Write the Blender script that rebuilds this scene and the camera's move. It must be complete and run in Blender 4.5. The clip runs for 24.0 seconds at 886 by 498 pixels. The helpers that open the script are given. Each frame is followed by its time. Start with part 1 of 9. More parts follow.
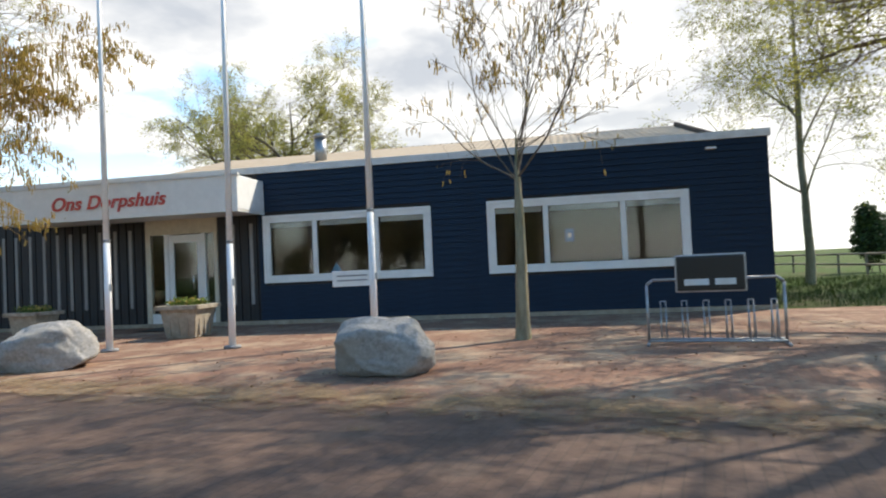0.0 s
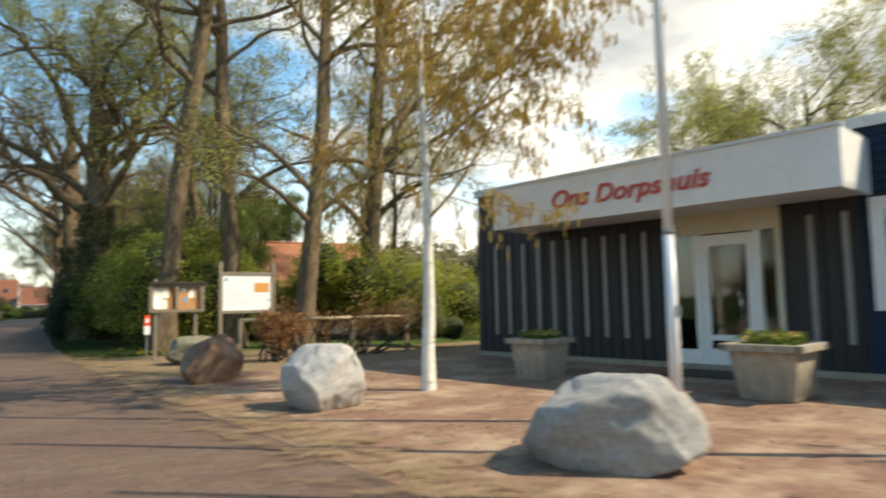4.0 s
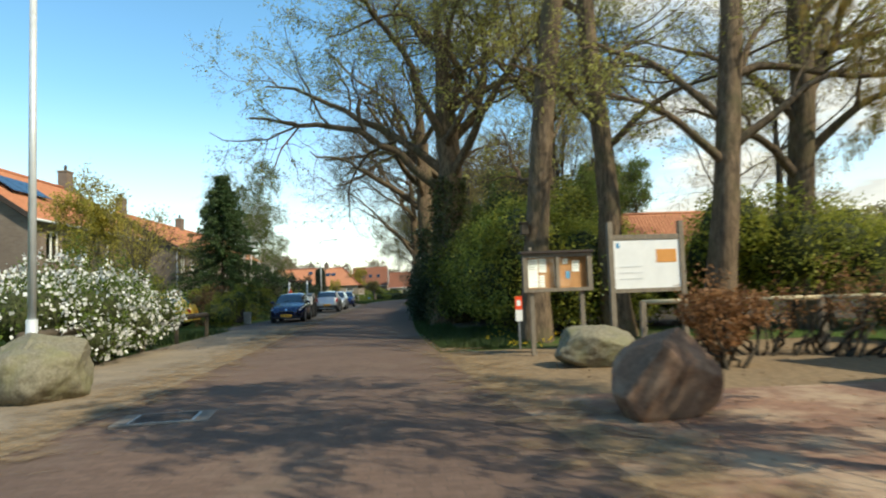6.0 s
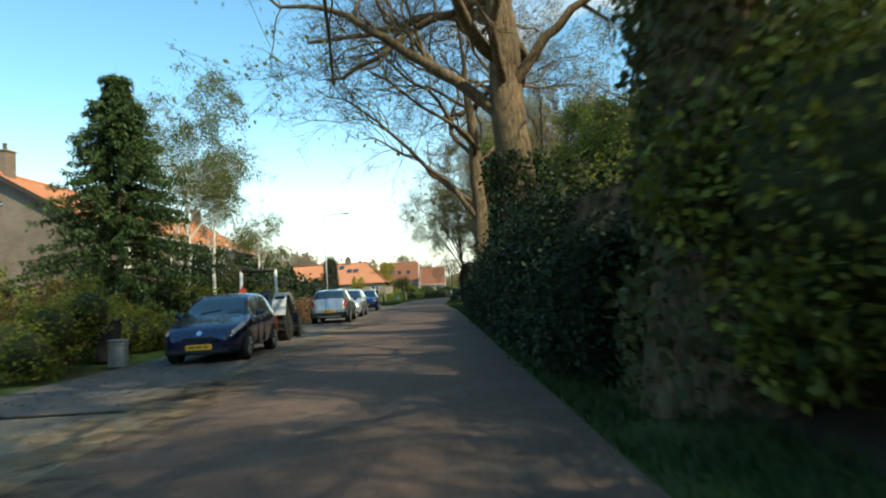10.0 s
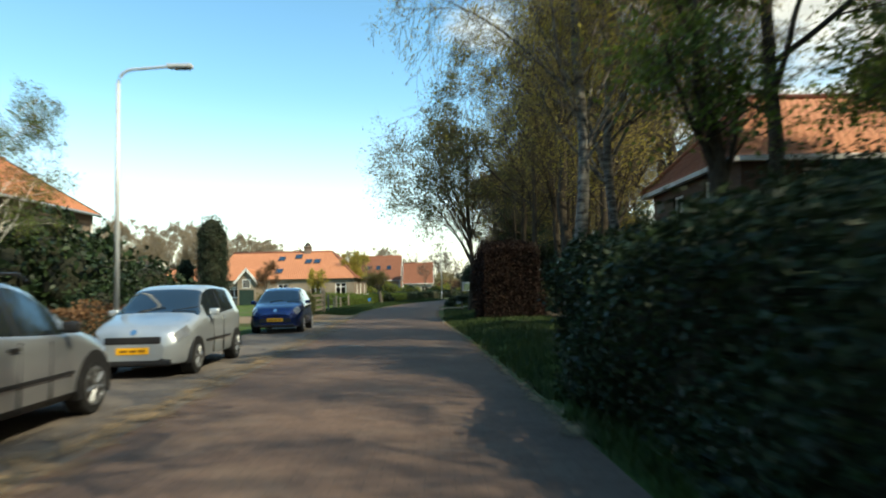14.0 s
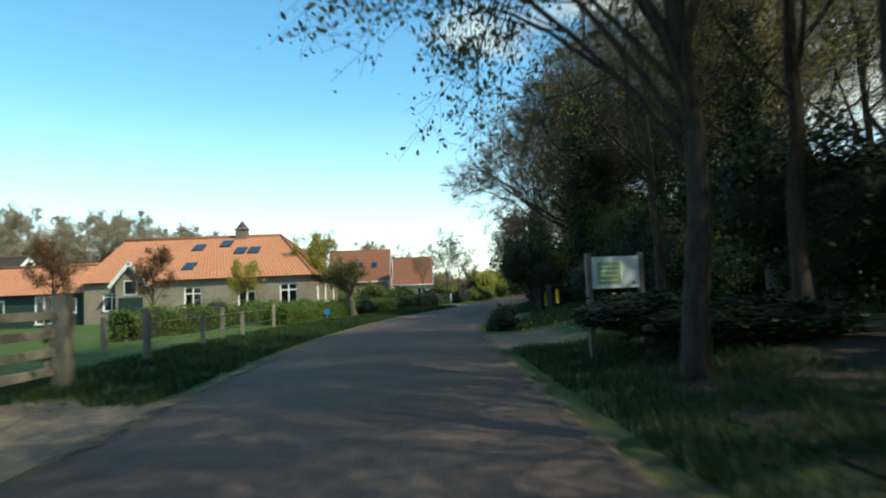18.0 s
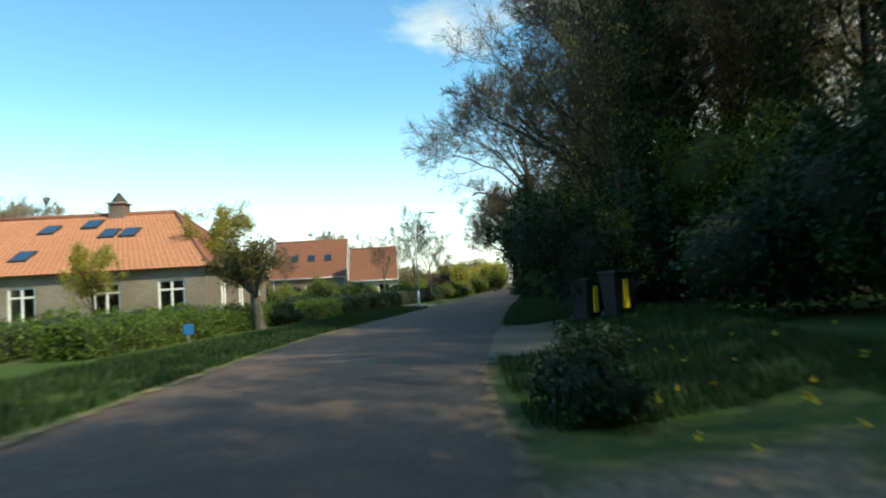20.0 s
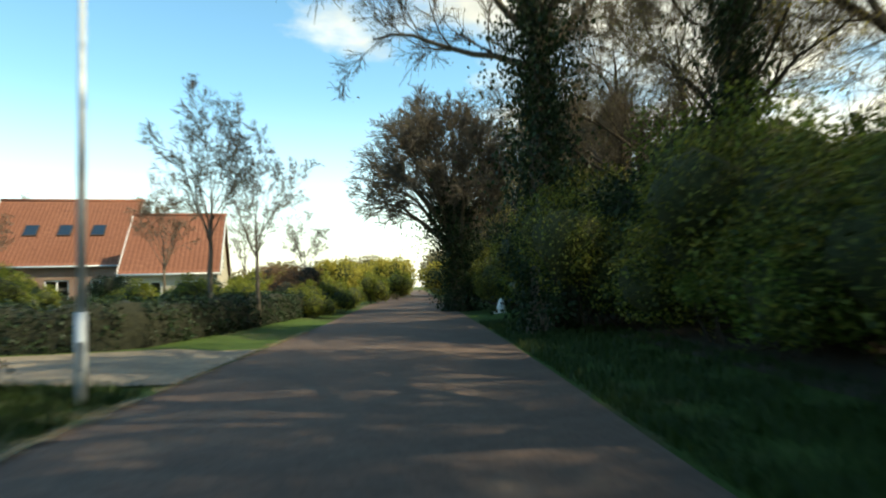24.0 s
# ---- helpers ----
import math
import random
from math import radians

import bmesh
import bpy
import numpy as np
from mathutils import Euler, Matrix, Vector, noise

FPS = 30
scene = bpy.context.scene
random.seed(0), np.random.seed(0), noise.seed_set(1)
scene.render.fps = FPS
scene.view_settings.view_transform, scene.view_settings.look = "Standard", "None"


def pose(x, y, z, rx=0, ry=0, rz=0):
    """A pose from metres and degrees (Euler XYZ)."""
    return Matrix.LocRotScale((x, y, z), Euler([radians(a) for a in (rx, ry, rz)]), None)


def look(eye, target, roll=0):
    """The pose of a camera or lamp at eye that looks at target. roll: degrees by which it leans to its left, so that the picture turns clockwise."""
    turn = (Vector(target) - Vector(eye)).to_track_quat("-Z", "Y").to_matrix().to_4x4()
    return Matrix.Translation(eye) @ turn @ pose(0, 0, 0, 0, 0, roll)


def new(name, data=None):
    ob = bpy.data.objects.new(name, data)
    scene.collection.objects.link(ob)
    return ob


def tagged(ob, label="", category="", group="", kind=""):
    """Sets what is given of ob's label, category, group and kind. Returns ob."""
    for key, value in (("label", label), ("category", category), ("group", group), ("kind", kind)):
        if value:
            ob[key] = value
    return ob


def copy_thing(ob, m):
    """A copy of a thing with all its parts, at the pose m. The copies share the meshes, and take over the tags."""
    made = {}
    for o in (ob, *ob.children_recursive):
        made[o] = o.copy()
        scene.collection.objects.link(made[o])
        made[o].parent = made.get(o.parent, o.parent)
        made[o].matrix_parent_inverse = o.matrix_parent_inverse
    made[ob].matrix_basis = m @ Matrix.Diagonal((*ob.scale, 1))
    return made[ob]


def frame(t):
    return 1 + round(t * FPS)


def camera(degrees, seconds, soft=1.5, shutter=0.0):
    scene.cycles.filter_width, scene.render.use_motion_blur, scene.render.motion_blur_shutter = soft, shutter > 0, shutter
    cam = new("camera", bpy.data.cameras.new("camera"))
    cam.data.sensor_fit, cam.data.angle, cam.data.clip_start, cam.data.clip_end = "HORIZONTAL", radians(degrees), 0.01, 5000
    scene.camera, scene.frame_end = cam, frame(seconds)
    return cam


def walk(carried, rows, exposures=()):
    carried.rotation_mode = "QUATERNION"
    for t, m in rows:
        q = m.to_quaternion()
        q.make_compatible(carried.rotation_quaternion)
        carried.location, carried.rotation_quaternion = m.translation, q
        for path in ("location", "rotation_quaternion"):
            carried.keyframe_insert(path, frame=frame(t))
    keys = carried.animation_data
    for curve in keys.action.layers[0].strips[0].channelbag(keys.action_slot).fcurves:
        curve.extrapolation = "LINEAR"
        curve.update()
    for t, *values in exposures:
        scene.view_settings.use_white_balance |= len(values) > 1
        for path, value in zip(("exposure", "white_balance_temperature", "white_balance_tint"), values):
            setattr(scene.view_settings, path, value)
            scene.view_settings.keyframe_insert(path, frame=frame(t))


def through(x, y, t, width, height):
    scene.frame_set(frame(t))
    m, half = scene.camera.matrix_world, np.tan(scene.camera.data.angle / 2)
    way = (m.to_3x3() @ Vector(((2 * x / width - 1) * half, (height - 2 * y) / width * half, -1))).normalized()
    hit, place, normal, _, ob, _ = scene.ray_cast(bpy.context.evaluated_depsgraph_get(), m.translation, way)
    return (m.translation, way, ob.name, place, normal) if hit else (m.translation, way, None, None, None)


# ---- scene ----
cam = camera(69.1, 24.0, soft=2.0, shutter=0.5)
PATH = [
    (0, (0.921, 0.331, 1.276), (2.769, 1.093, 1.329), -2.6),
    (0.5, (1.272, 0.659, 1.275), (3.087, 1.498, 1.324), -2.4),
    (1, (1.584, 1.142, 1.338), (3.353, 2.073, 1.4), -0.3),
    (1.5, (1.934, 1.61, 1.322), (3.641, 2.647, 1.417), -0.7),
    (3.5, (3.54, 4.613, 1.342), (4.768, 6.178, 1.553), -0.3),
    (4, (3.782, 5.759, 1.315), (4.802, 7.472, 1.477), -1.2),
    (4.5, (3.953, 7.024, 1.351), (4.702, 8.874, 1.482), -1.7),
    (5, (3.94, 8.387, 1.275), (4.408, 10.328, 1.399), -1.9),
    (5.5, (3.9, 9.888, 1.291), (4.12, 11.872, 1.413), -2.1),
    (6, (3.749, 11.415, 1.277), (3.827, 13.41, 1.406), -2.1),
    (6.5, (3.585, 13.259, 1.278), (3.585, 15.255, 1.409), -2.8),
    (7, (3.414, 15.508, 1.253), (3.393, 17.506, 1.354), -2.8),
    (7.5, (3.205, 17.662, 1.216), (3.192, 19.66, 1.312), -2.9),
    (8, (3.001, 19.966, 1.208), (2.995, 21.963, 1.321), -3.2),
    (8.5, (2.842, 22.22, 1.285), (2.836, 24.215, 1.418), -2.6),
    (9, (2.752, 24.534, 1.276), (2.745, 26.531, 1.388), -3.1),
    (9.5, (2.586, 27.025, 1.237), (2.582, 29.022, 1.347), -3.8),
    (10, (2.393, 29.782, 1.229), (2.383, 31.778, 1.354), -3.4),
    (10.5, (2.196, 32.482, 1.266), (2.198, 34.477, 1.402), -2.4),
    (11, (2.103, 35.242, 1.286), (2.112, 37.239, 1.4), -2.3),
    (11.5, (1.996, 38.215, 1.308), (2.002, 40.211, 1.42), -1.6),
    (13.5, (1.744, 50.785, 1.355), (1.777, 52.781, 1.476), -1.4),
    (14, (1.66, 54.296, 1.346), (1.694, 56.291, 1.47), -1.3),
    (14.5, (1.517, 57.97, 1.291), (1.557, 59.967, 1.4), -1.4),
    (15, (1.283, 61.712, 1.224), (1.329, 63.708, 1.333), -1.6),
    (15.5, (1.088, 65.383, 1.256), (1.137, 67.378, 1.379), -1.9),
    (16, (0.984, 68.834, 1.294), (1.027, 70.83, 1.412), -1.8),
    (16.5, (0.715, 72.37, 1.319), (0.747, 74.366, 1.44), -1.7),
    (17, (0.589, 75.651, 1.277), (0.632, 77.647, 1.404), -1.1),
    (17.5, (0.522, 78.902, 1.228), (0.57, 80.898, 1.341), -1.2),
    (18, (0.548, 82.332, 1.241), (0.612, 84.326, 1.375), -2.4),
    (18.5, (0.623, 85.707, 1.186), (0.705, 87.702, 1.299), -2.1),
    (20.5, (1.553, 100.349, 1.27), (1.766, 102.334, 1.383), -5.0),
    (21, (1.77, 104.022, 1.275), (2.005, 106.007, 1.339), -7.0),
    (21.5, (1.956, 107.791, 1.285), (2.199, 109.774, 1.389), -5.4),
    (22, (2.299, 111.702, 1.311), (2.594, 113.677, 1.428), -3.7),
    (22.5, (2.782, 115.843, 1.28), (3.137, 117.808, 1.397), -3.2),
    (23, (3.578, 120.13, 1.318), (3.977, 122.086, 1.433), -2.6),
    (23.5, (4.18, 124.449, 1.189), (4.639, 126.391, 1.324), -0.8),
    (24, (5.137, 128.775, 1.266), (5.628, 130.71, 1.381), -1.6),
]
EXPOSURES = [(0, 0.34, 6900, 8), (4, 0.36, 7700, 4), (5, 0.2, 7700, 2), (6, 0.08, 7200, 0), (7, -0.05, 6900, -2), (8, -0.05, 6600, -9), (9, 0.26, 7700, -5), (10, 0.3, 7600, -6), (11, 0.4, 7000, -6), (14, 0.28, 7700, -3), (15, 0.16, 7400, -4), (16, 0.0, 6900, -6), (18, 0.05, 6700, -10), (21, 0.2, 7300, -7), (24, 0.34, 8100, -4)]
walk(cam, [(t, look(eye, target, roll)) for t, eye, target, roll in PATH], EXPOSURES)

SUN_AZ, SUN_EL = 128.0, 44.0          # clockwise from +y, above the horizon
world = bpy.data.worlds.new("world")
scene.world = world
world.use_nodes = True
WN, WL = world.node_tree.nodes, world.node_tree.links
WN.clear()


def wnode(kind, **values):
    n = WN.new(kind)
    for k, v in values.items():
        n.inputs[k].default_value = v
    return n


sky = WN.new("ShaderNodeTexSky")
sky.sky_type, sky.sun_disc = "NISHITA", False
sky.sun_elevation, sky.sun_rotation = radians(SUN_EL), radians(SUN_AZ)
sky.air_density, sky.dust_density, sky.ozone_density = 1.0, 0.15, 2.0
coord = WN.new("ShaderNodeTexCoord")
split = WN.new("ShaderNodeSeparateXYZ")
WL.new(coord.outputs["Generated"], split.inputs[0])
lift = WN.new("ShaderNodeMath")
lift.operation = "MAXIMUM"
lift.inputs[1].default_value = 0.0
WL.new(split.outputs[2], lift.inputs[0])
plus = WN.new("ShaderNodeMath")
plus.operation = "ADD"
plus.inputs[1].default_value = 0.16
WL.new(lift.outputs[0], plus.inputs[0])
flat = WN.new("ShaderNodeVectorMath")
flat.operation = "DIVIDE"
join = WN.new("ShaderNodeCombineXYZ")
for i in range(3):
    WL.new(plus.outputs[0], join.inputs[i])
WL.new(coord.outputs["Generated"], flat.inputs[0])
WL.new(join.outputs[0], flat.inputs[1])
cloud = wnode("ShaderNodeTexNoise", Scale=0.85, Detail=9.0, Roughness=0.55)
WL.new(flat.outputs[0], cloud.inputs["Vector"])
# the bank of cumulus stands on the sun's side of the sky, thinning out to the other
side = WN.new("ShaderNodeMath")
side.operation = "MULTIPLY_ADD"
side.inputs[1].default_value, side.inputs[2].default_value = 0.4, -0.125
WL.new(split.outputs[0], side.inputs[0])
cover = WN.new("ShaderNodeMath")
cover.operation = "ADD"
WL.new(cloud.outputs["Fac"], cover.inputs[0])
WL.new(side.outputs[0], cover.inputs[1])
ramp = WN.new("ShaderNodeValToRGB")
ramp.color_ramp.elements[0].position, ramp.color_ramp.elements[1].position = 0.54, 0.63
WL.new(cover.outputs[0], ramp.inputs[0])
puff = wnode("ShaderNodeTexNoise", Scale=2.2, Detail=6.0)
WL.new(flat.outputs[0], puff.inputs["Vector"])
shade = WN.new("ShaderNodeValToRGB")
shade.color_ramp.elements[0].color, shade.color_ramp.elements[1].color = (4.6, 5.0, 5.8, 1), (9.4, 9.4, 9.6, 1)
shade.color_ramp.elements[0].position, shade.color_ramp.elements[1].position = 0.36, 0.62
WL.new(puff.outputs["Fac"], shade.inputs[0])
mixed = WN.new("ShaderNodeMix")
mixed.data_type = "RGBA"
WL.new(ramp.outputs[0], mixed.inputs[0])
deep = wnode("ShaderNodeHueSaturation", Hue=0.4945, Saturation=1.2, Value=2.3)
WL.new(sky.outputs[0], deep.inputs["Color"])
WL.new(deep.outputs[0], mixed.inputs[6])
WL.new(shade.outputs[0], mixed.inputs[7])
# bright haze low over the land
low = WN.new("ShaderNodeMapRange")
low.inputs["From Min"].default_value, low.inputs["From Max"].default_value = 0.0, 0.3
low.inputs["To Min"].default_value, low.inputs["To Max"].default_value = 1.0, 0.0
WL.new(lift.outputs[0], low.inputs[0])
fall = WN.new("ShaderNodeMath")
fall.operation = "POWER"
fall.inputs[1].default_value = 1.7
WL.new(low.outputs[0], fall.inputs[0])
hazy = WN.new("ShaderNodeMix")
hazy.data_type = "RGBA"
hazy.inputs[7].default_value = (10.6, 10.7, 10.5, 1)
WL.new(fall.outputs[0], hazy.inputs[0])
WL.new(mixed.outputs[2], hazy.inputs[6])
back = wnode("ShaderNodeBackground", Strength=0.112)
WL.new(hazy.outputs[2], back.inputs[0])
out = WN.new("ShaderNodeOutputWorld")
WL.new(back.outputs[0], out.inputs[0])

lamp = bpy.data.lights.new("sun", "SUN")
lamp.energy, lamp.angle, lamp.color = 5.0, radians(0.5), (1.0, 0.93, 0.83)
sun = new("sun", lamp)
_a, _e = radians(SUN_AZ), radians(SUN_EL)
SUN_WAY = Vector((math.sin(_a) * math.cos(_e), math.cos(_a) * math.cos(_e), math.sin(_e)))
sun.matrix_world = look(SUN_WAY * 100, (0, 0, 0))

# ---------------------------------------------------------------- materials


def lin(*c):
    return (c[0], c[1], c[2], 1.0)


class Maker:
    """Small helper round a material's node tree."""

    def __init__(self, name, rough=0.7, metal=0.0, spec=0.4):
        self.m = bpy.data.materials.new(name)
        self.m.use_nodes = True
        self.n, self.l = self.m.node_tree.nodes, self.m.node_tree.links
        self.b = self.n["Principled BSDF"]
        self.b.inputs["Roughness"].default_value = rough
        self.b.inputs["Metallic"].default_value = metal
        self.b.inputs["Specular IOR Level"].default_value = spec
        self.co = self.n.new("ShaderNodeTexCoord").outputs["Object"]

    def stretch(self, x=1.0, y=1.0, z=1.0, source=None):
        v = self.n.new("ShaderNodeMapping")
        v.inputs["Scale"].default_value = (x, y, z)
        self.l.new(source or self.co, v.inputs[0])
        return v.outputs[0]

    def world(self):
        return self.n.new("ShaderNodeNewGeometry").outputs["Position"]

    def noise(self, scale, detail=5.0, rough=0.6, vector=None):
        t = self.n.new("ShaderNodeTexNoise")
        t.inputs["Scale"].default_value, t.inputs["Detail"].default_value = scale, detail
        t.inputs["Roughness"].default_value = rough
        self.l.new(vector or self.co, t.inputs["Vector"])
        return t.outputs["Fac"]

    def ramp(self, fac, stops):
        r = self.n.new("ShaderNodeValToRGB")
        e = r.color_ramp.elements
        while len(e) < len(stops):
            e.new(0.5)
        for el, (p, c) in zip(e, stops):
            el.position, el.color = p, lin(*c)
        self.l.new(fac, r.inputs[0])
        return r.outputs[0]

    def mix(self, fac, a, b, kind="MIX"):
        x = self.n.new("ShaderNodeMix")
        x.data_type, x.blend_type = "RGBA", kind
        for socket, v in ((x.inputs[0], fac), (x.inputs[6], a), (x.inputs[7], b)):
            if isinstance(v, (int, float)):
                socket.default_value = v
            elif isinstance(v, tuple):
                socket.default_value = lin(*v)
            else:
                self.l.new(v, socket)
        return x.outputs[2]

    def color(self, c):
        if isinstance(c, tuple):
            self.b.inputs["Base Color"].default_value = lin(*c)
        else:
            self.l.new(c, self.b.inputs["Base Color"])
        return self

    def bump(self, fac, strength=0.3, distance=0.02):
        b = self.n.new("ShaderNodeBump")
        b.inputs["Strength"].default_value, b.inputs["Distance"].default_value = strength, distance
        self.l.new(fac, b.inputs["Height"])
        self.l.new(b.outputs[0], self.b.inputs["Normal"])
        return self

    def rough(self, fac, lo, hi):
        m = self.n.new("ShaderNodeMapRange")
        m.inputs["To Min"].default_value, m.inputs["To Max"].default_value = lo, hi
        self.l.new(fac, m.inputs[0])
        self.l.new(m.outputs[0], self.b.inputs["Roughness"])
        return self


def surface(name, dark, light, scale=6.0, rough=0.8, bump=0.3, depth=0.01, big=0.6, metal=0.0, spec=0.35, stretch=(1, 1, 1)):
    """Grain and broad stains of one base colour."""
    k = Maker(name, rough, metal, spec)
    v = k.stretch(*stretch)
    grain, broad = k.noise(scale, 7, 0.65, v), k.noise(big, 3, 0.5, v)
    base = k.ramp(grain, [(0.3, dark), (0.7, light)])
    mid = tuple(0.72 * a + 0.28 * b for a, b in zip(dark, light))
    k.color(k.mix(k.ramp(broad, [(0.42, (0, 0, 0)), (0.66, (0.55, 0.55, 0.55))]), base, mid))
    k.bump(grain, bump, depth).rough(broad, max(0.05, rough - 0.12), min(1, rough + 0.1))
    return k.m


def leafy(name, dark, light, through=0.35, rough=0.55):
    """Leaf colour that differs from leaf to leaf, with light coming through."""
    k = Maker(name, rough, 0, 0.25)
    isl = k.n.new("ShaderNodeNewGeometry").outputs["Random Per Island"]
    c = k.ramp(isl, [(0.0, dark), (0.55, tuple((a + b) / 2 for a, b in zip(dark, light))), (1.0, light)])
    k.color(c)
    t = k.n.new("ShaderNodeBsdfTranslucent")
    k.l.new(c, t.inputs[0])
    mx = k.n.new("ShaderNodeMixShader")
    mx.inputs[0].default_value = through
    k.l.new(k.b.outputs[0], mx.inputs[1])
    k.l.new(t.outputs[0], mx.inputs[2])
    k.l.new(mx.outputs[0], k.n["Material Output"].inputs[0])
    return k.m


def barky(name, dark, light, tall=9.0, moss=None):
    k = Maker(name, 0.92, 0, 0.2)
    v = k.stretch(tall, tall, tall * 0.22)
    g = k.noise(1.6, 8, 0.7, v)
    base = k.ramp(g, [(0.34, dark), (0.66, light)])
    if moss:
        base = k.mix(k.ramp(k.noise(1.1, 4, 0.6), [(0.5, (0, 0, 0)), (0.68, (0.6, 0.6, 0.6))]), base, moss)
    k.color(base).bump(g, 0.8, 0.03)
    return k.m


def masonry(name, one, two, joint, w=0.21, h=0.062, mortar=0.011):
    k = Maker(name, 0.85, 0, 0.25)
    s = k.n.new("ShaderNodeSeparateXYZ")
    k.l.new(k.co, s.inputs[0])
    a = k.n.new("ShaderNodeMath")
    k.l.new(s.outputs[0], a.inputs[0])
    k.l.new(s.outputs[1], a.inputs[1])
    j = k.n.new("ShaderNodeCombineXYZ")
    k.l.new(a.outputs[0], j.inputs[0])
    k.l.new(s.outputs[2], j.inputs[1])
    t = k.n.new("ShaderNodeTexBrick")
    t.inputs["Scale"].default_value = 1.0
    t.inputs["Brick Width"].default_value, t.inputs["Row Height"].default_value = w, h
    t.inputs["Mortar Size"].default_value, t.inputs["Bias"].default_value = mortar, -0.1
    for slot, c in (("Color1", one), ("Color2", two), ("Mortar", joint)):
        t.inputs[slot].default_value = lin(*c)
    k.l.new(j.outputs[0], t.inputs["Vector"])
    stain = k.ramp(k.noise(0.5, 5, 0.6), [(0.35, (0.72, 0.7, 0.68)), (0.65, (1, 1, 1))])
    k.color(k.mix(1.0, t.outputs["Color"], stain, "MULTIPLY"))
    k.bump(t.outputs["Fac"], -0.35, 0.006)
    return k.m


def paved(name, one, two, joint, w, h, mortar, sand, sandiness, stain_scale=0.35, drift=(0.5, 0.74)):
    """Small paving laid flat, with worn lanes and blown sand."""
    k = Maker(name, 0.88, 0, 0.25)
    t = k.n.new("ShaderNodeTexBrick")
    t.inputs["Scale"].default_value = 1.0
    t.inputs["Brick Width"].default_value, t.inputs["Row Height"].default_value = w, h
    t.inputs["Mortar Size"].default_value = mortar
    for slot, c in (("Color1", one), ("Color2", two), ("Mortar", joint)):
        t.inputs[slot].default_value = lin(*c)
    k.l.new(k.co, t.inputs["Vector"])
    broad = k.noise(stain_scale, 6, 0.62)
    fine = k.noise(14, 6, 0.7)
    stain = k.ramp(broad, [(0.3, (0.68, 0.68, 0.7)), (0.55, (1, 1, 1)), (0.8, (1.12, 1.08, 1.0))])
    c = k.mix(1.0, t.outputs["Color"], stain, "MULTIPLY")
    c = k.mix(k.ramp(k.noise(0.9, 9, 0.72), [(drift[0], (0, 0, 0)), (drift[1], (sandiness,) * 3)]), c, sand)
    c = k.mix(0.35, c, k.ramp(fine, [(0.3, tuple(v * 0.6 for v in one)), (0.7, tuple(v * 1.25 for v in two))]))
    k.color(c)
    both = k.mix(0.5, fine, t.outputs["Fac"], "SUBTRACT")
    k.bump(both, 0.25, 0.008)
    return k.m


def glossy(name, c, rough=0.25, metal=0.0, coat=0.0, spec=0.5):
    k = Maker(name, rough, metal, spec)
    v = k.noise(3.0, 4)
    k.color(k.mix(k.ramp(v, [(0.4, (0, 0, 0)), (0.7, (0.35, 0.35, 0.35))]), c, tuple(x * 0.8 for x in c)))
    k.rough(k.noise(9, 4), rough * 0.8, min(1, rough * 1.3))
    k.b.inputs["Coat Weight"].default_value = coat
    k.b.inputs["Coat Roughness"].default_value = 0.06
    return k.m


M = {}
M["road"] = paved("road_brick", (0.118, 0.074, 0.054), (0.16, 0.102, 0.076), (0.092, 0.066, 0.05), 0.21, 0.105, 0.006, (0.25, 0.2, 0.145), 0.45)
M["court"] = paved("forecourt_paving", (0.2, 0.105, 0.072), (0.29, 0.165, 0.11), (0.17, 0.11, 0.078), 0.22, 0.11, 0.008, (0.47, 0.36, 0.24), 0.85, 0.7, (0.47, 0.61))
M["sandy"] = surface("trodden_sand", (0.13, 0.085, 0.045), (0.3, 0.205, 0.115), 9, 0.95, 0.5, 0.02, 0.5)
M["walkway"] = paved("pavement_tiles", (0.22, 0.17, 0.12), (0.28, 0.22, 0.155), (0.17, 0.135, 0.095), 0.3, 0.3, 0.006, (0.34, 0.275, 0.19), 0.9, 0.8)
M["parking"] = paved("parking_pavers", (0.13, 0.108, 0.09), (0.17, 0.142, 0.12), (0.09, 0.08, 0.068), 0.21, 0.105, 0.007, (0.22, 0.18, 0.13), 0.8, 0.7)
M["kerb"] = surface("kerb_concrete", (0.13, 0.11, 0.09), (0.24, 0.2, 0.165), 12, 0.9, 0.3)


def meadow():
    k = Maker("rough_grass", 0.95, 0, 0.15)
    fine, patch, broad = k.noise(26, 8, 0.75), k.noise(1.7, 6, 0.6), k.noise(0.16, 4, 0.5)
    green = k.ramp(fine, [(0.3, (0.028, 0.05, 0.012)), (0.7, (0.1, 0.155, 0.035))])
    dry = k.ramp(fine, [(0.3, (0.06, 0.05, 0.028)), (0.7, (0.16, 0.13, 0.07))])
    k.color(k.mix(k.ramp(k.mix(0.5, patch, broad), [(0.5, (0, 0, 0)), (0.6, (0.8, 0.8, 0.8))]), green, dry))
    k.bump(fine, 0.7, 0.05)
    return k.m


M["grass"] = meadow()


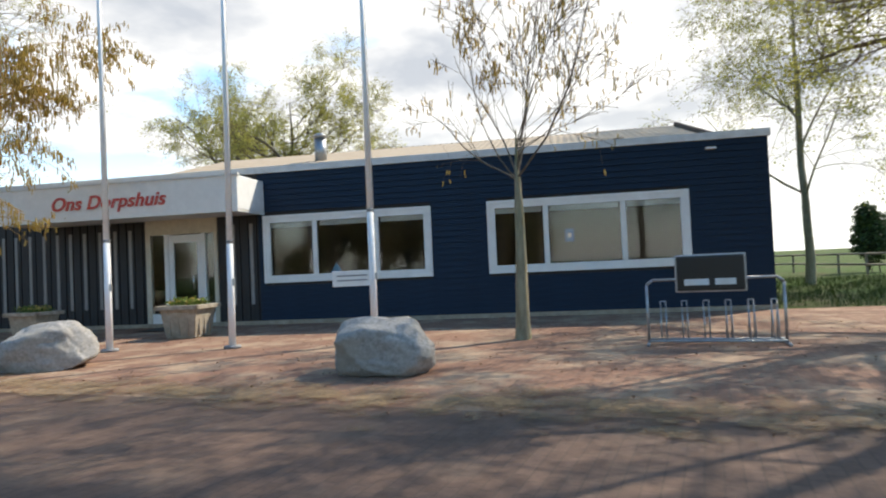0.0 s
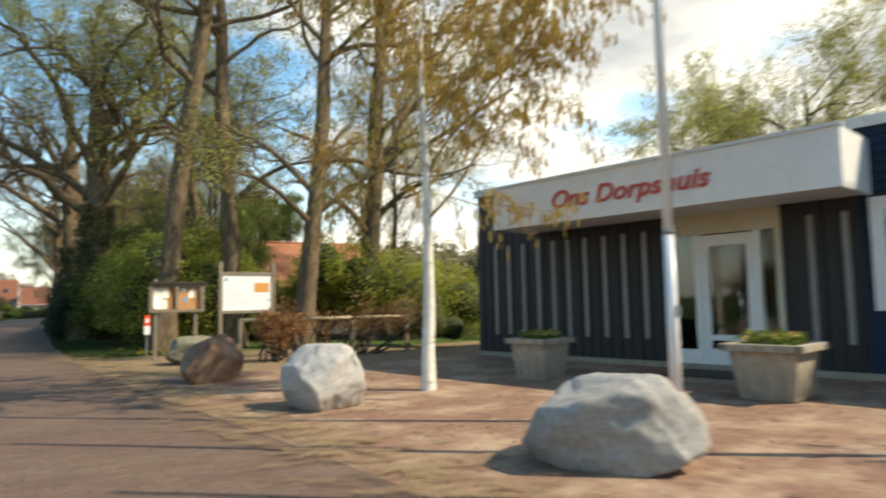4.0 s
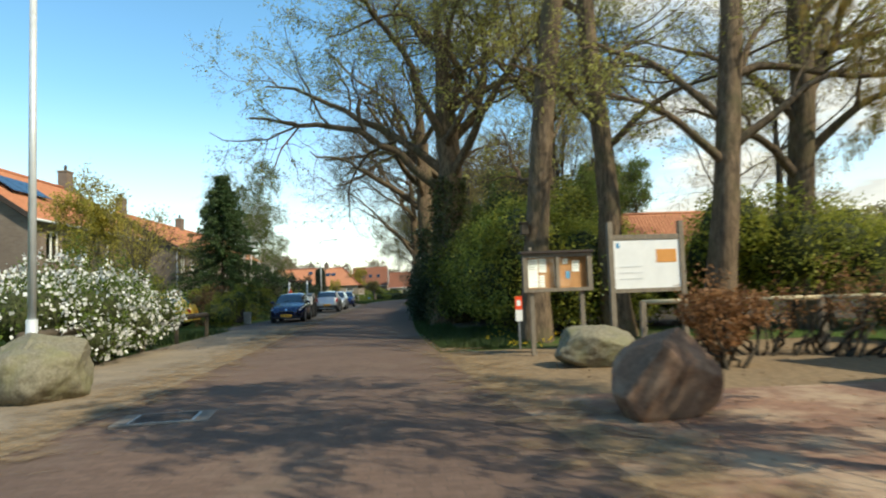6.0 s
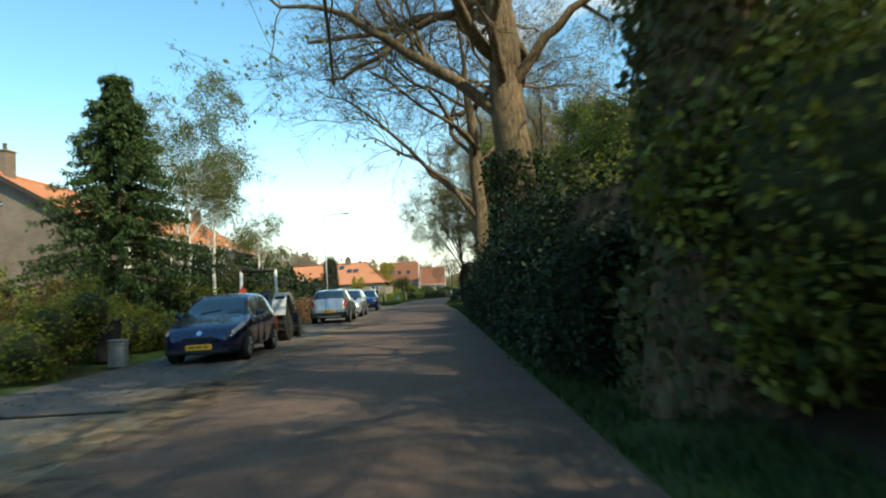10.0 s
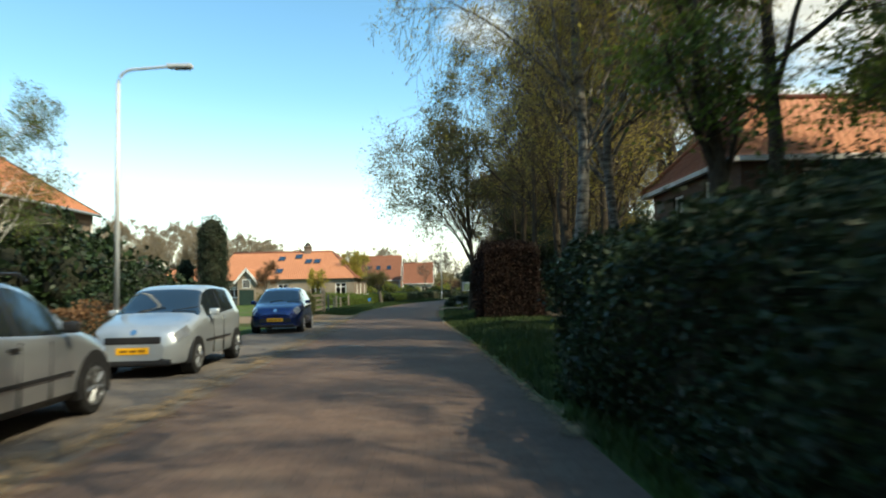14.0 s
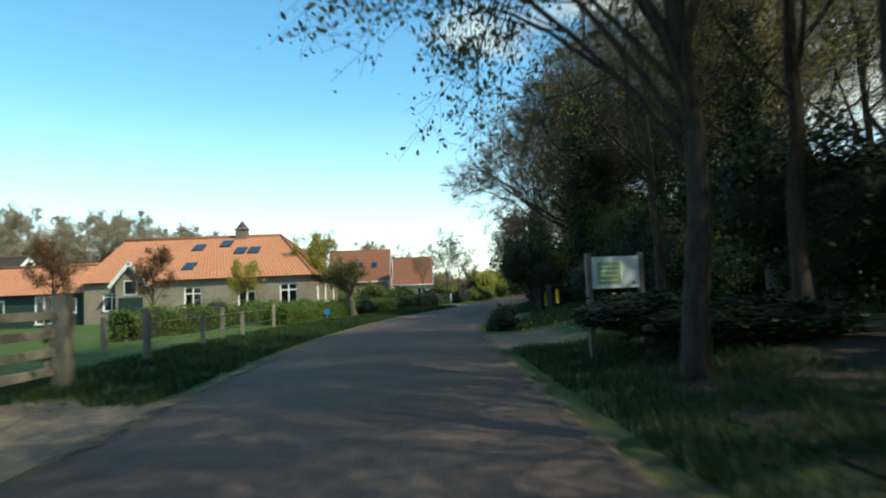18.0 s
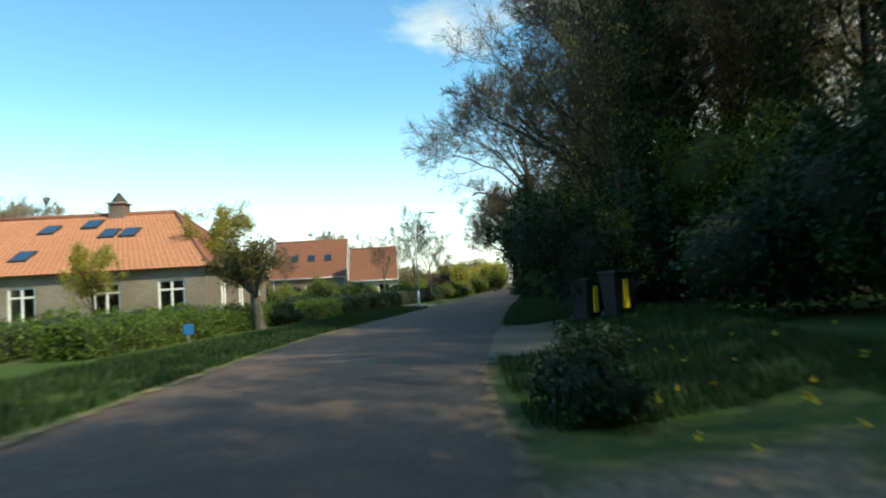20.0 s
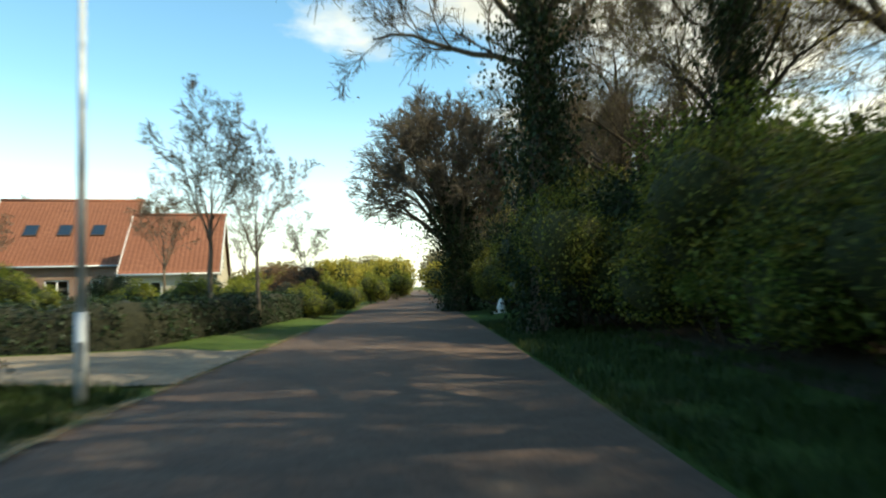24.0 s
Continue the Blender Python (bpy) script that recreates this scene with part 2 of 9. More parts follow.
def fading_sand():
    """Trodden sand that gives way to grass towards its rim."""
    k = Maker("sand_into_grass", 0.95, 0, 0.2)
    g, b, f = k.noise(9, 7, 0.7), k.noise(1.1, 5, 0.6), k.noise(26, 8, 0.75)
    sand = k.ramp(g, [(0.3, (0.115, 0.083, 0.055)), (0.7, (0.29, 0.21, 0.14))])
    green = k.ramp(f, [(0.3, (0.028, 0.045, 0.012)), (0.7, (0.09, 0.12, 0.032))])
    rim = k.n.new("ShaderNodeAttribute")
    rim.attribute_name = "rim"
    k.color(k.mix(k.ramp(k.mix(0.5, rim.outputs["Fac"], b), [(0.42, (0, 0, 0)), (0.6, (1, 1, 1))]), green, sand)).bump(g, 0.5, 0.03)
    return k.m


M["sandfade"] = fading_sand()


def drifted_sand():
    """Loose sand that thins out to bare paving in ragged patches."""
    k = Maker("drifted_sand", 0.95, 0, 0.2)
    g, f = k.noise(2.2, 9, 0.75), k.noise(30, 6, 0.7)
    k.color(k.ramp(f, [(0.3, (0.165, 0.108, 0.06)), (0.7, (0.36, 0.25, 0.14))])).bump(f, 0.4, 0.01)
    rim = k.n.new("ShaderNodeAttribute")
    rim.attribute_name = "rim"
    cover = k.n.new("ShaderNodeMath")
    cover.operation = "MULTIPLY_ADD"
    cover.inputs[1].default_value, cover.inputs[2].default_value = 0.24, -0.09
    k.l.new(rim.outputs["Fac"], cover.inputs[0])
    both = k.n.new("ShaderNodeMath")
    k.l.new(cover.outputs[0], both.inputs[0])
    k.l.new(g, both.inputs[1])
    lid = k.ramp(both.outputs[0], [(0.52, (0, 0, 0)), (0.7, (0.8, 0.8, 0.8))])
    k.l.new(lid, k.b.inputs["Alpha"])
    return k.m


M["drift"] = drifted_sand()
M["litter"] = surface("leaf_litter", (0.02, 0.016, 0.01), (0.075, 0.056, 0.034), 16, 0.95, 0.8, 0.04, 0.7)
M["blade"] = leafy("grass_blades", (0.018, 0.036, 0.009), (0.066, 0.1, 0.025), 0.3)
M["oakleaf"] = leafy("young_oak_leaf", (0.27, 0.26, 0.06), (0.56, 0.53, 0.15), 0.6)
M["olive"] = leafy("brown_green_leaf", (0.09, 0.08, 0.03), (0.27, 0.23, 0.08), 0.5)
M["darkleaf"] = leafy("dull_green_leaf", (0.045, 0.05, 0.02), (0.13, 0.14, 0.05), 0.25)
M["fresh"] = leafy("fresh_leaf", (0.06, 0.1, 0.018), (0.2, 0.26, 0.05), 0.45)
M["shrubleaf"] = leafy("shrub_leaf", (0.09, 0.125, 0.022), (0.38, 0.37, 0.065), 0.5)
M["sunleaf"] = leafy("yellow_green_shrub_leaf", (0.18, 0.21, 0.035), (0.56, 0.54, 0.1), 0.5)
M["midleaf"] = leafy("mid_green_leaf", (0.022, 0.04, 0.009), (0.25, 0.255, 0.045), 0.3)
M["goldleaf"] = leafy("gold_green_leaf", (0.05, 0.07, 0.013), (0.4, 0.39, 0.065), 0.24)
M["overleaf"] = leafy("grey_green_leaf", (0.075, 0.08, 0.035), (0.22, 0.21, 0.085), 0.5)
M["laurel"] = leafy("evergreen_leaf", (0.008, 0.018, 0.008), (0.035, 0.06, 0.022), 0.15, 0.5)
M["ivyleaf"] = leafy("ivy_leaf", (0.01, 0.022, 0.008), (0.04, 0.066, 0.02), 0.15, 0.5)
M["copper"] = leafy("dark_copper_leaf", (0.014, 0.008, 0.006), (0.04, 0.021, 0.015), 0.12, 0.95)
M["needle"] = leafy("conifer_needle", (0.02, 0.045, 0.014), (0.085, 0.13, 0.04), 0.2)
M["cypress"] = leafy("cypress_scale", (0.012, 0.026, 0.016), (0.04, 0.06, 0.03), 0.1)
M["drybeech"] = leafy("dry_red_brown_leaf", (0.16, 0.075, 0.03), (0.42, 0.22, 0.1), 0.45)
M["woodleaf"] = leafy("yellow_olive_leaf", (0.25, 0.2, 0.045), (0.58, 0.48, 0.12), 0.62)
M["beech"] = leafy("dry_beech_leaf", (0.09, 0.045, 0.022), (0.28, 0.15, 0.075), 0.35)
M["catkin"] = leafy("yellow_catkin", (0.42, 0.29, 0.07), (0.72, 0.53, 0.16), 0.45)
M["flower"] = leafy("dandelion_petal", (0.7, 0.48, 0.02), (0.85, 0.62, 0.05), 0.3)
M["blossom"] = leafy("white_blossom", (0.62, 0.6, 0.56), (0.9, 0.89, 0.86), 0.3)
M["yellowleaf"] = leafy("yellow_spring_leaf", (0.28, 0.24, 0.045), (0.58, 0.49, 0.1), 0.5)
M["goldtwig"] = surface("golden_twig_bark", (0.26, 0.165, 0.06), (0.52, 0.36, 0.15), 8, 0.85)
# Fill inside foliage: the shade between leaves is put into these dark colours.
M["lightcore"] = surface("inner_shade_green", (0.025, 0.03, 0.01), (0.07, 0.08, 0.025), 9, 0.95, 0.9, 0.08)
M["core"] = surface("inner_shade_dark", (0.012, 0.014, 0.007), (0.035, 0.036, 0.018), 9, 0.95, 0.9, 0.08)
M["bark"] = barky("oak_bark", (0.06, 0.042, 0.028), (0.25, 0.175, 0.11), 9, (0.1, 0.095, 0.045))
M["greybark"] = barky("grey_bark", (0.022, 0.017, 0.012), (0.085, 0.068, 0.048), 10)
M["twigbark"] = barky("brown_grey_bark", (0.06, 0.048, 0.036), (0.2, 0.165, 0.125), 10)
M["youngbark"] = barky("smooth_young_bark", (0.17, 0.15, 0.1), (0.34, 0.3, 0.2), 6, (0.2, 0.2, 0.09))
M["twig"] = surface("twig_bark", (0.06, 0.045, 0.03), (0.17, 0.13, 0.085), 8, 0.9)


def birchbark(name="birch_bark", a=0.36, b=0.44, pale=(0.6, 0.57, 0.5)):
    k = Maker(name, 0.75, 0, 0.3)
    v = k.stretch(1.9, 1.9, 6)
    g = k.noise(1.5, 6, 0.65, v)
    k.color(k.ramp(g, [(a, (0.035, 0.03, 0.026)), (b, pale), (0.75, tuple(1.3 * v for v in pale))])).bump(g, 0.3, 0.01)
    return k.m


M["birch"] = birchbark("birch_bark", 0.3, 0.37, (0.62, 0.59, 0.53))
M["oldbirch"] = birchbark("old_birch_bark", 0.38, 0.62, (0.24, 0.22, 0.185))
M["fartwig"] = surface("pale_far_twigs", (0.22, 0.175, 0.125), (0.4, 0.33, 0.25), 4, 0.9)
M["plank"] = surface("dark_stained_boards", (0.003, 0.011, 0.026), (0.008, 0.027, 0.056), 5, 0.6, 0.25, 0.006, 0.5, 0, 0.25, (0.3, 0.3, 6))
M["plank_b"] = surface("dark_upright_boards", (0.014, 0.013, 0.014), (0.032, 0.03, 0.03), 5, 0.6, 0.25, 0.006, 0.5, 0, 0.4, (5, 5, 0.4))
M["white"] = surface("white_paint", (0.7, 0.69, 0.66), (0.82, 0.81, 0.78), 4, 0.5, 0.06, 0.003, 0.7)
M["pole"] = surface("white_pole_lacquer", (0.72, 0.72, 0.72), (0.85, 0.85, 0.85), 3, 0.3, 0.05, 0.002)
M["band"] = surface("grey_rubber_band", (0.16, 0.16, 0.16), (0.3, 0.3, 0.3), 9, 0.7)
M["trim"] = surface("grey_white_trim", (0.55, 0.56, 0.55), (0.72, 0.73, 0.72), 5, 0.5, 0.05, 0.003)
M["slat"] = surface("weathered_batten", (0.2, 0.19, 0.18), (0.36, 0.34, 0.32), 9, 0.8, 0.3, 0.004, 1, 0, 0.3, (4, 4, 0.5))
M["felt"] = surface("tan_roof_sheet", (0.36, 0.28, 0.2), (0.48, 0.39, 0.28), 7, 0.85, 0.2, 0.01)
M["darktrim"] = surface("dark_brown_trim", (0.03, 0.022, 0.018), (0.07, 0.05, 0.04), 8, 0.7)
M["red"] = glossy("red_lettering", (0.55, 0.06, 0.045), 0.4)
M["oldwood"] = surface("weathered_wood", (0.13, 0.105, 0.078), (0.33, 0.275, 0.205), 6, 0.85, 0.5, 0.006, 0.7, 0, 0.3, (6, 6, 0.8))
M["darkwood"] = surface("dark_fence_wood", (0.05, 0.04, 0.028), (0.13, 0.1, 0.07), 6, 0.85, 0.5, 0.006, 0.7, 0, 0.3, (3, 3, 3))
M["railwood"] = surface("pale_rail_wood", (0.42, 0.34, 0.2), (0.62, 0.52, 0.34), 6, 0.8, 0.4, 0.006, 0.7, 0, 0.3, (1, 5, 5))
M["cork"] = surface("cork_board", (0.36, 0.17, 0.07), (0.5, 0.26, 0.12), 40, 0.95, 0.2)
M["paper"] = surface("white_paper", (0.74, 0.74, 0.72), (0.86, 0.86, 0.84), 3, 0.7, 0.03)
M["orange"] = surface("orange_print", (0.6, 0.25, 0.06), (0.7, 0.33, 0.1), 3, 0.6, 0.03)
M["blueprint"] = surface("blue_print", (0.08, 0.25, 0.45), (0.12, 0.35, 0.55), 3, 0.6, 0.03)
M["greenprint"] = surface("green_print", (0.3, 0.42, 0.16), (0.42, 0.52, 0.24), 3, 0.6, 0.03)
M["concrete"] = surface("planter_concrete", (0.24, 0.2, 0.15), (0.42, 0.36, 0.28), 7, 0.9, 0.4, 0.01, 1.2)
M["soil"] = surface("potting_soil", (0.02, 0.015, 0.01), (0.06, 0.045, 0.03), 14, 0.95, 0.8, 0.03)
M["steel"] = surface("galvanised_steel", (0.28, 0.29, 0.3), (0.46, 0.47, 0.48), 12, 0.42, 0.1, 0.003, 1, 0.85, 0.5)
M["lampgrey"] = surface("lamp_post_grey", (0.5, 0.52, 0.53), (0.66, 0.68, 0.69), 6, 0.45, 0.05, 0.003, 1, 0.2, 0.5)
M["black"] = glossy("black_panel", (0.012, 0.012, 0.013), 0.35)
M["rubber"] = surface("tyre_rubber", (0.012, 0.012, 0.012), (0.03, 0.03, 0.03), 18, 0.85, 0.3)
M["plastic"] = surface("dark_plastic", (0.012, 0.012, 0.013), (0.03, 0.03, 0.032), 20, 0.55, 0.15)
M["chrome"] = glossy("bright_metal", (0.7, 0.7, 0.7), 0.15, 1.0)
M["alloy"] = glossy("alloy_rim", (0.32, 0.33, 0.34), 0.45, 0.8)
M["carblue"] = glossy("dark_blue_car_paint", (0.004, 0.012, 0.06), 0.25, 0.35, 0.9)
M["carnavy"] = glossy("bright_blue_car_paint", (0.003, 0.022, 0.13), 0.22, 0.45, 1.0)
M["carsilver"] = glossy("silver_car_paint", (0.38, 0.4, 0.42), 0.3, 0.6, 0.8)
M["carpale"] = glossy("pale_silver_car_paint", (0.46, 0.5, 0.53), 0.3, 0.5, 0.8)
M["caryellow"] = glossy("yellow_car_paint", (0.86, 0.56, 0.09), 0.3, 0.0, 0.8)
M["carred"] = glossy("red_car_paint", (0.22, 0.015, 0.03), 0.3, 0.2, 0.8)
M["plate"] = glossy("yellow_plate", (0.85, 0.42, 0.02), 0.4)
M["taillight"] = glossy("red_lens", (0.3, 0.01, 0.012), 0.12, 0, 0.6)
M["headlight"] = glossy("clear_lens", (0.3, 0.32, 0.35), 0.1, 0.5, 1.0)
M["platebar"] = glossy("dark_plate_print", (0.22, 0.1, 0.008), 0.5)
M["safety"] = glossy("red_orange_sign", (0.85, 0.09, 0.03), 0.35)
M["redbox"] = surface("red_steel", (0.07, 0.014, 0.012), (0.13, 0.03, 0.022), 8, 0.55, 0.15)
M["bluetarp"] = surface("blue_paint", (0.02, 0.06, 0.2), (0.04, 0.1, 0.3), 8, 0.5, 0.15)
M["creamplaster"] = surface("cream_plaster", (0.5, 0.44, 0.34), (0.64, 0.57, 0.45), 6, 0.9, 0.2)
M["brownbrick"] = masonry("brown_brick", (0.2, 0.145, 0.115), (0.27, 0.2, 0.155), (0.24, 0.21, 0.18))
M["darkbrick"] = masonry("dark_red_brick", (0.09, 0.05, 0.04), (0.13, 0.075, 0.055), (0.12, 0.1, 0.085))
M["farmbrick"] = masonry("buff_brown_brick", (0.27, 0.21, 0.155), (0.35, 0.28, 0.21), (0.3, 0.26, 0.21))
M["redbrick"] = masonry("red_brick", (0.25, 0.12, 0.085), (0.34, 0.18, 0.12), (0.3, 0.26, 0.22))
M["greenboard"] = surface("dark_green_boards", (0.012, 0.026, 0.02), (0.03, 0.055, 0.042), 6, 0.6, 0.3, 0.006, 0.7, 0, 0.3, (6, 6, 0.5))
M["tile"] = surface("orange_clay_tile", (0.36, 0.135, 0.07), (0.56, 0.25, 0.135), 5, 0.8, 0.3, 0.01, 0.35)
# Darker tile for weathered roofs and ridges, and for hip faces painted as shaded.
M["tiledark"] = surface("weathered_shaded_tile", (0.19, 0.07, 0.042), (0.31, 0.125, 0.072), 5, 0.8, 0.3, 0.01, 0.35)
M["chimney"] = masonry("chimney_brick", (0.17, 0.12, 0.095), (0.24, 0.17, 0.13), (0.22, 0.19, 0.16))
M["blackbin"] = surface("black_bin_plastic", (0.006, 0.007, 0.009), (0.016, 0.017, 0.02), 15, 0.5, 0.1)
M["binlid"] = surface("grey_bin_lid", (0.25, 0.27, 0.28), (0.4, 0.42, 0.43), 15, 0.5, 0.1)
M["yellow"] = glossy("yellow_tape", (0.75, 0.5, 0.02), 0.45)
M["blue"] = glossy("blue_sign", (0.03, 0.16, 0.42), 0.4)
M["solar"] = glossy("solar_panel", (0.012, 0.016, 0.03), 0.12)


def stone(name, dark, light, tan):
    k = Maker(name, 0.85, 0, 0.3)
    g, b = k.noise(22, 8, 0.75), k.noise(2.2, 5, 0.6)
    c = k.ramp(g, [(0.3, dark), (0.7, light)])
    k.color(k.mix(k.ramp(b, [(0.45, (0, 0, 0)), (0.65, (0.65, 0.65, 0.65))]), c, tan)).bump(k.mix(0.5, g, k.noise(5, 6, 0.7)), 0.55, 0.03)
    return k.m


M["stone_grey"] = stone("grey_granite", (0.19, 0.178, 0.162), (0.42, 0.4, 0.375), (0.33, 0.295, 0.245))
M["stone_pale"] = stone("pale_granite", (0.28, 0.26, 0.24), (0.5, 0.475, 0.445), (0.42, 0.38, 0.34))
M["stone_brown"] = stone("brown_red_granite", (0.1, 0.056, 0.036), (0.28, 0.165, 0.105), (0.36, 0.255, 0.18))
M["stone_moss"] = stone("mossy_granite", (0.1, 0.09, 0.06), (0.29, 0.255, 0.18), (0.2, 0.19, 0.09))


def glass(name, tint=(0.9, 0.94, 0.93)):
    k = Maker(name, 0.03, 0, 0.5)
    k.color(tint)
    k.b.inputs["Transmission Weight"].default_value = 1.0
    k.b.inputs["IOR"].default_value = 1.5
    return k.m


M["glass"] = glass("window_glass")
M["carglass"] = glossy("tinted_car_glass", (0.012, 0.018, 0.024), 0.03, 0, 1.0, 1.0)
# Backing colour for interiors: the rooms' lack of light is painted in.
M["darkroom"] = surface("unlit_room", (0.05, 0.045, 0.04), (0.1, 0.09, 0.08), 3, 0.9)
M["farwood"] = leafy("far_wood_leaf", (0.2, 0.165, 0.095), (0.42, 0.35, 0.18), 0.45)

# ---------------------------------------------------------------- mesh tools


def raw_mesh(name, verts, faces, material, smooth=False):
    """A mesh from arrays; faces all of one size."""
    me = bpy.data.meshes.new(name)
    verts, faces = np.asarray(verts, np.float32), np.asarray(faces, np.int32)
    n, k = faces.shape
    me.vertices.add(len(verts))
    me.vertices.foreach_set("co", verts.ravel())
    me.loops.add(n * k)
    me.loops.foreach_set("vertex_index", faces.ravel())
    me.polygons.add(n)
    me.polygons.foreach_set("loop_start", np.arange(0, n * k, k, dtype=np.int32))
    if smooth:
        me.polygons.foreach_set("use_smooth", np.ones(n, bool))
    me.materials.append(M[material])
    me.update(calc_edges=True)
    return me


def part(name, me, parent=None, label=""):
    """Links a mesh as one object under a thing or a part."""
    ob = new(name, me)
    if parent is not None:
        ob.parent = parent
    if label:
        ob["label"] = label
    return ob


def thing(name, m, label, category, group="", kind=""):
    """The Empty at a thing's base."""
    ob = new(name)
    ob.empty_display_size = 0.2
    ob.matrix_basis = m
    return tagged(ob, label, category, group, kind)


def to_mesh(bm, name, material, smooth=False):
    me = bpy.data.meshes.new(name)
    bm.normal_update()
    bm.to_mesh(me)
    bm.free()
    if smooth:
        for p in me.polygons:
            p.use_smooth = True
    me.materials.append(M[material])
    return me


def add_box(bm, x0, y0, z0, x1, y1, z1, bevel=0.0):
    r = bmesh.ops.create_cube(bm, size=1.0)
    bmesh.ops.scale(bm, vec=(abs(x1 - x0), abs(y1 - y0), abs(z1 - z0)), verts=r["verts"])
    bmesh.ops.translate(bm, vec=((x0 + x1) / 2, (y0 + y1) / 2, (z0 + z1) / 2), verts=r["verts"])
    if bevel:
        es = list({e for v in r["verts"] for e in v.link_edges})
        bmesh.ops.bevel(bm, geom=es, offset=bevel, segments=2, affect="EDGES", profile=0.7)


def box(name, material, x0, y0, z0, x1, y1, z1, parent=None, bevel=0.008, label=""):
    bm = bmesh.new()
    add_box(bm, x0, y0, z0, x1, y1, z1, bevel)
    return part(name, to_mesh(bm, name, material), parent, label)


def add_bar(bm, a, b, r, sides=8, r2=None):
    """A round bar from a to b."""
    a, b = Vector(a), Vector(b)
    d = b - a
    res = bmesh.ops.create_cone(bm, cap_ends=True, segments=sides, radius1=r, radius2=r if r2 is None else r2, depth=d.length)
    q = d.to_track_quat("Z", "Y").to_matrix().to_4x4()
    bmesh.ops.transform(bm, matrix=Matrix.Translation((a + b) / 2) @ q, verts=res["verts"])


def bar(name, material, a, b, r, parent=None, sides=10, r2=None, label=""):
    bm = bmesh.new()
    add_bar(bm, a, b, r, sides, r2)
    return part(name, to_mesh(bm, name, material, sides > 5), parent, label)


def lathe(bm, profile, m, sides=20):
    """Turns (radius, height) rows about the local z of m."""
    rings = []
    for r, h in profile:
        rings.append([bm.verts.new(m @ Vector((r * math.cos(2 * math.pi * i / sides), r * math.sin(2 * math.pi * i / sides), h))) for i in range(sides)])
    for a, b in zip(rings, rings[1:]):
        for i in range(sides):
            bm.faces.new((a[i], a[(i + 1) % sides], b[(i + 1) % sides], b[i]))
    bm.faces.new(list(reversed(rings[0])))
    bm.faces.new(rings[-1])


def along(points, n):
    """n points spread evenly along a polyline, with their ways."""
    p = np.asarray(points, float)
    seg = np.linalg.norm(np.diff(p, axis=0), axis=1)
    cum = np.r_[0, np.cumsum(seg)]
    s = np.linspace(0, cum[-1], n)
    return np.stack([np.interp(s, cum, p[:, i]) for i in range(p.shape[1])], 1)


# ---------------------------------------------------------------- the lie of the land
EDGE_L = [(-300, 0.6), (-20, 0.4), (10, 0.35), (18, 0.1), (27, -0.15), (33, -0.75), (45, -1.2), (60, -1.35), (75, -1.75), (85, -2.4), (93, -2.75), (101, -2.7), (108, -2.05), (114, -1.5), (120, -0.2), (131, 2.3), (138, 3.6), (150, 6.2), (190, 14.0), (260, 28.0), (420, 60.0)]
EDGE_R = [(-300, 6.6), (-20, 6.4), (8, 6.2), (13, 5.6), (17, 4.85), (24, 4.2), (31, 3.6), (45, 3.3), (60, 3.0), (73, 2.5), (80, 2.1), (87, 1.9), (96, 2.05), (104, 2.2), (110, 3.2), (116, 4.4), (123, 5.8), (130, 7.2), (140, 9.5), (162, 14.2), (190, 20.2), (260, 35.0), (420, 68.0)]


def smooth_edge(rows, y):
    ys, xs = np.array(rows, float).T
    w = np.linspace(-4, 4, 9)
    return np.mean([np.interp(np.asarray(y, float) + k, ys, xs) for k in w], axis=0)


def left_x(y):
    return smooth_edge(EDGE_L, y)


def right_x(y):
    return smooth_edge(EDGE_R, y)


def step(a, b, v):
    t = np.clip((np.asarray(v, float) - a) / (b - a), 0, 1)
    return t * t * (3 - 2 * t)


def land(x, y):
    """Height of the ground: flat round the road, banks beside it further on."""
    x, y = np.asarray(x, float), np.asarray(y, float)
    r, l = x - right_x(y), left_x(y) - x
    bank = 0.42 * step(0.8, 4.2, r) * step(84, 92, y) + 0.14 * step(0.4, 1.6, r) * step(60, 70, y) * (1 - step(84, 92, y))
    bank = bank + 0.12 * step(0.5, 2.2, r) * step(24.5, 30, y) * (1 - step(60, 70, y))
    lbank = 0.1 * step(0.6, 2.0, l) * step(84, 92, y)
    bumps = 0.03 * np.sin(x * 1.7 + 0.6 * y) * np.sin(y * 0.9 - 0.5 * x) * np.maximum(step(1.0, 3.0, r), step(4.0, 7.0, l)) * step(22, 30, y)
    return bank + lbank + bumps - 0.03


def zat(x, y):
    return float(land(x, y))

# ---------------------------------------------------------------- ground and road


def build_ground():
    xs = np.unique(np.r_[-2500, -900, -300, -120, np.arange(-60, -12, 3.0), np.arange(-12, 24, 0.5), np.arange(24, 60, 3.0), 90, 200, 500, 1200, 2500])
    ys = np.unique(np.r_[-2500, -700, -200, -60, np.arange(-30, 20, 2.0), np.arange(20, 230, 0.8), np.arange(230, 420, 8.0), 600, 1200, 2500])
    gx, gy = np.meshgrid(xs, ys)
    gz = land(gx, gy)
    v = np.stack([gx, gy, gz], -1).reshape(-1, 3)
    w, h = len(xs), len(ys)
    i = np.arange(w * h).reshape(h, w)
    f = np.stack([i[:-1, :-1], i[:-1, 1:], i[1:, 1:], i[1:, :-1]], -1).reshape(-1, 4)
    ob = part("ground", raw_mesh("ground", v, f, "grass", True))
    tagged(ob, "rough spring grass with bare and dry patches", "ground", kind="structure")


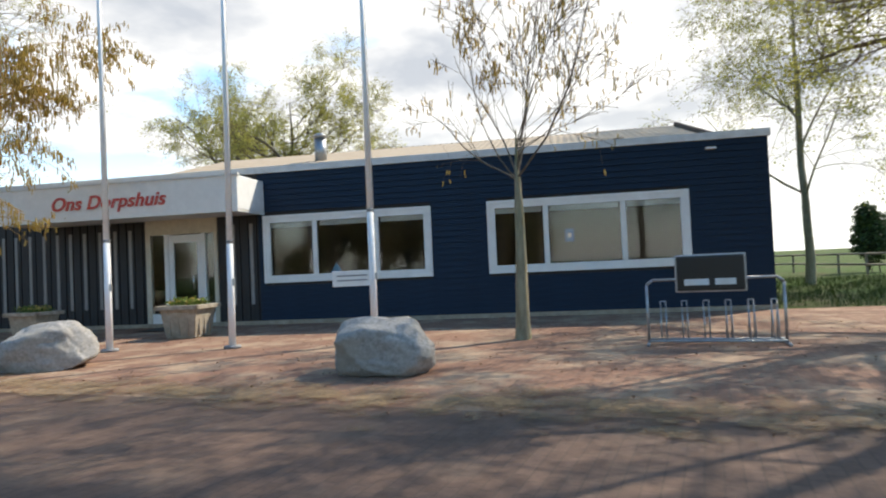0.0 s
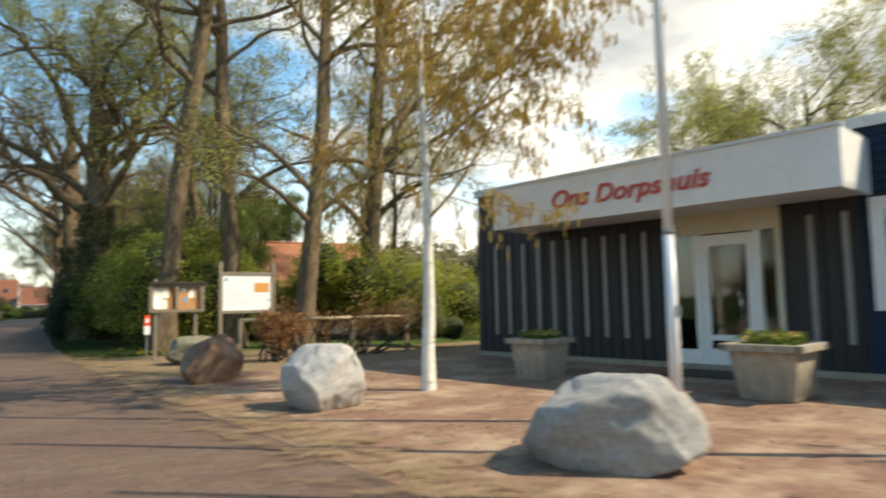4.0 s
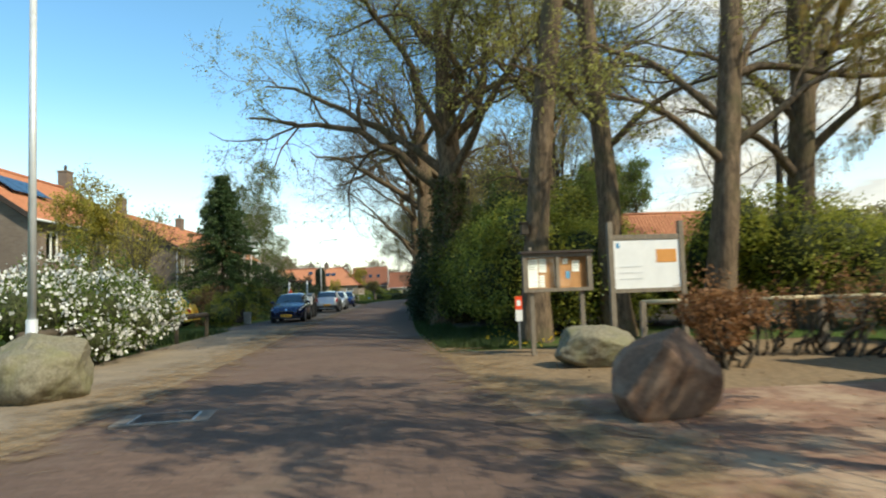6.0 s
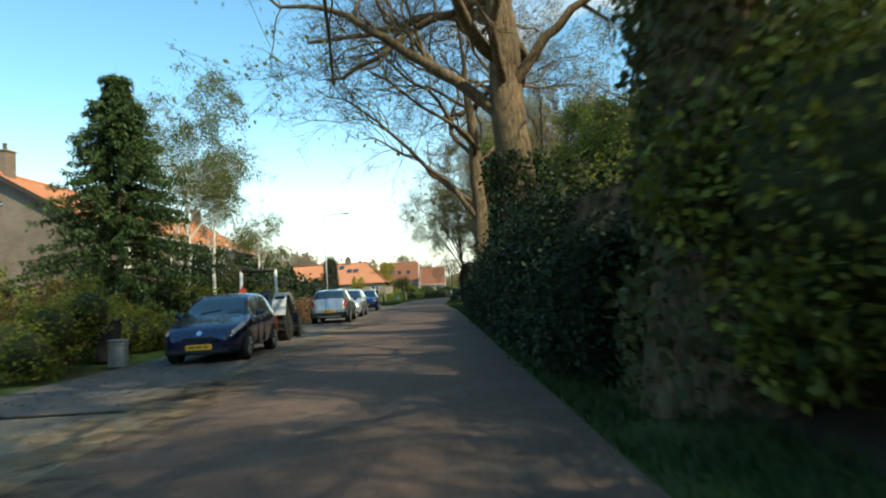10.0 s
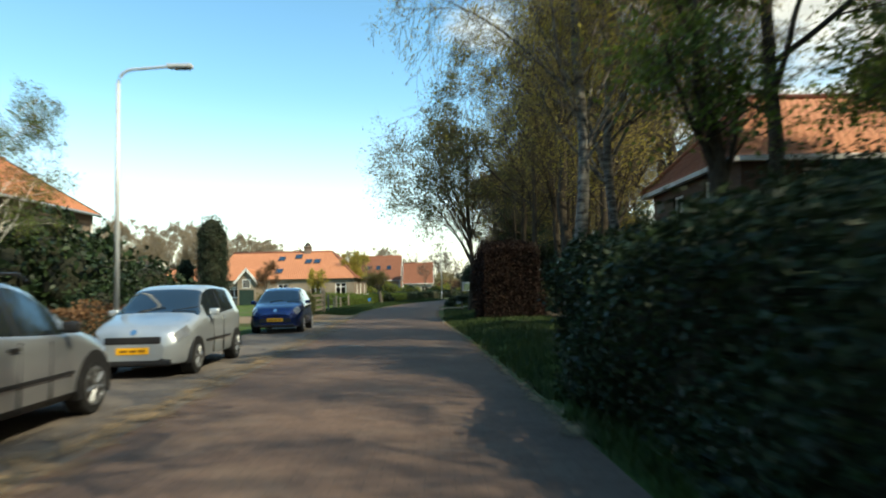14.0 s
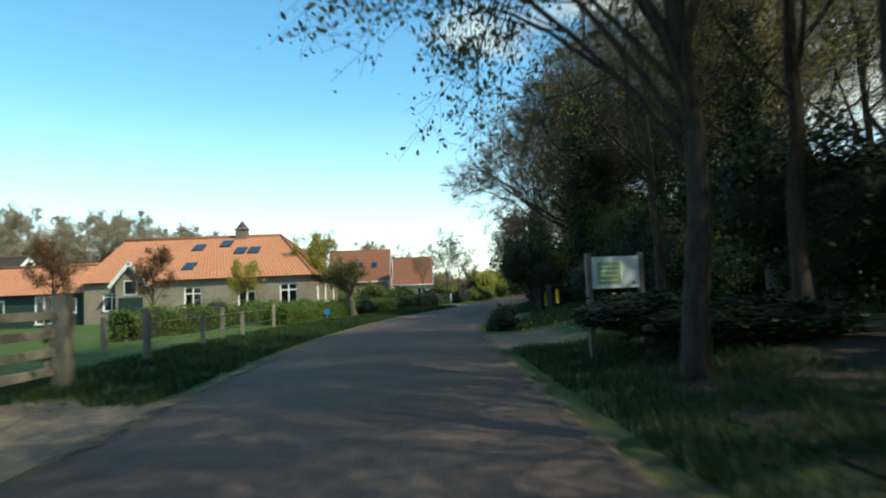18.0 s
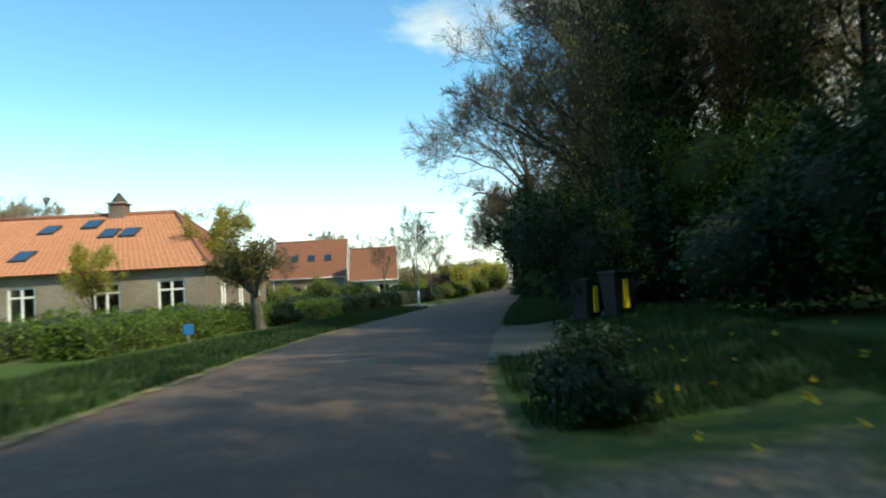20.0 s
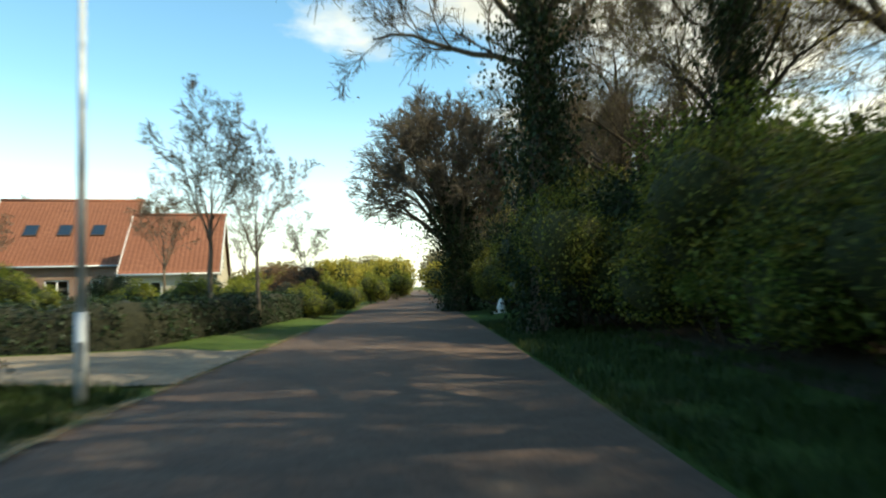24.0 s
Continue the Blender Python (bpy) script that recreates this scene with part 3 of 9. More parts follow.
def ribbon(name, material, y0, y1, xa, xb, z, label, category, cols=8, dy=0.8, follow=False, crown=0.0, open_low=False):
    ys = np.linspace(y0, y1, max(2, int((y1 - y0) / dy)))
    a, b = np.broadcast_to(xa(ys), ys.shape), np.broadcast_to(xb(ys), ys.shape)
    t = np.linspace(0, 1, cols + 1)
    gx = a[:, None] + (b - a)[:, None] * t
    gy = np.repeat(ys[:, None], cols + 1, 1)
    gz = (land(gx, gy) + 0.004 if follow else 0 * gx) + z + crown * (1 - (2 * t - 1) ** 2)
    v = np.stack([gx, gy, gz], -1).reshape(-1, 3)
    i = np.arange(len(v)).reshape(len(ys), cols + 1)
    f = np.stack([i[:-1, :-1], i[:-1, 1:], i[1:, 1:], i[1:, :-1]], -1).reshape(-1, 4)
    me = raw_mesh(name, v, f, material, True)
    if material == "drift":
        # 1 along the middle line, 0 at both sides
        me.attributes.new("rim", "FLOAT", "POINT").data.foreach_set("value", np.repeat((1 - np.abs(2 * t - 1))[None], len(ys), 0).ravel())
    if material == "sandfade":
        # 1 in the middle, 0 at the rim, but open towards the road
        u = np.repeat(t[None], len(ys), 0)
        e = np.minimum(np.minimum(gy - y0, y1 - gy) / 1.6, (u if open_low else 1 - u) * np.abs(b - a)[:, None] / 1.6)
        me.attributes.new("rim", "FLOAT", "POINT").data.foreach_set("value", np.clip(e, 0, 1).ravel())
    return tagged(part(name, me), label, category, kind="structure")


def court_x(y):
    return 14.66 - 0.2126 * (np.asarray(y, float) - 9.0)


build_ground()
ribbon("road", "road", -60, 420, left_x, right_x, 0.0, "reddish-brown brick-paved village lane with worn lanes", "road", 8, 0.8, False, 0.03)
ribbon("forecourt", "court", -26, 19, right_x, court_x, 0.0, "sunlit red-brown paved forecourt with blown sand", "paving")
ribbon("forecourt_edge", "sandy", 19, 25.0, lambda y: right_x(y) - 0.02, lambda y: 12.6 + 0 * y, -0.008, "trodden sand round boulders and notice boards", "sand")
ribbon("pavement", "walkway", -26, 37.4, lambda y: -3.1 - 0.05 * (np.asarray(y) - 25), lambda y: left_x(y) + 0.03, 0.006, "pale tiled pavement dusted with sand", "pavement")
ribbon("parking_strip", "parking", 37.6, 83, lambda y: -4.55 + 0 * y, lambda y: left_x(y) + 0.02, 0.0, "grey-brown paved parking strip beside the road", "parking")
ribbon("driveway", "sandfade", 83, 91.5, lambda y: -13 + 0 * y, lambda y: left_x(y) - 0.1, 0.012, "sandy driveway beside a clipped hedge", "driveway", 24, 0.35, follow=True, open_low=True)
ribbon("driveway", "sandfade", 95.2, 101.6, right_x, lambda y: 4.9 + 0 * y, 0.02, "sandy track leading into the wood", "driveway", 14, 0.35, follow=True)
ribbon("driveway", "sandfade", 106.8, 116.2, right_x, lambda y: right_x(y) + 2.3, 0.02, "worn sandy drive mouth in the shade", "driveway", 16, 0.35, follow=True)
ribbon("driveway", "walkway", 138.6, 143.5, lambda y: left_x(y) - 7, lambda y: left_x(y) - 0.1, 0.02, "pale paved drive beside a low hedge", "driveway", follow=True)
ribbon("side_path", "sandy", 19, 23.8, lambda y: 12.6 + 0 * y, lambda y: 30 + 0 * y, 0.0, "sandy footpath beside the village hall", "path", follow=True)
ribbon("wood_floor", "litter", 29, 94.5, lambda y: right_x(y) + 1.2, lambda y: 30 + 0 * y, 0.015, "dark leaf litter under hedges and trees", "litter", 30, follow=True)
ribbon("wood_floor", "litter", 113, 260, lambda y: right_x(y) + 2.2, lambda y: right_x(y) + 30, 0.015, "brown leaf litter at the edge of the wood", "litter", 30, follow=True)


ribbon("sand_drift", "drift", -20, 30, lambda y: right_x(y) - 1.0, lambda y: right_x(y) + 1.5, 0.03, "pale sand drifted over the road's edge", "sand", 12, 0.5)
ribbon("sand_drift", "drift", -10, 40, lambda y: left_x(y) - 1.7, lambda y: left_x(y) + 1.2, 0.03, "pale sand drifted between pavement and road", "sand", 12, 0.5)
ribbon("sand_drift", "drift", 60, 107, lambda y: right_x(y) - 0.3, lambda y: right_x(y) + 0.2, 0.03, "narrow strip of sand at the verge", "sand", 8, 0.5)
ribbon("sand_drift", "drift", 84, 150, lambda y: left_x(y) - 0.25, lambda y: left_x(y) + 0.3, 0.03, "narrow strip of sand at the verge", "sand", 8, 0.5)
ribbon("sand_drift", "drift", 38, 84, lambda y: left_x(y) - 0.9, lambda y: left_x(y) + 0.5, 0.03, "sand and grit between parking strip and road", "sand", 10, 0.5)

# a patch of old road marking and drain covers
drain = thing("drain_cover", pose(1.0, 18.5, 0.03, 0, 0, 8), "rusty cast-iron drain cover in a pale concrete surround", "drain")
box("surround", "kerb", -0.48, -0.34, -0.05, 0.48, 0.34, 0.002, drain, 0.004)
box("frame", "steel", -0.33, -0.24, -0.03, 0.33, 0.24, 0.006, drain, 0.004)
for i in range(5):
    box("bar", "darktrim", -0.3, -0.2 + i * 0.1 - 0.03, 0.0, 0.3, -0.2 + i * 0.1 + 0.03, 0.013, drain, 0.003)

for px, py, turn in ((-0.3, 69.7, 4), (-1.5, 76.6, 5)):
    worn = thing("painted_patch", pose(px, py, 0.038, 0, 0, turn), "worn white painted patch on the road", "road marking", "road patches")
    box("paint", "kerb", -0.3, -0.16, -0.03, 0.3, 0.16, 0.002, worn, 0)

# ---------------------------------------------------------------- wall, window and roof tools


def wall_mesh(name, material, length, height, thick, openings):
    """An upright wall along x from 0, outer face at y=0, with real openings (x0, x1, z0, z1)."""
    xs = sorted({0.0, length, *[v for o in openings for v in o[:2]]})
    zs = sorted({0.0, height, *[v for o in openings for v in o[2:]]})
    vs, fs = [], []

    def solid(i, j):
        if not (0 <= i < len(xs) - 1 and 0 <= j < len(zs) - 1):
            return False
        cx, cz = (xs[i] + xs[i + 1]) / 2, (zs[j] + zs[j + 1]) / 2
        return not any(o[0] < cx < o[1] and o[2] < cz < o[3] for o in openings)

    def quad(*p):
        n = len(vs)
        vs.extend(p)
        fs.append((n, n + 1, n + 2, n + 3))

    for i in range(len(xs) - 1):
        for j in range(len(zs) - 1):
            if not solid(i, j):
                continue
            a, b, c, d = xs[i], xs[i + 1], zs[j], zs[j + 1]
            quad((a, 0, c), (b, 0, c), (b, 0, d), (a, 0, d))
            quad((b, thick, c), (a, thick, c), (a, thick, d), (b, thick, d))
            if not solid(i - 1, j):
                quad((a, thick, c), (a, 0, c), (a, 0, d), (a, thick, d))
            if not solid(i + 1, j):
                quad((b, 0, c), (b, thick, c), (b, thick, d), (b, 0, d))
            if not solid(i, j - 1):
                quad((a, thick, c), (b, thick, c), (b, 0, c), (a, 0, c))
            if not solid(i, j + 1):
                quad((a, 0, d), (b, 0, d), (b, thick, d), (a, thick, d))
    return raw_mesh(name, vs, fs, material)


def window_unit(parent, x0, x1, z0, z1, mullions=(), bar_w=0.07, frame="white", sill=True, inset=0.03, glass_name="glass", transom=None, name="window"):
    """A window in the wall plane y=0 of its parent: frame bars, sill and panes."""
    w = part(name, None, parent)
    y0, y1 = inset, inset + 0.07
    box("frame_bar", frame, x0, y0, z0, x1, y1, z0 + bar_w, w, 0.006)
    box("frame_bar", frame, x0, y0, z1 - bar_w, x1, y1, z1, w, 0.006)
    box("frame_bar", frame, x0, y0, z0 + bar_w, x0 + bar_w, y1, z1 - bar_w, w, 0.006)
    box("frame_bar", frame, x1 - bar_w, y0, z0 + bar_w, x1, y1, z1 - bar_w, w, 0.006)
    cuts = [x0 + bar_w / 2, *mullions, x1 - bar_w / 2]
    for m in mullions:
        box("mullion", frame, m - bar_w / 2, y0 + 0.002, z0 + bar_w, m + bar_w / 2, y1 - 0.002, z1 - bar_w, w, 0.005)
    if transom:
        box("transom", frame, x0 + bar_w, y0 + 0.004, transom - bar_w / 2, x1 - bar_w, y1 - 0.004, transom + bar_w / 2, w, 0.005)
    for a, b in zip(cuts, cuts[1:]):
        p = box("pane", glass_name, a + bar_w / 2, y0 + 0.03, z0 + bar_w, b - bar_w / 2, y0 + 0.036, z1 - bar_w, w, 0)
        p.visible_shadow = False
    if sill:
        box("sill", "trim", x0 - 0.05, -0.06, z0 - 0.05, x1 + 0.05, inset + 0.05, z0 - 0.004, w, 0.008)
    return w


def tile_slope(length, run, rise, pitch=0.25, course=0.33, wave=0.018, stepz=0.024):
    """Pantiles on a slope: rises along +y from the eave at the origin, x along the eave."""
    slope = math.hypot(run, rise)
    n, m = max(2, int(length / pitch)), max(2, int(slope / course))
    u = np.linspace(0, length, n * 4 + 1)
    prof = wave * np.sin(u / length * n * 2 * math.pi)
    rows = []
    for j in range(m):
        rows += [(j / m, stepz), ((j + 0.97) / m, 0.0)]
    rows.append((1.0, 0.0))
    v = []
    ny, nz = -rise / slope, run / slope
    for t, h in rows:
        k = (prof + h)[:, None]
        v.append(np.stack([u, run * t + ny * k[:, 0], rise * t + nz * k[:, 0]], 1))
    v = np.concatenate(v)
    i = np.arange(len(v)).reshape(len(rows), len(u))
    f = np.stack([i[:-1, :-1], i[:-1, 1:], i[1:, 1:], i[1:, :-1]], -1).reshape(-1, 4)
    return v, f


def roof_side(name, material, length, run, rise, place, parent, **kw):
    v, f = tile_slope(length, run, rise, **kw)
    ob = part(name, raw_mesh(name, v, f, material, True), parent)
    ob.matrix_basis = place
    return ob


def prism(name, material, pts, y0, y1, parent, label=""):
    """A flat outline in x and z, drawn out along y."""
    n = len(pts)
    bm = bmesh.new()
    a = [bm.verts.new((x, y0, z)) for x, z in pts]
    b = [bm.verts.new((x, y1, z)) for x, z in pts]
    bm.faces.new(a)
    bm.faces.new(list(reversed(b)))
    for i in range(n):
        bm.faces.new((a[i], b[i], b[(i + 1) % n], a[(i + 1) % n]))
    bmesh.ops.recalc_face_normals(bm, faces=bm.faces)
    return part(name, to_mesh(bm, name, material), parent, label)


def side_prism(name, material, pts, x0, x1, parent, label=""):
    """A flat outline in y and z, drawn out along x."""
    n = len(pts)
    bm = bmesh.new()
    a = [bm.verts.new((x0, y, z)) for y, z in pts]
    b = [bm.verts.new((x1, y, z)) for y, z in pts]
    bm.faces.new(a)
    bm.faces.new(list(reversed(b)))
    for i in range(n):
        bm.faces.new((a[i], b[i], b[(i + 1) % n], a[(i + 1) % n]))
    bmesh.ops.recalc_face_normals(bm, faces=bm.faces)
    return part(name, to_mesh(bm, name, material), parent, label)


def chimney(parent, x, y, z0, z1, w=0.7, d=0.55, pots=1):
    c = box("chimney", "chimney", x - w / 2, y - d / 2, z0, x + w / 2, y + d / 2, z1, parent, 0.01)
    box("chimney_cap", "concrete", x - w / 2 - 0.05, y - d / 2 - 0.05, z1, x + w / 2 + 0.05, y + d / 2 + 0.05, z1 + 0.07, c)
    for i in range(pots):
        bar("flue", "darktrim", (x + (i - (pots - 1) / 2) * 0.3, y, z1 + 0.05), (x + (i - (pots - 1) / 2) * 0.3, y, z1 + 0.42), 0.09, c)


def gabled_house(m, length, depth, eave, ridge, wall, tile, wins, doors, label, gable_wins=(), chimneys=(), verge="white", over=0.3, plinth=True, rooflights=()):
    """A house along x with its front at y=0, ridge along x."""
    h = thing("house", m, label, "house")
    openings = [(a, b, c, d) for a, b, c, d, *_ in wins] + [(a, b, 0.02, d) for a, b, d in doors]
    front = part("wall", wall_mesh("wall", wall, length, eave, 0.3, openings), h)
    for a, b, c, d, *rest in wins:
        window_unit(front, a, b, c, d, rest[0] if rest else ((a + b) / 2,), 0.08, inset=0.08)
    for a, b, d in doors:
        dr = part("door", None, front)
        box("leaf", "darktrim", a + 0.06, 0.1, 0.02, b - 0.06, 0.15, d - 0.06, dr)
        box("frame", "white", a, 0.06, 0.02, a + 0.06, 0.16, d, dr, 0.004)
        box("frame", "white", b - 0.06, 0.06, 0.02, b, 0.16, d, dr, 0.004)
        box("frame", "white", a + 0.06, 0.06, d - 0.06, b - 0.06, 0.16, d, dr, 0.004)
        box("pane", "glass", a + 0.3, 0.085, 1.1, b - 0.3, 0.098, d - 0.25, dr, 0)
        box("handle", "chrome", b - 0.2, 0.05, 1.0, b - 0.14, 0.1, 1.1, dr, 0.003)
    rear = part("wall", wall_mesh("wall", wall, length, eave, 0.3, []), h)
    rear.matrix_basis = pose(length, depth, 0, 0, 0, 180)
    mid = depth / 2
    gz = [(0.3, 0), (depth - 0.3, 0), (depth - 0.3, eave), (mid, ridge - 0.12), (0.3, eave)]
    for x in (0.0, length - 0.3):
        gw = side_prism("gable_wall", wall, gz, x, x + 0.3, h)
        for side, y, c, d, wid in gable_wins:
            if (side == 0) == (x == 0.0):
                xx = -0.012 if side == 0 else length + 0.012
                w = part("window", None, gw)
                s = 1 if side == 0 else -1
                box("frame", "white", xx, y - wid / 2, c, xx + s * 0.03, y + wid / 2, d, w, 0.005)
                box("pane", "glass", xx - s * 0.008, y - wid / 2 + 0.07, c + 0.07, xx - s * 0.002, y + wid / 2 - 0.07, d - 0.07, w, 0)
                # Dark sheet right behind the pane, standing in for an unlit room.
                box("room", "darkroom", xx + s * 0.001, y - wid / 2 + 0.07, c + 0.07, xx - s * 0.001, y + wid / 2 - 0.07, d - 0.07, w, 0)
    # Dark slabs added inside so the windows look into shade.
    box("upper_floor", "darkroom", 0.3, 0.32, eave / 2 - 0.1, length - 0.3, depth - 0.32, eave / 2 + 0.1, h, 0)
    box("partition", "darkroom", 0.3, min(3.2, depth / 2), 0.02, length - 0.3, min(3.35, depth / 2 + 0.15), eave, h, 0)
    rise, run = ridge - eave, mid
    k = over / run
    for flip in (False, True):
        pl = Matrix.Translation((-0.22, -over, eave - rise * k + 0.08)) if not flip else Matrix.Translation((length + 0.22, depth + over, eave - rise * k + 0.08)) @ pose(0, 0, 0, 0, 0, 180)
        r = roof_side("roof", tile, length + 0.44, run + over, rise * (1 + k), pl, h)
        if not flip:
            for a, t in rooflights:
                v = part("rooflight", None, r)
                ang = math.degrees(math.atan2(rise, run))
                v.matrix_basis = pose(a, (run + over) * t, rise * (1 + k) * t + 0.05, ang)
                box("frame", "darktrim", -0.42, -0.55, 0.0, 0.42, 0.55, 0.07, v)
                box("pane", "carglass", -0.35, -0.48, 0.07, 0.35, 0.48, 0.078, v, 0)
    bar("ridge", tile, (-0.25, mid, ridge + 0.1), (length + 0.25, mid, ridge + 0.1), 0.12, h)
    bar("gutter", "lampgrey", (-0.2, -over - 0.04, eave - rise * k + 0.02), (length + 0.2, -over - 0.04, eave - rise * k + 0.02), 0.06, h)
    slope_len = math.hypot(run + over, rise * (1 + k))
    for x in (-0.25, length + 0.21):
        for flip in (0, 1):
            vb = box("verge_board", verge, -0.02, 0, -0.28 if verge == "white" else -0.16, 0.02, slope_len, 0.05, h, 0.004)
            ang = math.degrees(math.atan2(rise, run))
            vb.matrix_basis = pose(x, -over, eave - rise * k + 0.09, ang) if not flip else pose(x, depth + over, eave - rise * k + 0.09, ang, 0, 180)
    for cx, cy, cz0, cz1 in chimneys:
        chimney(h, cx, cy, cz0, cz1)
    for x in (0.12, length - 0.12):
        bar("downpipe", "lampgrey", (x, -0.06, 0.05), (x, -0.06, eave - 0.1), 0.045, h)
    return h


# ---------------------------------------------------------------- the village hall
HALL = pose(14.7, 9.0, 0, 0, 0, math.degrees(math.atan2(-0.978, 0.208)))   # x runs south along the front, y into the building
hall = thing("village_hall", HALL, "single-storey village hall clad in dark navy boards with white window frames", "building")
S0, S1, TOP, DEEP = -10.1, 10.22, 3.86, 15.0
W1, W2, DOOR = (-1.74, 2.48, 1.11, 2.68), (3.98, 8.43, 1.11, 2.7), (-5.15, -3.1, 0.02, 2.83)
front = part("front_wall", wall_mesh("front_wall", "plank_b", S1 - S0, TOP, 0.18, [(a - S0, b - S0, c, d) for a, b, c, d in (W1, W2, DOOR)]), hall)
front.matrix_basis = pose(S0, 0.02, 0)
for nm, x in (("end_wall", S0), ("end_wall", S1 - 0.2)):
    box(nm, "plank", x, 0.2, 0, x + 0.2, DEEP, TOP, hall, 0.004)
box("rear_wall", "plank", S0 + 0.2, DEEP - 0.2, 0, S1 - 0.2, DEEP, TOP, hall, 0.004)
box("flat_roof", "felt", S0, 0.16, TOP - 0.2, S1, DEEP, TOP + 0.004, hall, 0)
box("inner_floor", "oldwood", S0 + 0.2, 0.2, 0.0, S1 - 0.2, DEEP - 0.2, 0.05, hall, 0)
# Wall behind the windows, coloured dark as an unlit interior.
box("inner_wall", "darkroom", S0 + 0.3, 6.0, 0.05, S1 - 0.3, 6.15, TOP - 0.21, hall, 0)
box("roof_edge", "trim", S0 - 0.06, -0.06, TOP - 0.02, S1 + 0.06, 0.16, TOP + 0.15, hall, 0.01)
box("roof_edge", "trim", S1 - 0.1, 0.16, TOP - 0.02, S1 + 0.06, DEEP, TOP + 0.15, hall, 0.01)
box("plinth", "concrete", S0 - 0.015, -0.035, 0, S1 + 0.015, 0.02, 0.1, hall, 0.006)
# tan pitched roof behind the flat front
rise_h, run_h = 1.9, 7.2
for i, (y, fl) in enumerate(((0.9, 0), (0.9 + 2 * run_h, 1))):
    n_s = 40
    sheet = part("roof_sheet", None, hall)
    sheet.matrix_basis = pose(-7.2, y, TOP + 0.03) if not fl else pose(9.7, y, TOP + 0.03, 0, 0, 180)
    v, f = tile_slope(16.9, run_h, rise_h, 0.21, 7.0, 0.018, 0.0)
    sheet2 = part("sheet", raw_mesh("sheet", v, f, "felt", True), sheet)
for x in (-7.2, 9.55):
    side_prism("gable", "darktrim", [(0.95, TOP), (0.9 + 2 * run_h - 0.05, TOP), (0.9 + run_h, TOP + rise_h - 0.02)], x, x + 0.12, hall)
box("roof_verge", "darktrim", 9.66, 0.9, TOP + 0.0, 9.78, 0.9 + math.hypot(run_h, rise_h), TOP + 0.12, hall).matrix_basis = Matrix.Translation((0, 0, 0))
hall.children[-1].matrix_basis = Matrix.Translation((9.72, 0.9, TOP + 0.03)) @ pose(0, 0, 0, math.degrees(math.atan2(rise_h, run_h))) @ Matrix.Translation((-9.72, -0.9, -TOP))
for x, y, h in ((-2.1, 5.0, 0.85),):
    vent = part("roof_vent", None, hall)
    bar("pipe", "steel", (x, y, TOP + 1.0), (x, y, TOP + 1.0 + h), 0.2, vent, 14)
    bar("cowl", "steel", (x, y, TOP + 1.0 + h + 0.04), (x, y, TOP + 1.16 + h), 0.27, vent, 14, 0.12)


def shiplap():
    """Boards of the navy front, one by one, between the openings."""
    rows, h = 26, (TOP - 0.12) / 26
    cuts = {}
    for i in range(rows):
        z0 = 0.11 + i * h
        z1 = z0 + h
        spans = [(-1.94, S1)]
        for a, b, c, d in (W1, W2):
            if z1 > c - 0.06 and z0 < d + 0.06:
                spans = [t for s in spans for t in (((s[0], a - 0.06), (b + 0.06, s[1])) if s[0] < a and b < s[1] else (s,))]
        for a, b in spans:
            key = (round(a, 3), round(b, 3))
            if key not in cuts:
                bm = bmesh.new()
                vs = [bm.verts.new(p) for p in ((a, 0.02, 0), (b, 0.02, 0), (b, -0.028, 0.0), (a, -0.028, 0.0), (a, 0.02, h), (b, 0.02, h), (b, -0.006, h), (a, -0.006, h))]
                for q in ((0, 1, 2, 3), (7, 6, 5, 4), (3, 2, 6, 7), (0, 3, 7, 4), (2, 1, 5, 6)):
                    bm.faces.new([vs[j] for j in q])
                bmesh.ops.recalc_face_normals(bm, faces=bm.faces)
                cuts[key] = to_mesh(bm, "board", "plank")
            ob = part("board", cuts[key], front)
            ob.matrix_basis = pose(-S0, -0.02, z0)


shiplap()
for (a, b, c, d), mull in ((W1, (-0.43, 1.16)), (W2, (5.29, 7.05))):
    w = window_unit(hall, a, b, c, d, mull, 0.12, inset=-0.045, sill=False, name="hall_window")
    box("casing", "white", a - 0.07, -0.06, c - 0.07, b + 0.07, 0.0, c + 0.003, w, 0.006)
    box("casing", "white", a - 0.07, -0.06, d - 0.003, b + 0.07, 0.0, d + 0.07, w, 0.006)
    box("casing", "white", a - 0.07, -0.058, c + 0.003, a + 0.003, 0.0, d - 0.003, w, 0.006)
    box("casing", "white", b - 0.003, -0.058, c + 0.003, b + 0.07, 0.0, d - 0.003, w, 0.006)
    for m0, m1 in zip((a, *mull), (*mull, b)):
        box("blind", "trim", m0 + 0.1, 0.06, d - 0.24, m1 - 0.1, 0.09, d - 0.12, w, 0.004)
pos = thing("poster", HALL @ pose(5.72, 0.13, 1.72), "small blue poster stuck inside a hall window", "poster")
box("sheet", "blue", 0, 0, 0, 0.2, 0.006, 0.3, pos, 0)
box("mark", "paper", 0.06, -0.003, 0.1, 0.15, 0.0, 0.2, pos, 0)
cone = thing("paper_triangle", HALL @ pose(0.05, 0.12, 1.24), "light blue triangle standing on a window ledge", "ornament")
prism("triangle", "blueprint", [(-0.16, 0), (0.16, 0), (0, 0.24)], 0, 0.02, cone)
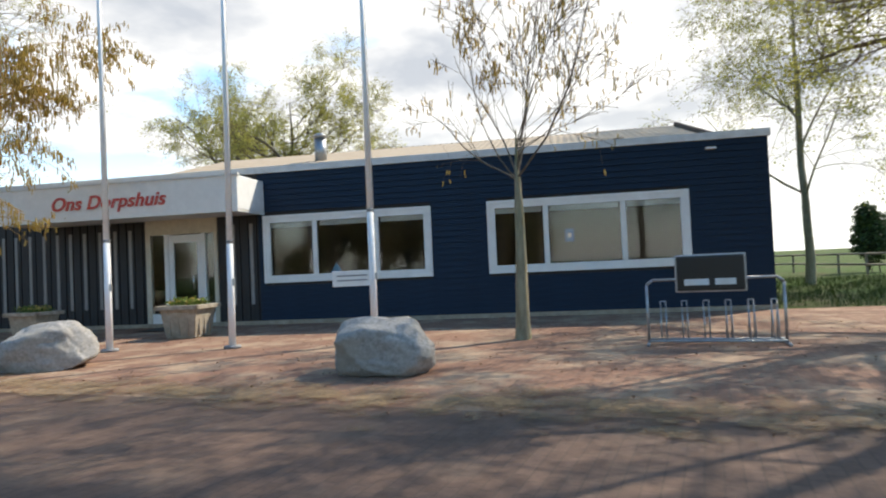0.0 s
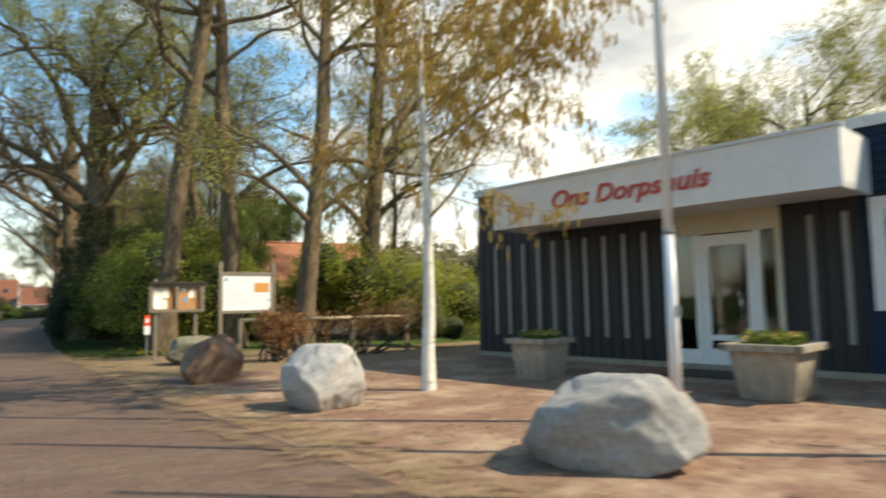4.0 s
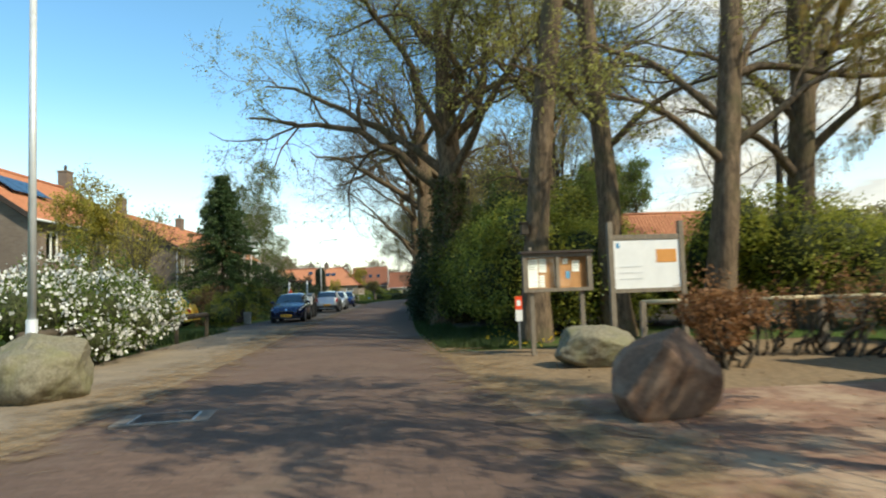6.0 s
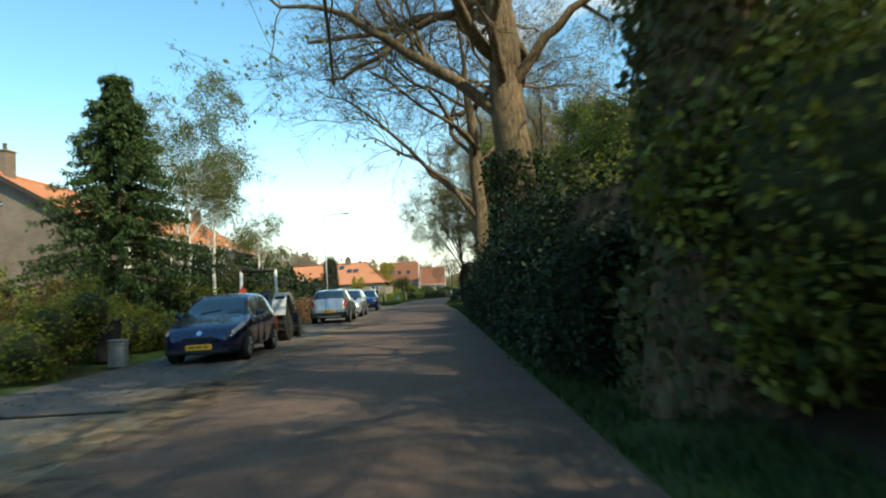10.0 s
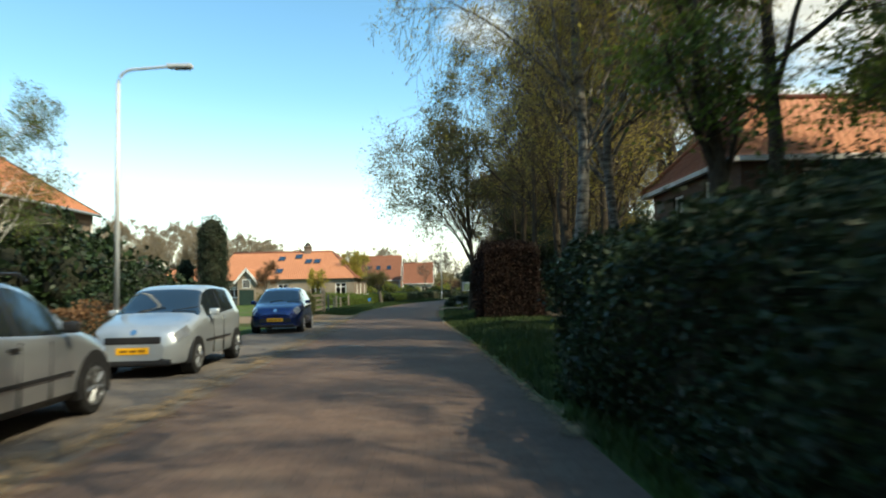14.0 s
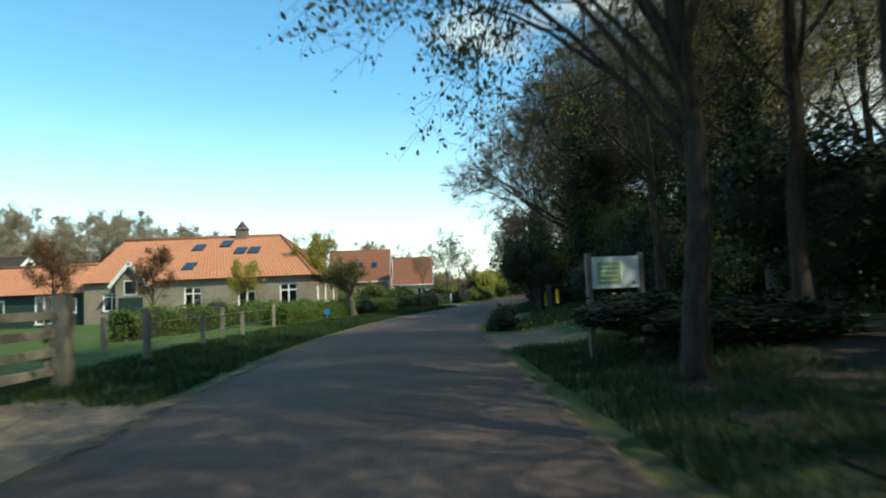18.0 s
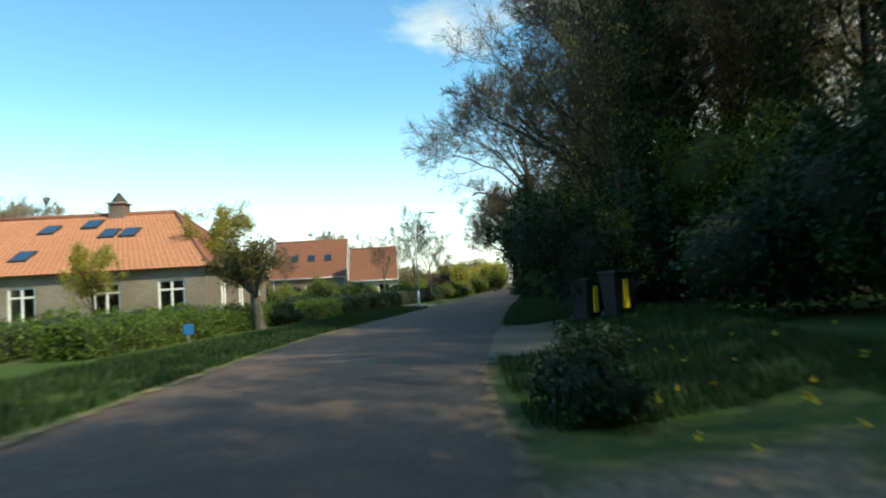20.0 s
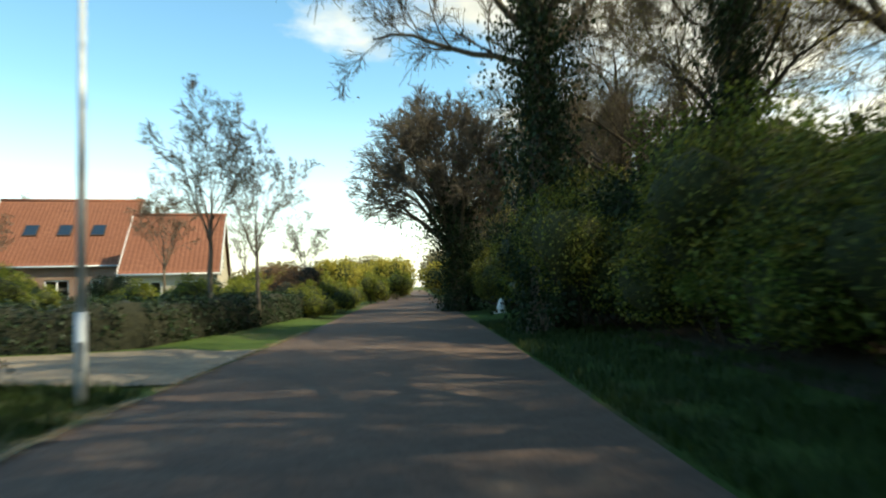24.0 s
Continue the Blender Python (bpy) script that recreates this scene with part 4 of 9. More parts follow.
# upright battens of the north end
bm = bmesh.new()
add_box(bm, -0.045, -0.03, 0.52, 0.045, 0.02, 2.58, 0.006)
bat = to_mesh(bm, "batten", "slat")
for s in (9.5, 9.1, 8.66, 8.22, 7.8, 7.4, 6.97, 6.5, 6.05, 5.6, 2.65, 2.15):
    part("batten", bat, hall).matrix_basis = pose(-s, 0, 0)
bm = bmesh.new()
add_box(bm, -0.1, -0.016, 0.1, 0.1, 0.02, 3.0, 0.005)
upr = to_mesh(bm, "upright_board", "plank_b")
for i in range(35):
    s = 10.0 - i * 0.232
    if not 2.95 < s < 5.3 and s > 2.0:
        part("upright_board", upr, hall).matrix_basis = pose(-s, 0.0, 0)
# canopy
box("canopy", "white", -8.3, -1.36, 2.8, -1.77, -0.02, 2.86, hall, 0.004)
box("canopy_front", "white", -8.3, -1.38, 2.78, -1.77, -1.32, 3.64, hall, 0.012)
for x in (-8.3, -1.83):
    box("canopy_side", "white", x, -1.32, 2.78, x + 0.06, 0.0, 3.64, hall, 0.01)
box("canopy_roof", "felt", -8.24, -1.32, 3.5, -1.83, -0.001, 3.54, hall, 0)
box("canopy_edge", "trim", -8.33, -1.41, 3.63, -1.74, -1.3, 3.69, hall, 0.008)
# entrance
ent = part("entrance", None, hall)
a, b, c, d = DOOR
for x0, x1 in ((a, a + 0.14), (b - 0.1, b)):
    box("jamb", "creamplaster", x0, -0.03, c, x1, 0.1, d, ent, 0.006)
box("head", "creamplaster", a + 0.14, -0.03, 2.42, b - 0.1, 0.1, d, ent, 0.006)
for x in (-4.55, -3.5):
    box("post", "white", x - 0.06, -0.03, c, x + 0.06, 0.1, 2.42, ent, 0.006)
for x0, x1 in ((a + 0.14, -4.61), (-3.44, b - 0.1)):
    box("sidelight", "glass", x0, 0.02, 0.35, x1, 0.03, 2.42, ent, 0)
    box("sidelight_rail", "white", x0, -0.01, 0.02, x1, 0.07, 0.35, ent, 0.005)
leaf = part("door", None, ent)
for x0, x1, z0, z1 in ((-4.49, -4.36, 0.03, 2.4), (-3.69, -3.56, 0.03, 2.4), (-4.36, -3.69, 0.03, 0.38), (-4.36, -3.69, 2.2, 2.4), (-4.36, -3.69, 0.52, 0.62)):
    box("door_rail", "white", x0, 0.0, z0, x1, 0.06, z1, leaf, 0.006)
box("pane", "glass", -4.36, 0.026, 0.62, -3.69, 0.034, 2.2, leaf, 0)
bar("push_bar", "chrome", (-3.78, -0.05, 0.95), (-3.78, -0.05, 1.35), 0.016, leaf)
box("mat", "darktrim", -4.7, -1.2, 0.006, -3.3, -0.2, 0.02, hall, 0.004)


def lettering():
    """The hall's name in red script letters on the canopy."""
    cu = bpy.data.curves.new("lettering", "FONT")
    cu.body, cu.size, cu.extrude, cu.shear, cu.space_character = "Ons Dorpshuis", 0.46, 0.012, 0.28, 1.03
    cu.offset = 0.008
    ob = new("lettering", cu)
    bpy.context.view_layer.update()
    me = bpy.data.meshes.new_from_object(ob.evaluated_get(bpy.context.evaluated_depsgraph_get()))
    bpy.data.objects.remove(ob)
    xs = [v.co.x for v in me.vertices]
    k = 3.12 / (max(xs) - min(xs))
    for v in me.vertices:
        v.co = ((v.co.x - min(xs)) * k, -v.co.z, v.co.y)
    me.materials.clear()
    me.materials.append(M["red"])
    ob = part("lettering", me, hall, "red slanted lettering reading Ons Dorpshuis")
    ob.matrix_basis = pose(-6.72, -1.4, 3.06)


lettering()
wl = part("wall_lamp", None, hall)
box("housing", "white", 8.9, -0.12, 3.62, 9.12, 0.0, 3.67, wl)

# ---------------------------------------------------------------- houses
up = [(1.2, 2.3, 3.3, 4.7), (3.9, 5.0, 3.3, 4.7), (6.6, 7.7, 3.3, 4.7), (9.3, 10.4, 3.3, 4.7)]
dn = [(1.0, 2.7, 0.8, 2.3), (4.2, 5.9, 0.8, 2.3), (9.0, 10.6, 0.8, 2.3)]
h1 = gabled_house(pose(-13.1, 40.0, 0, 0, 0, 90), 11.4, 8.4, 5.2, 8.1, "brownbrick", "tile", up + dn, [(7.1, 8.1, 2.3)],
                  "brown brick terraced house with an orange tiled roof and white windows", chimneys=((10.6, 4.2, 7.6, 9.2),), verge="darktrim", rooflights=((2.4, 0.62), (3.6, 0.62)))
sp = part("solar_panel", None, h1)
sp.matrix_basis = pose(3.0, 2.3, 6.95, math.degrees(math.atan2(2.9, 4.2)))
for i in range(3):
    box("panel", "solar", -1.6 + i * 1.05, -0.8, 0.1, -0.6 + i * 1.05, 0.8, 0.14, sp)
for x in (1.1, 2.0):
    bar("vent_pipe", "darktrim", (x, 3.9, 7.6), (x, 3.9, 8.7), 0.07, h1)
up = [(x, x + 1.0, 3.3, 4.7) for x in (1.0, 3.1, 6.4, 8.6, 11.8, 14.0, 17.2, 19.5, 22.4)]
dn = [(x, x + 1.7, 0.8, 2.3) for x in (0.9, 6.0, 11.6, 16.9, 22.0)]
gabled_house(pose(-13.9, 58.9, 0, 0, 0, 90), 25.0, 8.4, 5.2, 7.7, "brownbrick", "tile", up + dn, [(4.2, 5.2, 2.3), (9.6, 10.6, 2.3), (14.9, 15.9, 2.3), (20.3, 21.3, 2.3)],
             "row of brown brick houses with orange tiles and white window frames", chimneys=((0.7, 4.2, 7.2, 8.9), (12.4, 4.2, 7.2, 8.7), (23.6, 4.2, 7.2, 8.9)), verge="darktrim")


def hipped_house():
    """Dark brick house, ridge across the lane's line, its west end hipped."""
    h = thing("house", pose(10.0, 71.3, 0), "dark brick house with an orange hipped roof half hidden by trees", "house")
    ln, dp, ev, rg, hip = 11.5, 6.8, 4.75, 7.2, 2.0
    ww = [(4.4, 5.5, 3.2, 4.4), (1.9, 2.8, 3.2, 4.3), (4.1, 5.4, 1.0, 2.5), (1.2, 2.4, 1.0, 2.5)]
    w = part("wall", wall_mesh("wall", "darkbrick", dp, ev, 0.3, ww), h)
    w.matrix_basis = pose(0, dp, 0, 0, 0, -90)
    for a, b, c, d in ww:
        window_unit(w, a, b, c, d, ((a + b) / 2,), 0.08, inset=0.08)
    ws = [(1.4, 2.6, 3.2, 4.4), (5.0, 6.2, 3.2, 4.4), (1.4, 3.0, 0.9, 2.4), (5.0, 6.6, 0.9, 2.4), (8.6, 9.8, 0.9, 2.4)]
    e = part("wall", wall_mesh("wall", "darkbrick", ln - 0.3, ev, 0.3, ws), h)
    e.matrix_basis = pose(0.3, 0, 0)
    for a, b, c, d in ws:
        window_unit(e, a, b, c, d, ((a + b) / 2,), 0.08, inset=0.08)
    box("wall", "darkbrick", 0.3, dp - 0.3, 0, ln - 0.3, dp, ev, h, 0)
    side_prism("gable_wall", "darkbrick", [(0.3, 0), (dp, 0), (dp, ev), (dp / 2, rg - 0.1), (0.3, ev)], ln - 0.3, ln, h)
    # Dark walls added close behind the panes in place of shaded rooms.
    box("partition", "darkroom", 2.6, 0.32, 0.02, 2.7, dp - 0.32, ev, h, 0)
    box("partition", "darkroom", 2.7, 2.6, 0.02, ln - 0.3, 2.7, ev, h, 0)
    over, mid = 0.35, dp / 2
    run, rise = mid + over, rg - ev + 0.15
    for flip in (0, 1):
        v, q = tile_slope(ln + over + 0.2, run, rise)
        t = np.clip(v[:, 1] / run, 0, 1)
        far = ln + over + 0.2
        v[:, 0] = far - (far - v[:, 0]) / far * (far - (hip + over) * t) - over
        v[:, 1] = v[:, 1] - over
        if flip:
            v[:, 1] = dp - v[:, 1]
            q = q[:, ::-1]
        v[:, 2] += ev - 0.08
        part("roof", raw_mesh("roof", v, q, "tile", True), h)
    v, q = tile_slope(dp + 2 * over, hip + over, rise)
    t = np.clip(v[:, 1] / (hip + over), 0, 1)
    v2 = np.stack([v[:, 1] - over, mid - (v[:, 0] - mid - over) * (1 - 0.985 * t), v[:, 2] + ev - 0.08], 1)
    # The west hip's shade is put into its darker tile colour.
    part("roof", raw_mesh("roof", v2, q, "tiledark", True), h)
    bar("ridge", "tiledark", (hip, mid, rg + 0.1), (ln + 0.2, mid, rg + 0.1), 0.12, h)
    for k in (-1, 1):
        bar("hip_ridge", "tiledark", (hip, mid, rg + 0.08), (-over, mid + k * (mid + over), ev - 0.02), 0.1, h)
    box("eave_board", "trim", -over - 0.02, -over - 0.02, ev - 0.2, -over + 0.16, dp + over + 0.02, ev - 0.06, h, 0.01)
    for y in (-over - 0.02, dp + over - 0.14):
        box("eave_board", "trim", -over + 0.165, y, ev - 0.2, ln + 0.2, y + 0.16, ev - 0.06, h, 0.01)
    chimney(h, 6.5, mid, rg - 0.4, rg + 1.0)


hipped_house()
gabled_house(pose(-12.9, 173.6, 0), 8.5, 9.0, 3.4, 7.8, "redbrick", "tiledark", [(1.0, 2.4, 0.9, 2.3), (3.8, 5.2, 0.9, 2.3), (6.4, 7.5, 0.9, 2.3)], [], "farmhouse with an orange tiled roof and white verge boards",
             gable_wins=((1, 4.5, 3.3, 4.6, 1.1), (1, 3.0, 0.9, 2.2, 1.2)), rooflights=((2.6, 0.5), (4.6, 0.5), (6.6, 0.5)))
gabled_house(pose(-3.4, 168.0, 0), 5.0, 8.0, 2.6, 6.1, "creamplaster", "tiledark", [(0.8, 2.0, 0.9, 2.0), (3.0, 4.2, 0.9, 2.0)], [], "low cream-walled annexe with a steep orange tiled roof",
             gable_wins=((1, 4.0, 2.7, 3.7, 0.9), (1, 2.6, 0.8, 1.9, 1.1)))
gabled_house(pose(-44.5, 135.0, 0), 10.5, 9.0, 2.6, 5.7, "greenboard", "darktrim", [(1.5, 2.7, 0.9, 2.0), (8.6, 9.8, 0.9, 2.0)], [(4.0, 6.5, 2.3)], "dark green boarded barn with a grey roof and white door frame",
             gable_wins=((1, 4.5, 0.3, 2.0, 2.4),))
gabled_house(pose(16.5, 57.0, 0), 13.0, 8.0, 2.7, 6.6, "redbrick", "tile", [(1.5, 3.0, 0.9, 2.2), (5.0, 6.5, 0.9, 2.2), (9.0, 10.5, 0.9, 2.2)], [], "house with an orange tiled roof seen behind oak trunks")


def farm():
    """Long farmhouse: a hipped east end, a boarded wing and a small gabled bay."""
    f = thing("farmhouse", pose(0, 0, 0), "long farmhouse with orange tiles, brick east end and dark boarded wing", "farmhouse")
    x0, x1, y0, y1, ev, rg = -22.2, -7.1, 126.2, 139.8, 2.85, 6.15
    ym = (y0 + y1) / 2
    wins = [(13.0, 14.2, 0.7, 2.3), (10.2, 11.4, 0.7, 2.3), (6.6, 7.8, 0.7, 2.3), (1.2, 2.4, 0.9, 2.1)]
    w = part("wall", wall_mesh("wall", "farmbrick", x1 - x0, ev, 0.3, wins), f)
    w.matrix_basis = pose(x0, y0, 0)
    for a, b, c, d in wins:
        window_unit(w, a, b, c, d, ((a + b) / 2,), 0.09, inset=0.06, transom=1.85)
    ew = [(2.2, 3.3, 0.7, 2.2), (5.8, 7.0, 0.7, 2.3), (10.3, 11.5, 0.7, 2.2)]
    e = part("wall", wall_mesh("wall", "brownbrick", y1 - y0 - 0.3, ev, 0.3, ew), f)
    e.matrix_basis = pose(x1, y0 + 0.3, 0, 0, 0, 90)
    for a, b, c, d in ew:
        window_unit(e, a, b, c, d, ((a + b) / 2,), 0.09, inset=0.06)
    box("wall", "brownbrick", x0, y1 - 0.3, 0, x1 - 0.3, y1, ev, f, 0)
    # Walls behind the farm windows, dark in colour for unlit rooms.
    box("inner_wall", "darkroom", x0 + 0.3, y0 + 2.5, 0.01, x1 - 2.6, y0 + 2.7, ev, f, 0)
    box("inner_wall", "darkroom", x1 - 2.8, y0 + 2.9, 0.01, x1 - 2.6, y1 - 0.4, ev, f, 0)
    hipx = 3.4
    # main slopes, cut back along the hip
    for flip in (0, 1):
        v, q = tile_slope(x1 - x0 + 0.7, ym - y0 + 0.3, rg - ev + 0.1)
        run = ym - y0 + 0.3
        t = np.clip(v[:, 1] / run, 0, 1)
        far = x1 - x0 + 0.7
        v[:, 0] = v[:, 0] / far * (far - (hipx + 0.35) * t)
        if flip:
            v[:, 1] = (y1 + 0.3) - v[:, 1]
            q = q[:, ::-1]
        else:
            v[:, 1] += y0 - 0.3
        v[:, 0] += x0 - 0.35
        v[:, 2] += ev - 0.05
        part("roof", raw_mesh("roof", v, q, "tile", True), f)
    v, q = tile_slope(y1 - y0 + 0.6, hipx + 0.35, rg - ev + 0.1)
    wid = y1 - y0 + 0.6
    t = np.clip(v[:, 1] / (hipx + 0.35), 0, 1)
    along_y = (v[:, 0] - wid / 2) * (1 - t * 0.985)
    v2 = np.stack([x1 + 0.35 - v[:, 1], ym + along_y, v[:, 2] + ev - 0.05], 1)
    # East hip in the darker tile, which paints in its shade.
    part("roof", raw_mesh("roof", v2, q, "tiledark", True), f)
    bar("ridge", "tiledark", (x0 - 0.3, ym, rg + 0.08), (x1 - hipx, ym, rg + 0.08), 0.14, f)
    for s in (-1, 1):
        bar("hip_ridge", "tiledark", (x1 - hipx, ym, rg + 0.06), (x1 + 0.3, ym + s * (wid / 2 - 0.05), ev), 0.11, f)
    # skylights
    ang = math.degrees(math.atan2(rg - ev, ym - y0))
    for x, t in ((-16.2, 0.72), (-12.9, 0.6), (-11.9, 0.6), (-14.3, 0.8), (-15.8, 0.25)):
        s = part("rooflight", None, f)
        s.matrix_basis = pose(x, y0 + (ym - y0) * t, ev + (rg - ev) * t + 0.05, ang)
        box("frame", "darktrim", -0.4, -0.6, 0.0, 0.4, 0.6, 0.12, s)
        box("pane", "carglass", -0.33, -0.52, 0.12, 0.33, 0.52, 0.128, s, 0)
    # chimney turret
    c = part("turret", None, f)
    box("shaft", "chimney", -13.9, ym - 0.45, rg - 0.3, -13.1, ym + 0.45, rg + 0.65, c)
    box("cap", "concrete", -14.0, ym - 0.55, rg + 0.65, -13.0, ym + 0.55, rg + 0.72, c)
    bm = bmesh.new()
    add_bar(bm, (-13.5, ym, rg + 0.72), (-13.5, ym, rg + 1.3), 0.5, 4, 0.05)
    part("hood", to_mesh(bm, "hood", "darktrim"), c)
    # boarded wing to the west
    wing = thing("barn_wing", pose(-31.0, 126.8, 0), "low dark green boarded barn wing under orange tiles", "barn")
    ws = [(2.2, 3.2, 0.9, 1.9), (5.2, 6.4, 0.2, 2.1), (7.2, 8.0, 0.9, 1.9)]
    ww = part("wall", wall_mesh("wall", "greenboard", 8.8, 2.35, 0.2, ws), wing)
    for a, b, c_, d in ws:
        window_unit(ww, a, b, c_, d, ((a + b) / 2,), 0.1, inset=0.02)
    box("wall", "greenboard", 0, 0.2, 0, 0.2, 8.0, 2.35, wing, 0)
    box("wall", "greenboard", 0, 8.0, 0, 8.8, 8.2, 2.35, wing, 0)
    box("inner_wall", "darkroom", 0.2, 2.4, 0.01, 8.8, 2.5, 2.35, wing, 0)
    roof_side("roof", "tile", 10.2, 4.6, 2.1, pose(-0.4, -0.4, 2.2), wing)
    roof_side("roof", "tile", 10.2, 4.6, 2.1, pose(9.8, 8.8, 2.2, 0, 0, 180), wing)
    side_prism("gable", "greenboard", [(0.1, 2.3), (8.1, 2.3), (4.1, 4.2)], 0.0, 0.2, wing)
    bar("ridge", "tiledark", (-0.4, 4.2, 4.36), (9.4, 4.2, 4.36), 0.13, wing)
    # white-edged gabled bay
    bay = thing("gabled_bay", pose(-18.85, 125.6, 0), "small white-edged gabled bay on the farmhouse front", "bay")
    prism("front", "farmbrick", [(-1.0, 0), (1.0, 0), (1.0, 2.7), (0, 3.95), (-1.0, 2.7)], 0, 0.2, bay)
    for s in (-1, 1):
        r = roof_side("roof", "tile", 4.0, 1.35, 1.6, pose(0, 0, 0), bay)
        r.matrix_basis = pose(s * 1.35, -0.25 if s < 0 else 3.75, 2.5, 0, 0, 90 if s > 0 else -90)
        if s > 0:
            r.matrix_basis = pose(1.35, -0.25, 2.5, 0, 0, 90)
        else:
            r.matrix_basis = pose(-1.35, 3.75, 2.5, 0, 0, -90)
        vb = box("verge_board", "white", -0.03, 0, -0.2, 0.03, 2.1, 0.04, bay)
        vb.matrix_basis = pose(s * 1.38, -0.27, 2.5) @ pose(0, 0, 0, 0, 0, 90 * s) @ pose(0, 0, 0, 49.8)
    bw = part("window", None, bay)
    box("frame", "white", -0.45, -0.03, 1.9, 0.45, -0.002, 2.9, bw)
    box("pane", "carglass", -0.37, -0.04, 1.98, 0.37, -0.032, 2.82, bw, 0)
    box("door", "greenboard", -0.8, -0.03, 0.0, 0.8, -0.004, 1.75, bay)


farm()

# ---------------------------------------------------------------- growing things


def unit(v):
    return v / np.maximum(np.linalg.norm(v, axis=-1, keepdims=True), 1e-9)


def sweep(lines, radii, sides):
    """Tubes round many polylines of one length: lines (B, k, 3), radii (B, k)."""
    B, k, _ = lines.shape
    d = unit(np.gradient(lines, axis=1))
    ref = np.where(np.abs(d[..., 2:3]) > 0.9, np.array([1.0, 0, 0]), np.array([0, 0, 1.0]))
    a = unit(np.cross(d, ref))
    b = np.cross(d, a)
    th = np.arange(sides) * 2 * math.pi / sides
    ring = a[:, :, None] * np.cos(th)[:, None] + b[:, :, None] * np.sin(th)[:, None]
    v = lines[:, :, None] + ring * radii[:, :, None, None]
    i = np.arange(B * k * sides).reshape(B, k, sides)
    j = np.roll(i, -1, 2)
    f = np.stack([i[:, :-1], j[:, :-1], j[:, 1:], i[:, 1:]], -1).reshape(-1, 4)
    return v.reshape(-1, 3), f


def merge(bits):
    vs, fs, n = [], [], 0
    for v, f in bits:
        vs.append(v)
        fs.append(f + n)
        n += len(v)
    return np.concatenate(vs), np.concatenate(fs)


def offshoots(rng, lines, radii, per, start, angle, length, k, wob, lift, rfac, taper=0.25, droop=0.0, thin=0.004):
    """Children of each polyline: 'per' of them, leaving at an angle, bending as they go."""
    B, K, _ = lines.shape
    t = rng.uniform(start, 1.0, (B, per)) ** 0.85
    x = t * (K - 1)
    i = np.minimum(x.astype(int), K - 2)
    fr = (x - i)[..., None]
    rows = np.arange(B)[:, None]
    p = lines[rows, i] * (1 - fr) + lines[rows, i + 1] * fr
    d = unit(lines[rows, i + 1] - lines[rows, i])
    pr = radii[rows, i] * (1 - fr[..., 0]) + radii[rows, i + 1] * fr[..., 0]
    plen = np.linalg.norm(np.diff(lines, axis=1), axis=2).sum(1)[:, None]
    az = rng.uniform(0, 2 * math.pi, (B, per))
    ref = np.where(np.abs(d[..., 2:3]) > 0.9, np.array([1.0, 0, 0]), np.array([0, 0, 1.0]))
    a = unit(np.cross(d, ref))
    b = np.cross(d, a)
    perp = a * np.cos(az)[..., None] + b * np.sin(az)[..., None]
    an = np.radians(rng.uniform(angle[0], angle[1], (B, per)))[..., None]
    d = unit(d * np.cos(an) + perp * np.sin(an)).reshape(-1, 3)
    ln = (plen * rng.uniform(length[0], length[1], (B, per)) * (1.15 - 0.45 * t)).reshape(-1, 1)
    p = p.reshape(-1, 3)
    r0 = (pr * rfac * rng.uniform(0.6, 1.1, pr.shape)).reshape(-1)
    pts = [p]
    for s in range(k - 1):
        d = unit(d + rng.normal(0, wob, d.shape) + np.array([0, 0, lift - droop * s / k]))
        p = p + d * ln / (k - 1)
        pts.append(p)
    out = np.stack(pts, 1)
    rr = r0[:, None] * np.linspace(1, taper, k)
    return out, np.maximum(rr, thin)


def leaves(rng, at, size, aspect=0.55, up=0.3, hang=0.0):
    """A small pointed leaf at each place, turned at random."""
    n = len(at)
    d = unit(rng.normal(0, 1, (n, 3)) + np.array([0, 0, -hang * 3]))
    nrm = unit(rng.normal(0, 1, (n, 3)) + np.array([0, 0, up * 2]))
    w = unit(np.cross(d, nrm))
    s = (size * rng.uniform(0.6, 1.4, n))[:, None]
    h = s * aspect / 2
    v = np.stack([at, at + d * s * 0.45 + w * h, at + d * s, at + d * s * 0.5 - w * h], 1).reshape(-1, 3)
    f = np.arange(n * 4).reshape(n, 4)
    return v, f


def scatter_on(rng, lines, n, jitter, start=0.25):
    B, K, _ = lines.shape
    b = rng.integers(0, B, n)
    x = rng.uniform(start, 1, n) * (K - 1)
    i = np.minimum(x.astype(int), K - 2)
    fr = (x - i)[:, None]
    return lines[b, i] * (1 - fr) + lines[b, i + 1] * fr + rng.normal(0, jitter, (n, 3))


def stem(rng, height, r, lean=(0, 0), k=10, wob=0.03, flare=1.5, taper=0.45):
    t = np.linspace(0, 1, k)
    side = np.cumsum(rng.normal(0, wob, (k, 2)), 0) * height / k * 2
    side -= side[0]
    pts = np.stack([lean[0] * t ** 1.3 + side[:, 0], lean[1] * t ** 1.3 + side[:, 1], t * height - 0.05], 1)
    rad = r * (1 - (1 - taper) * t) * (1 - 0.85 * np.clip((t - 0.6) / 0.4, 0, 1)) * (1 + (flare - 1) * np.exp(-t * 14))
    return pts[None], rad[None]


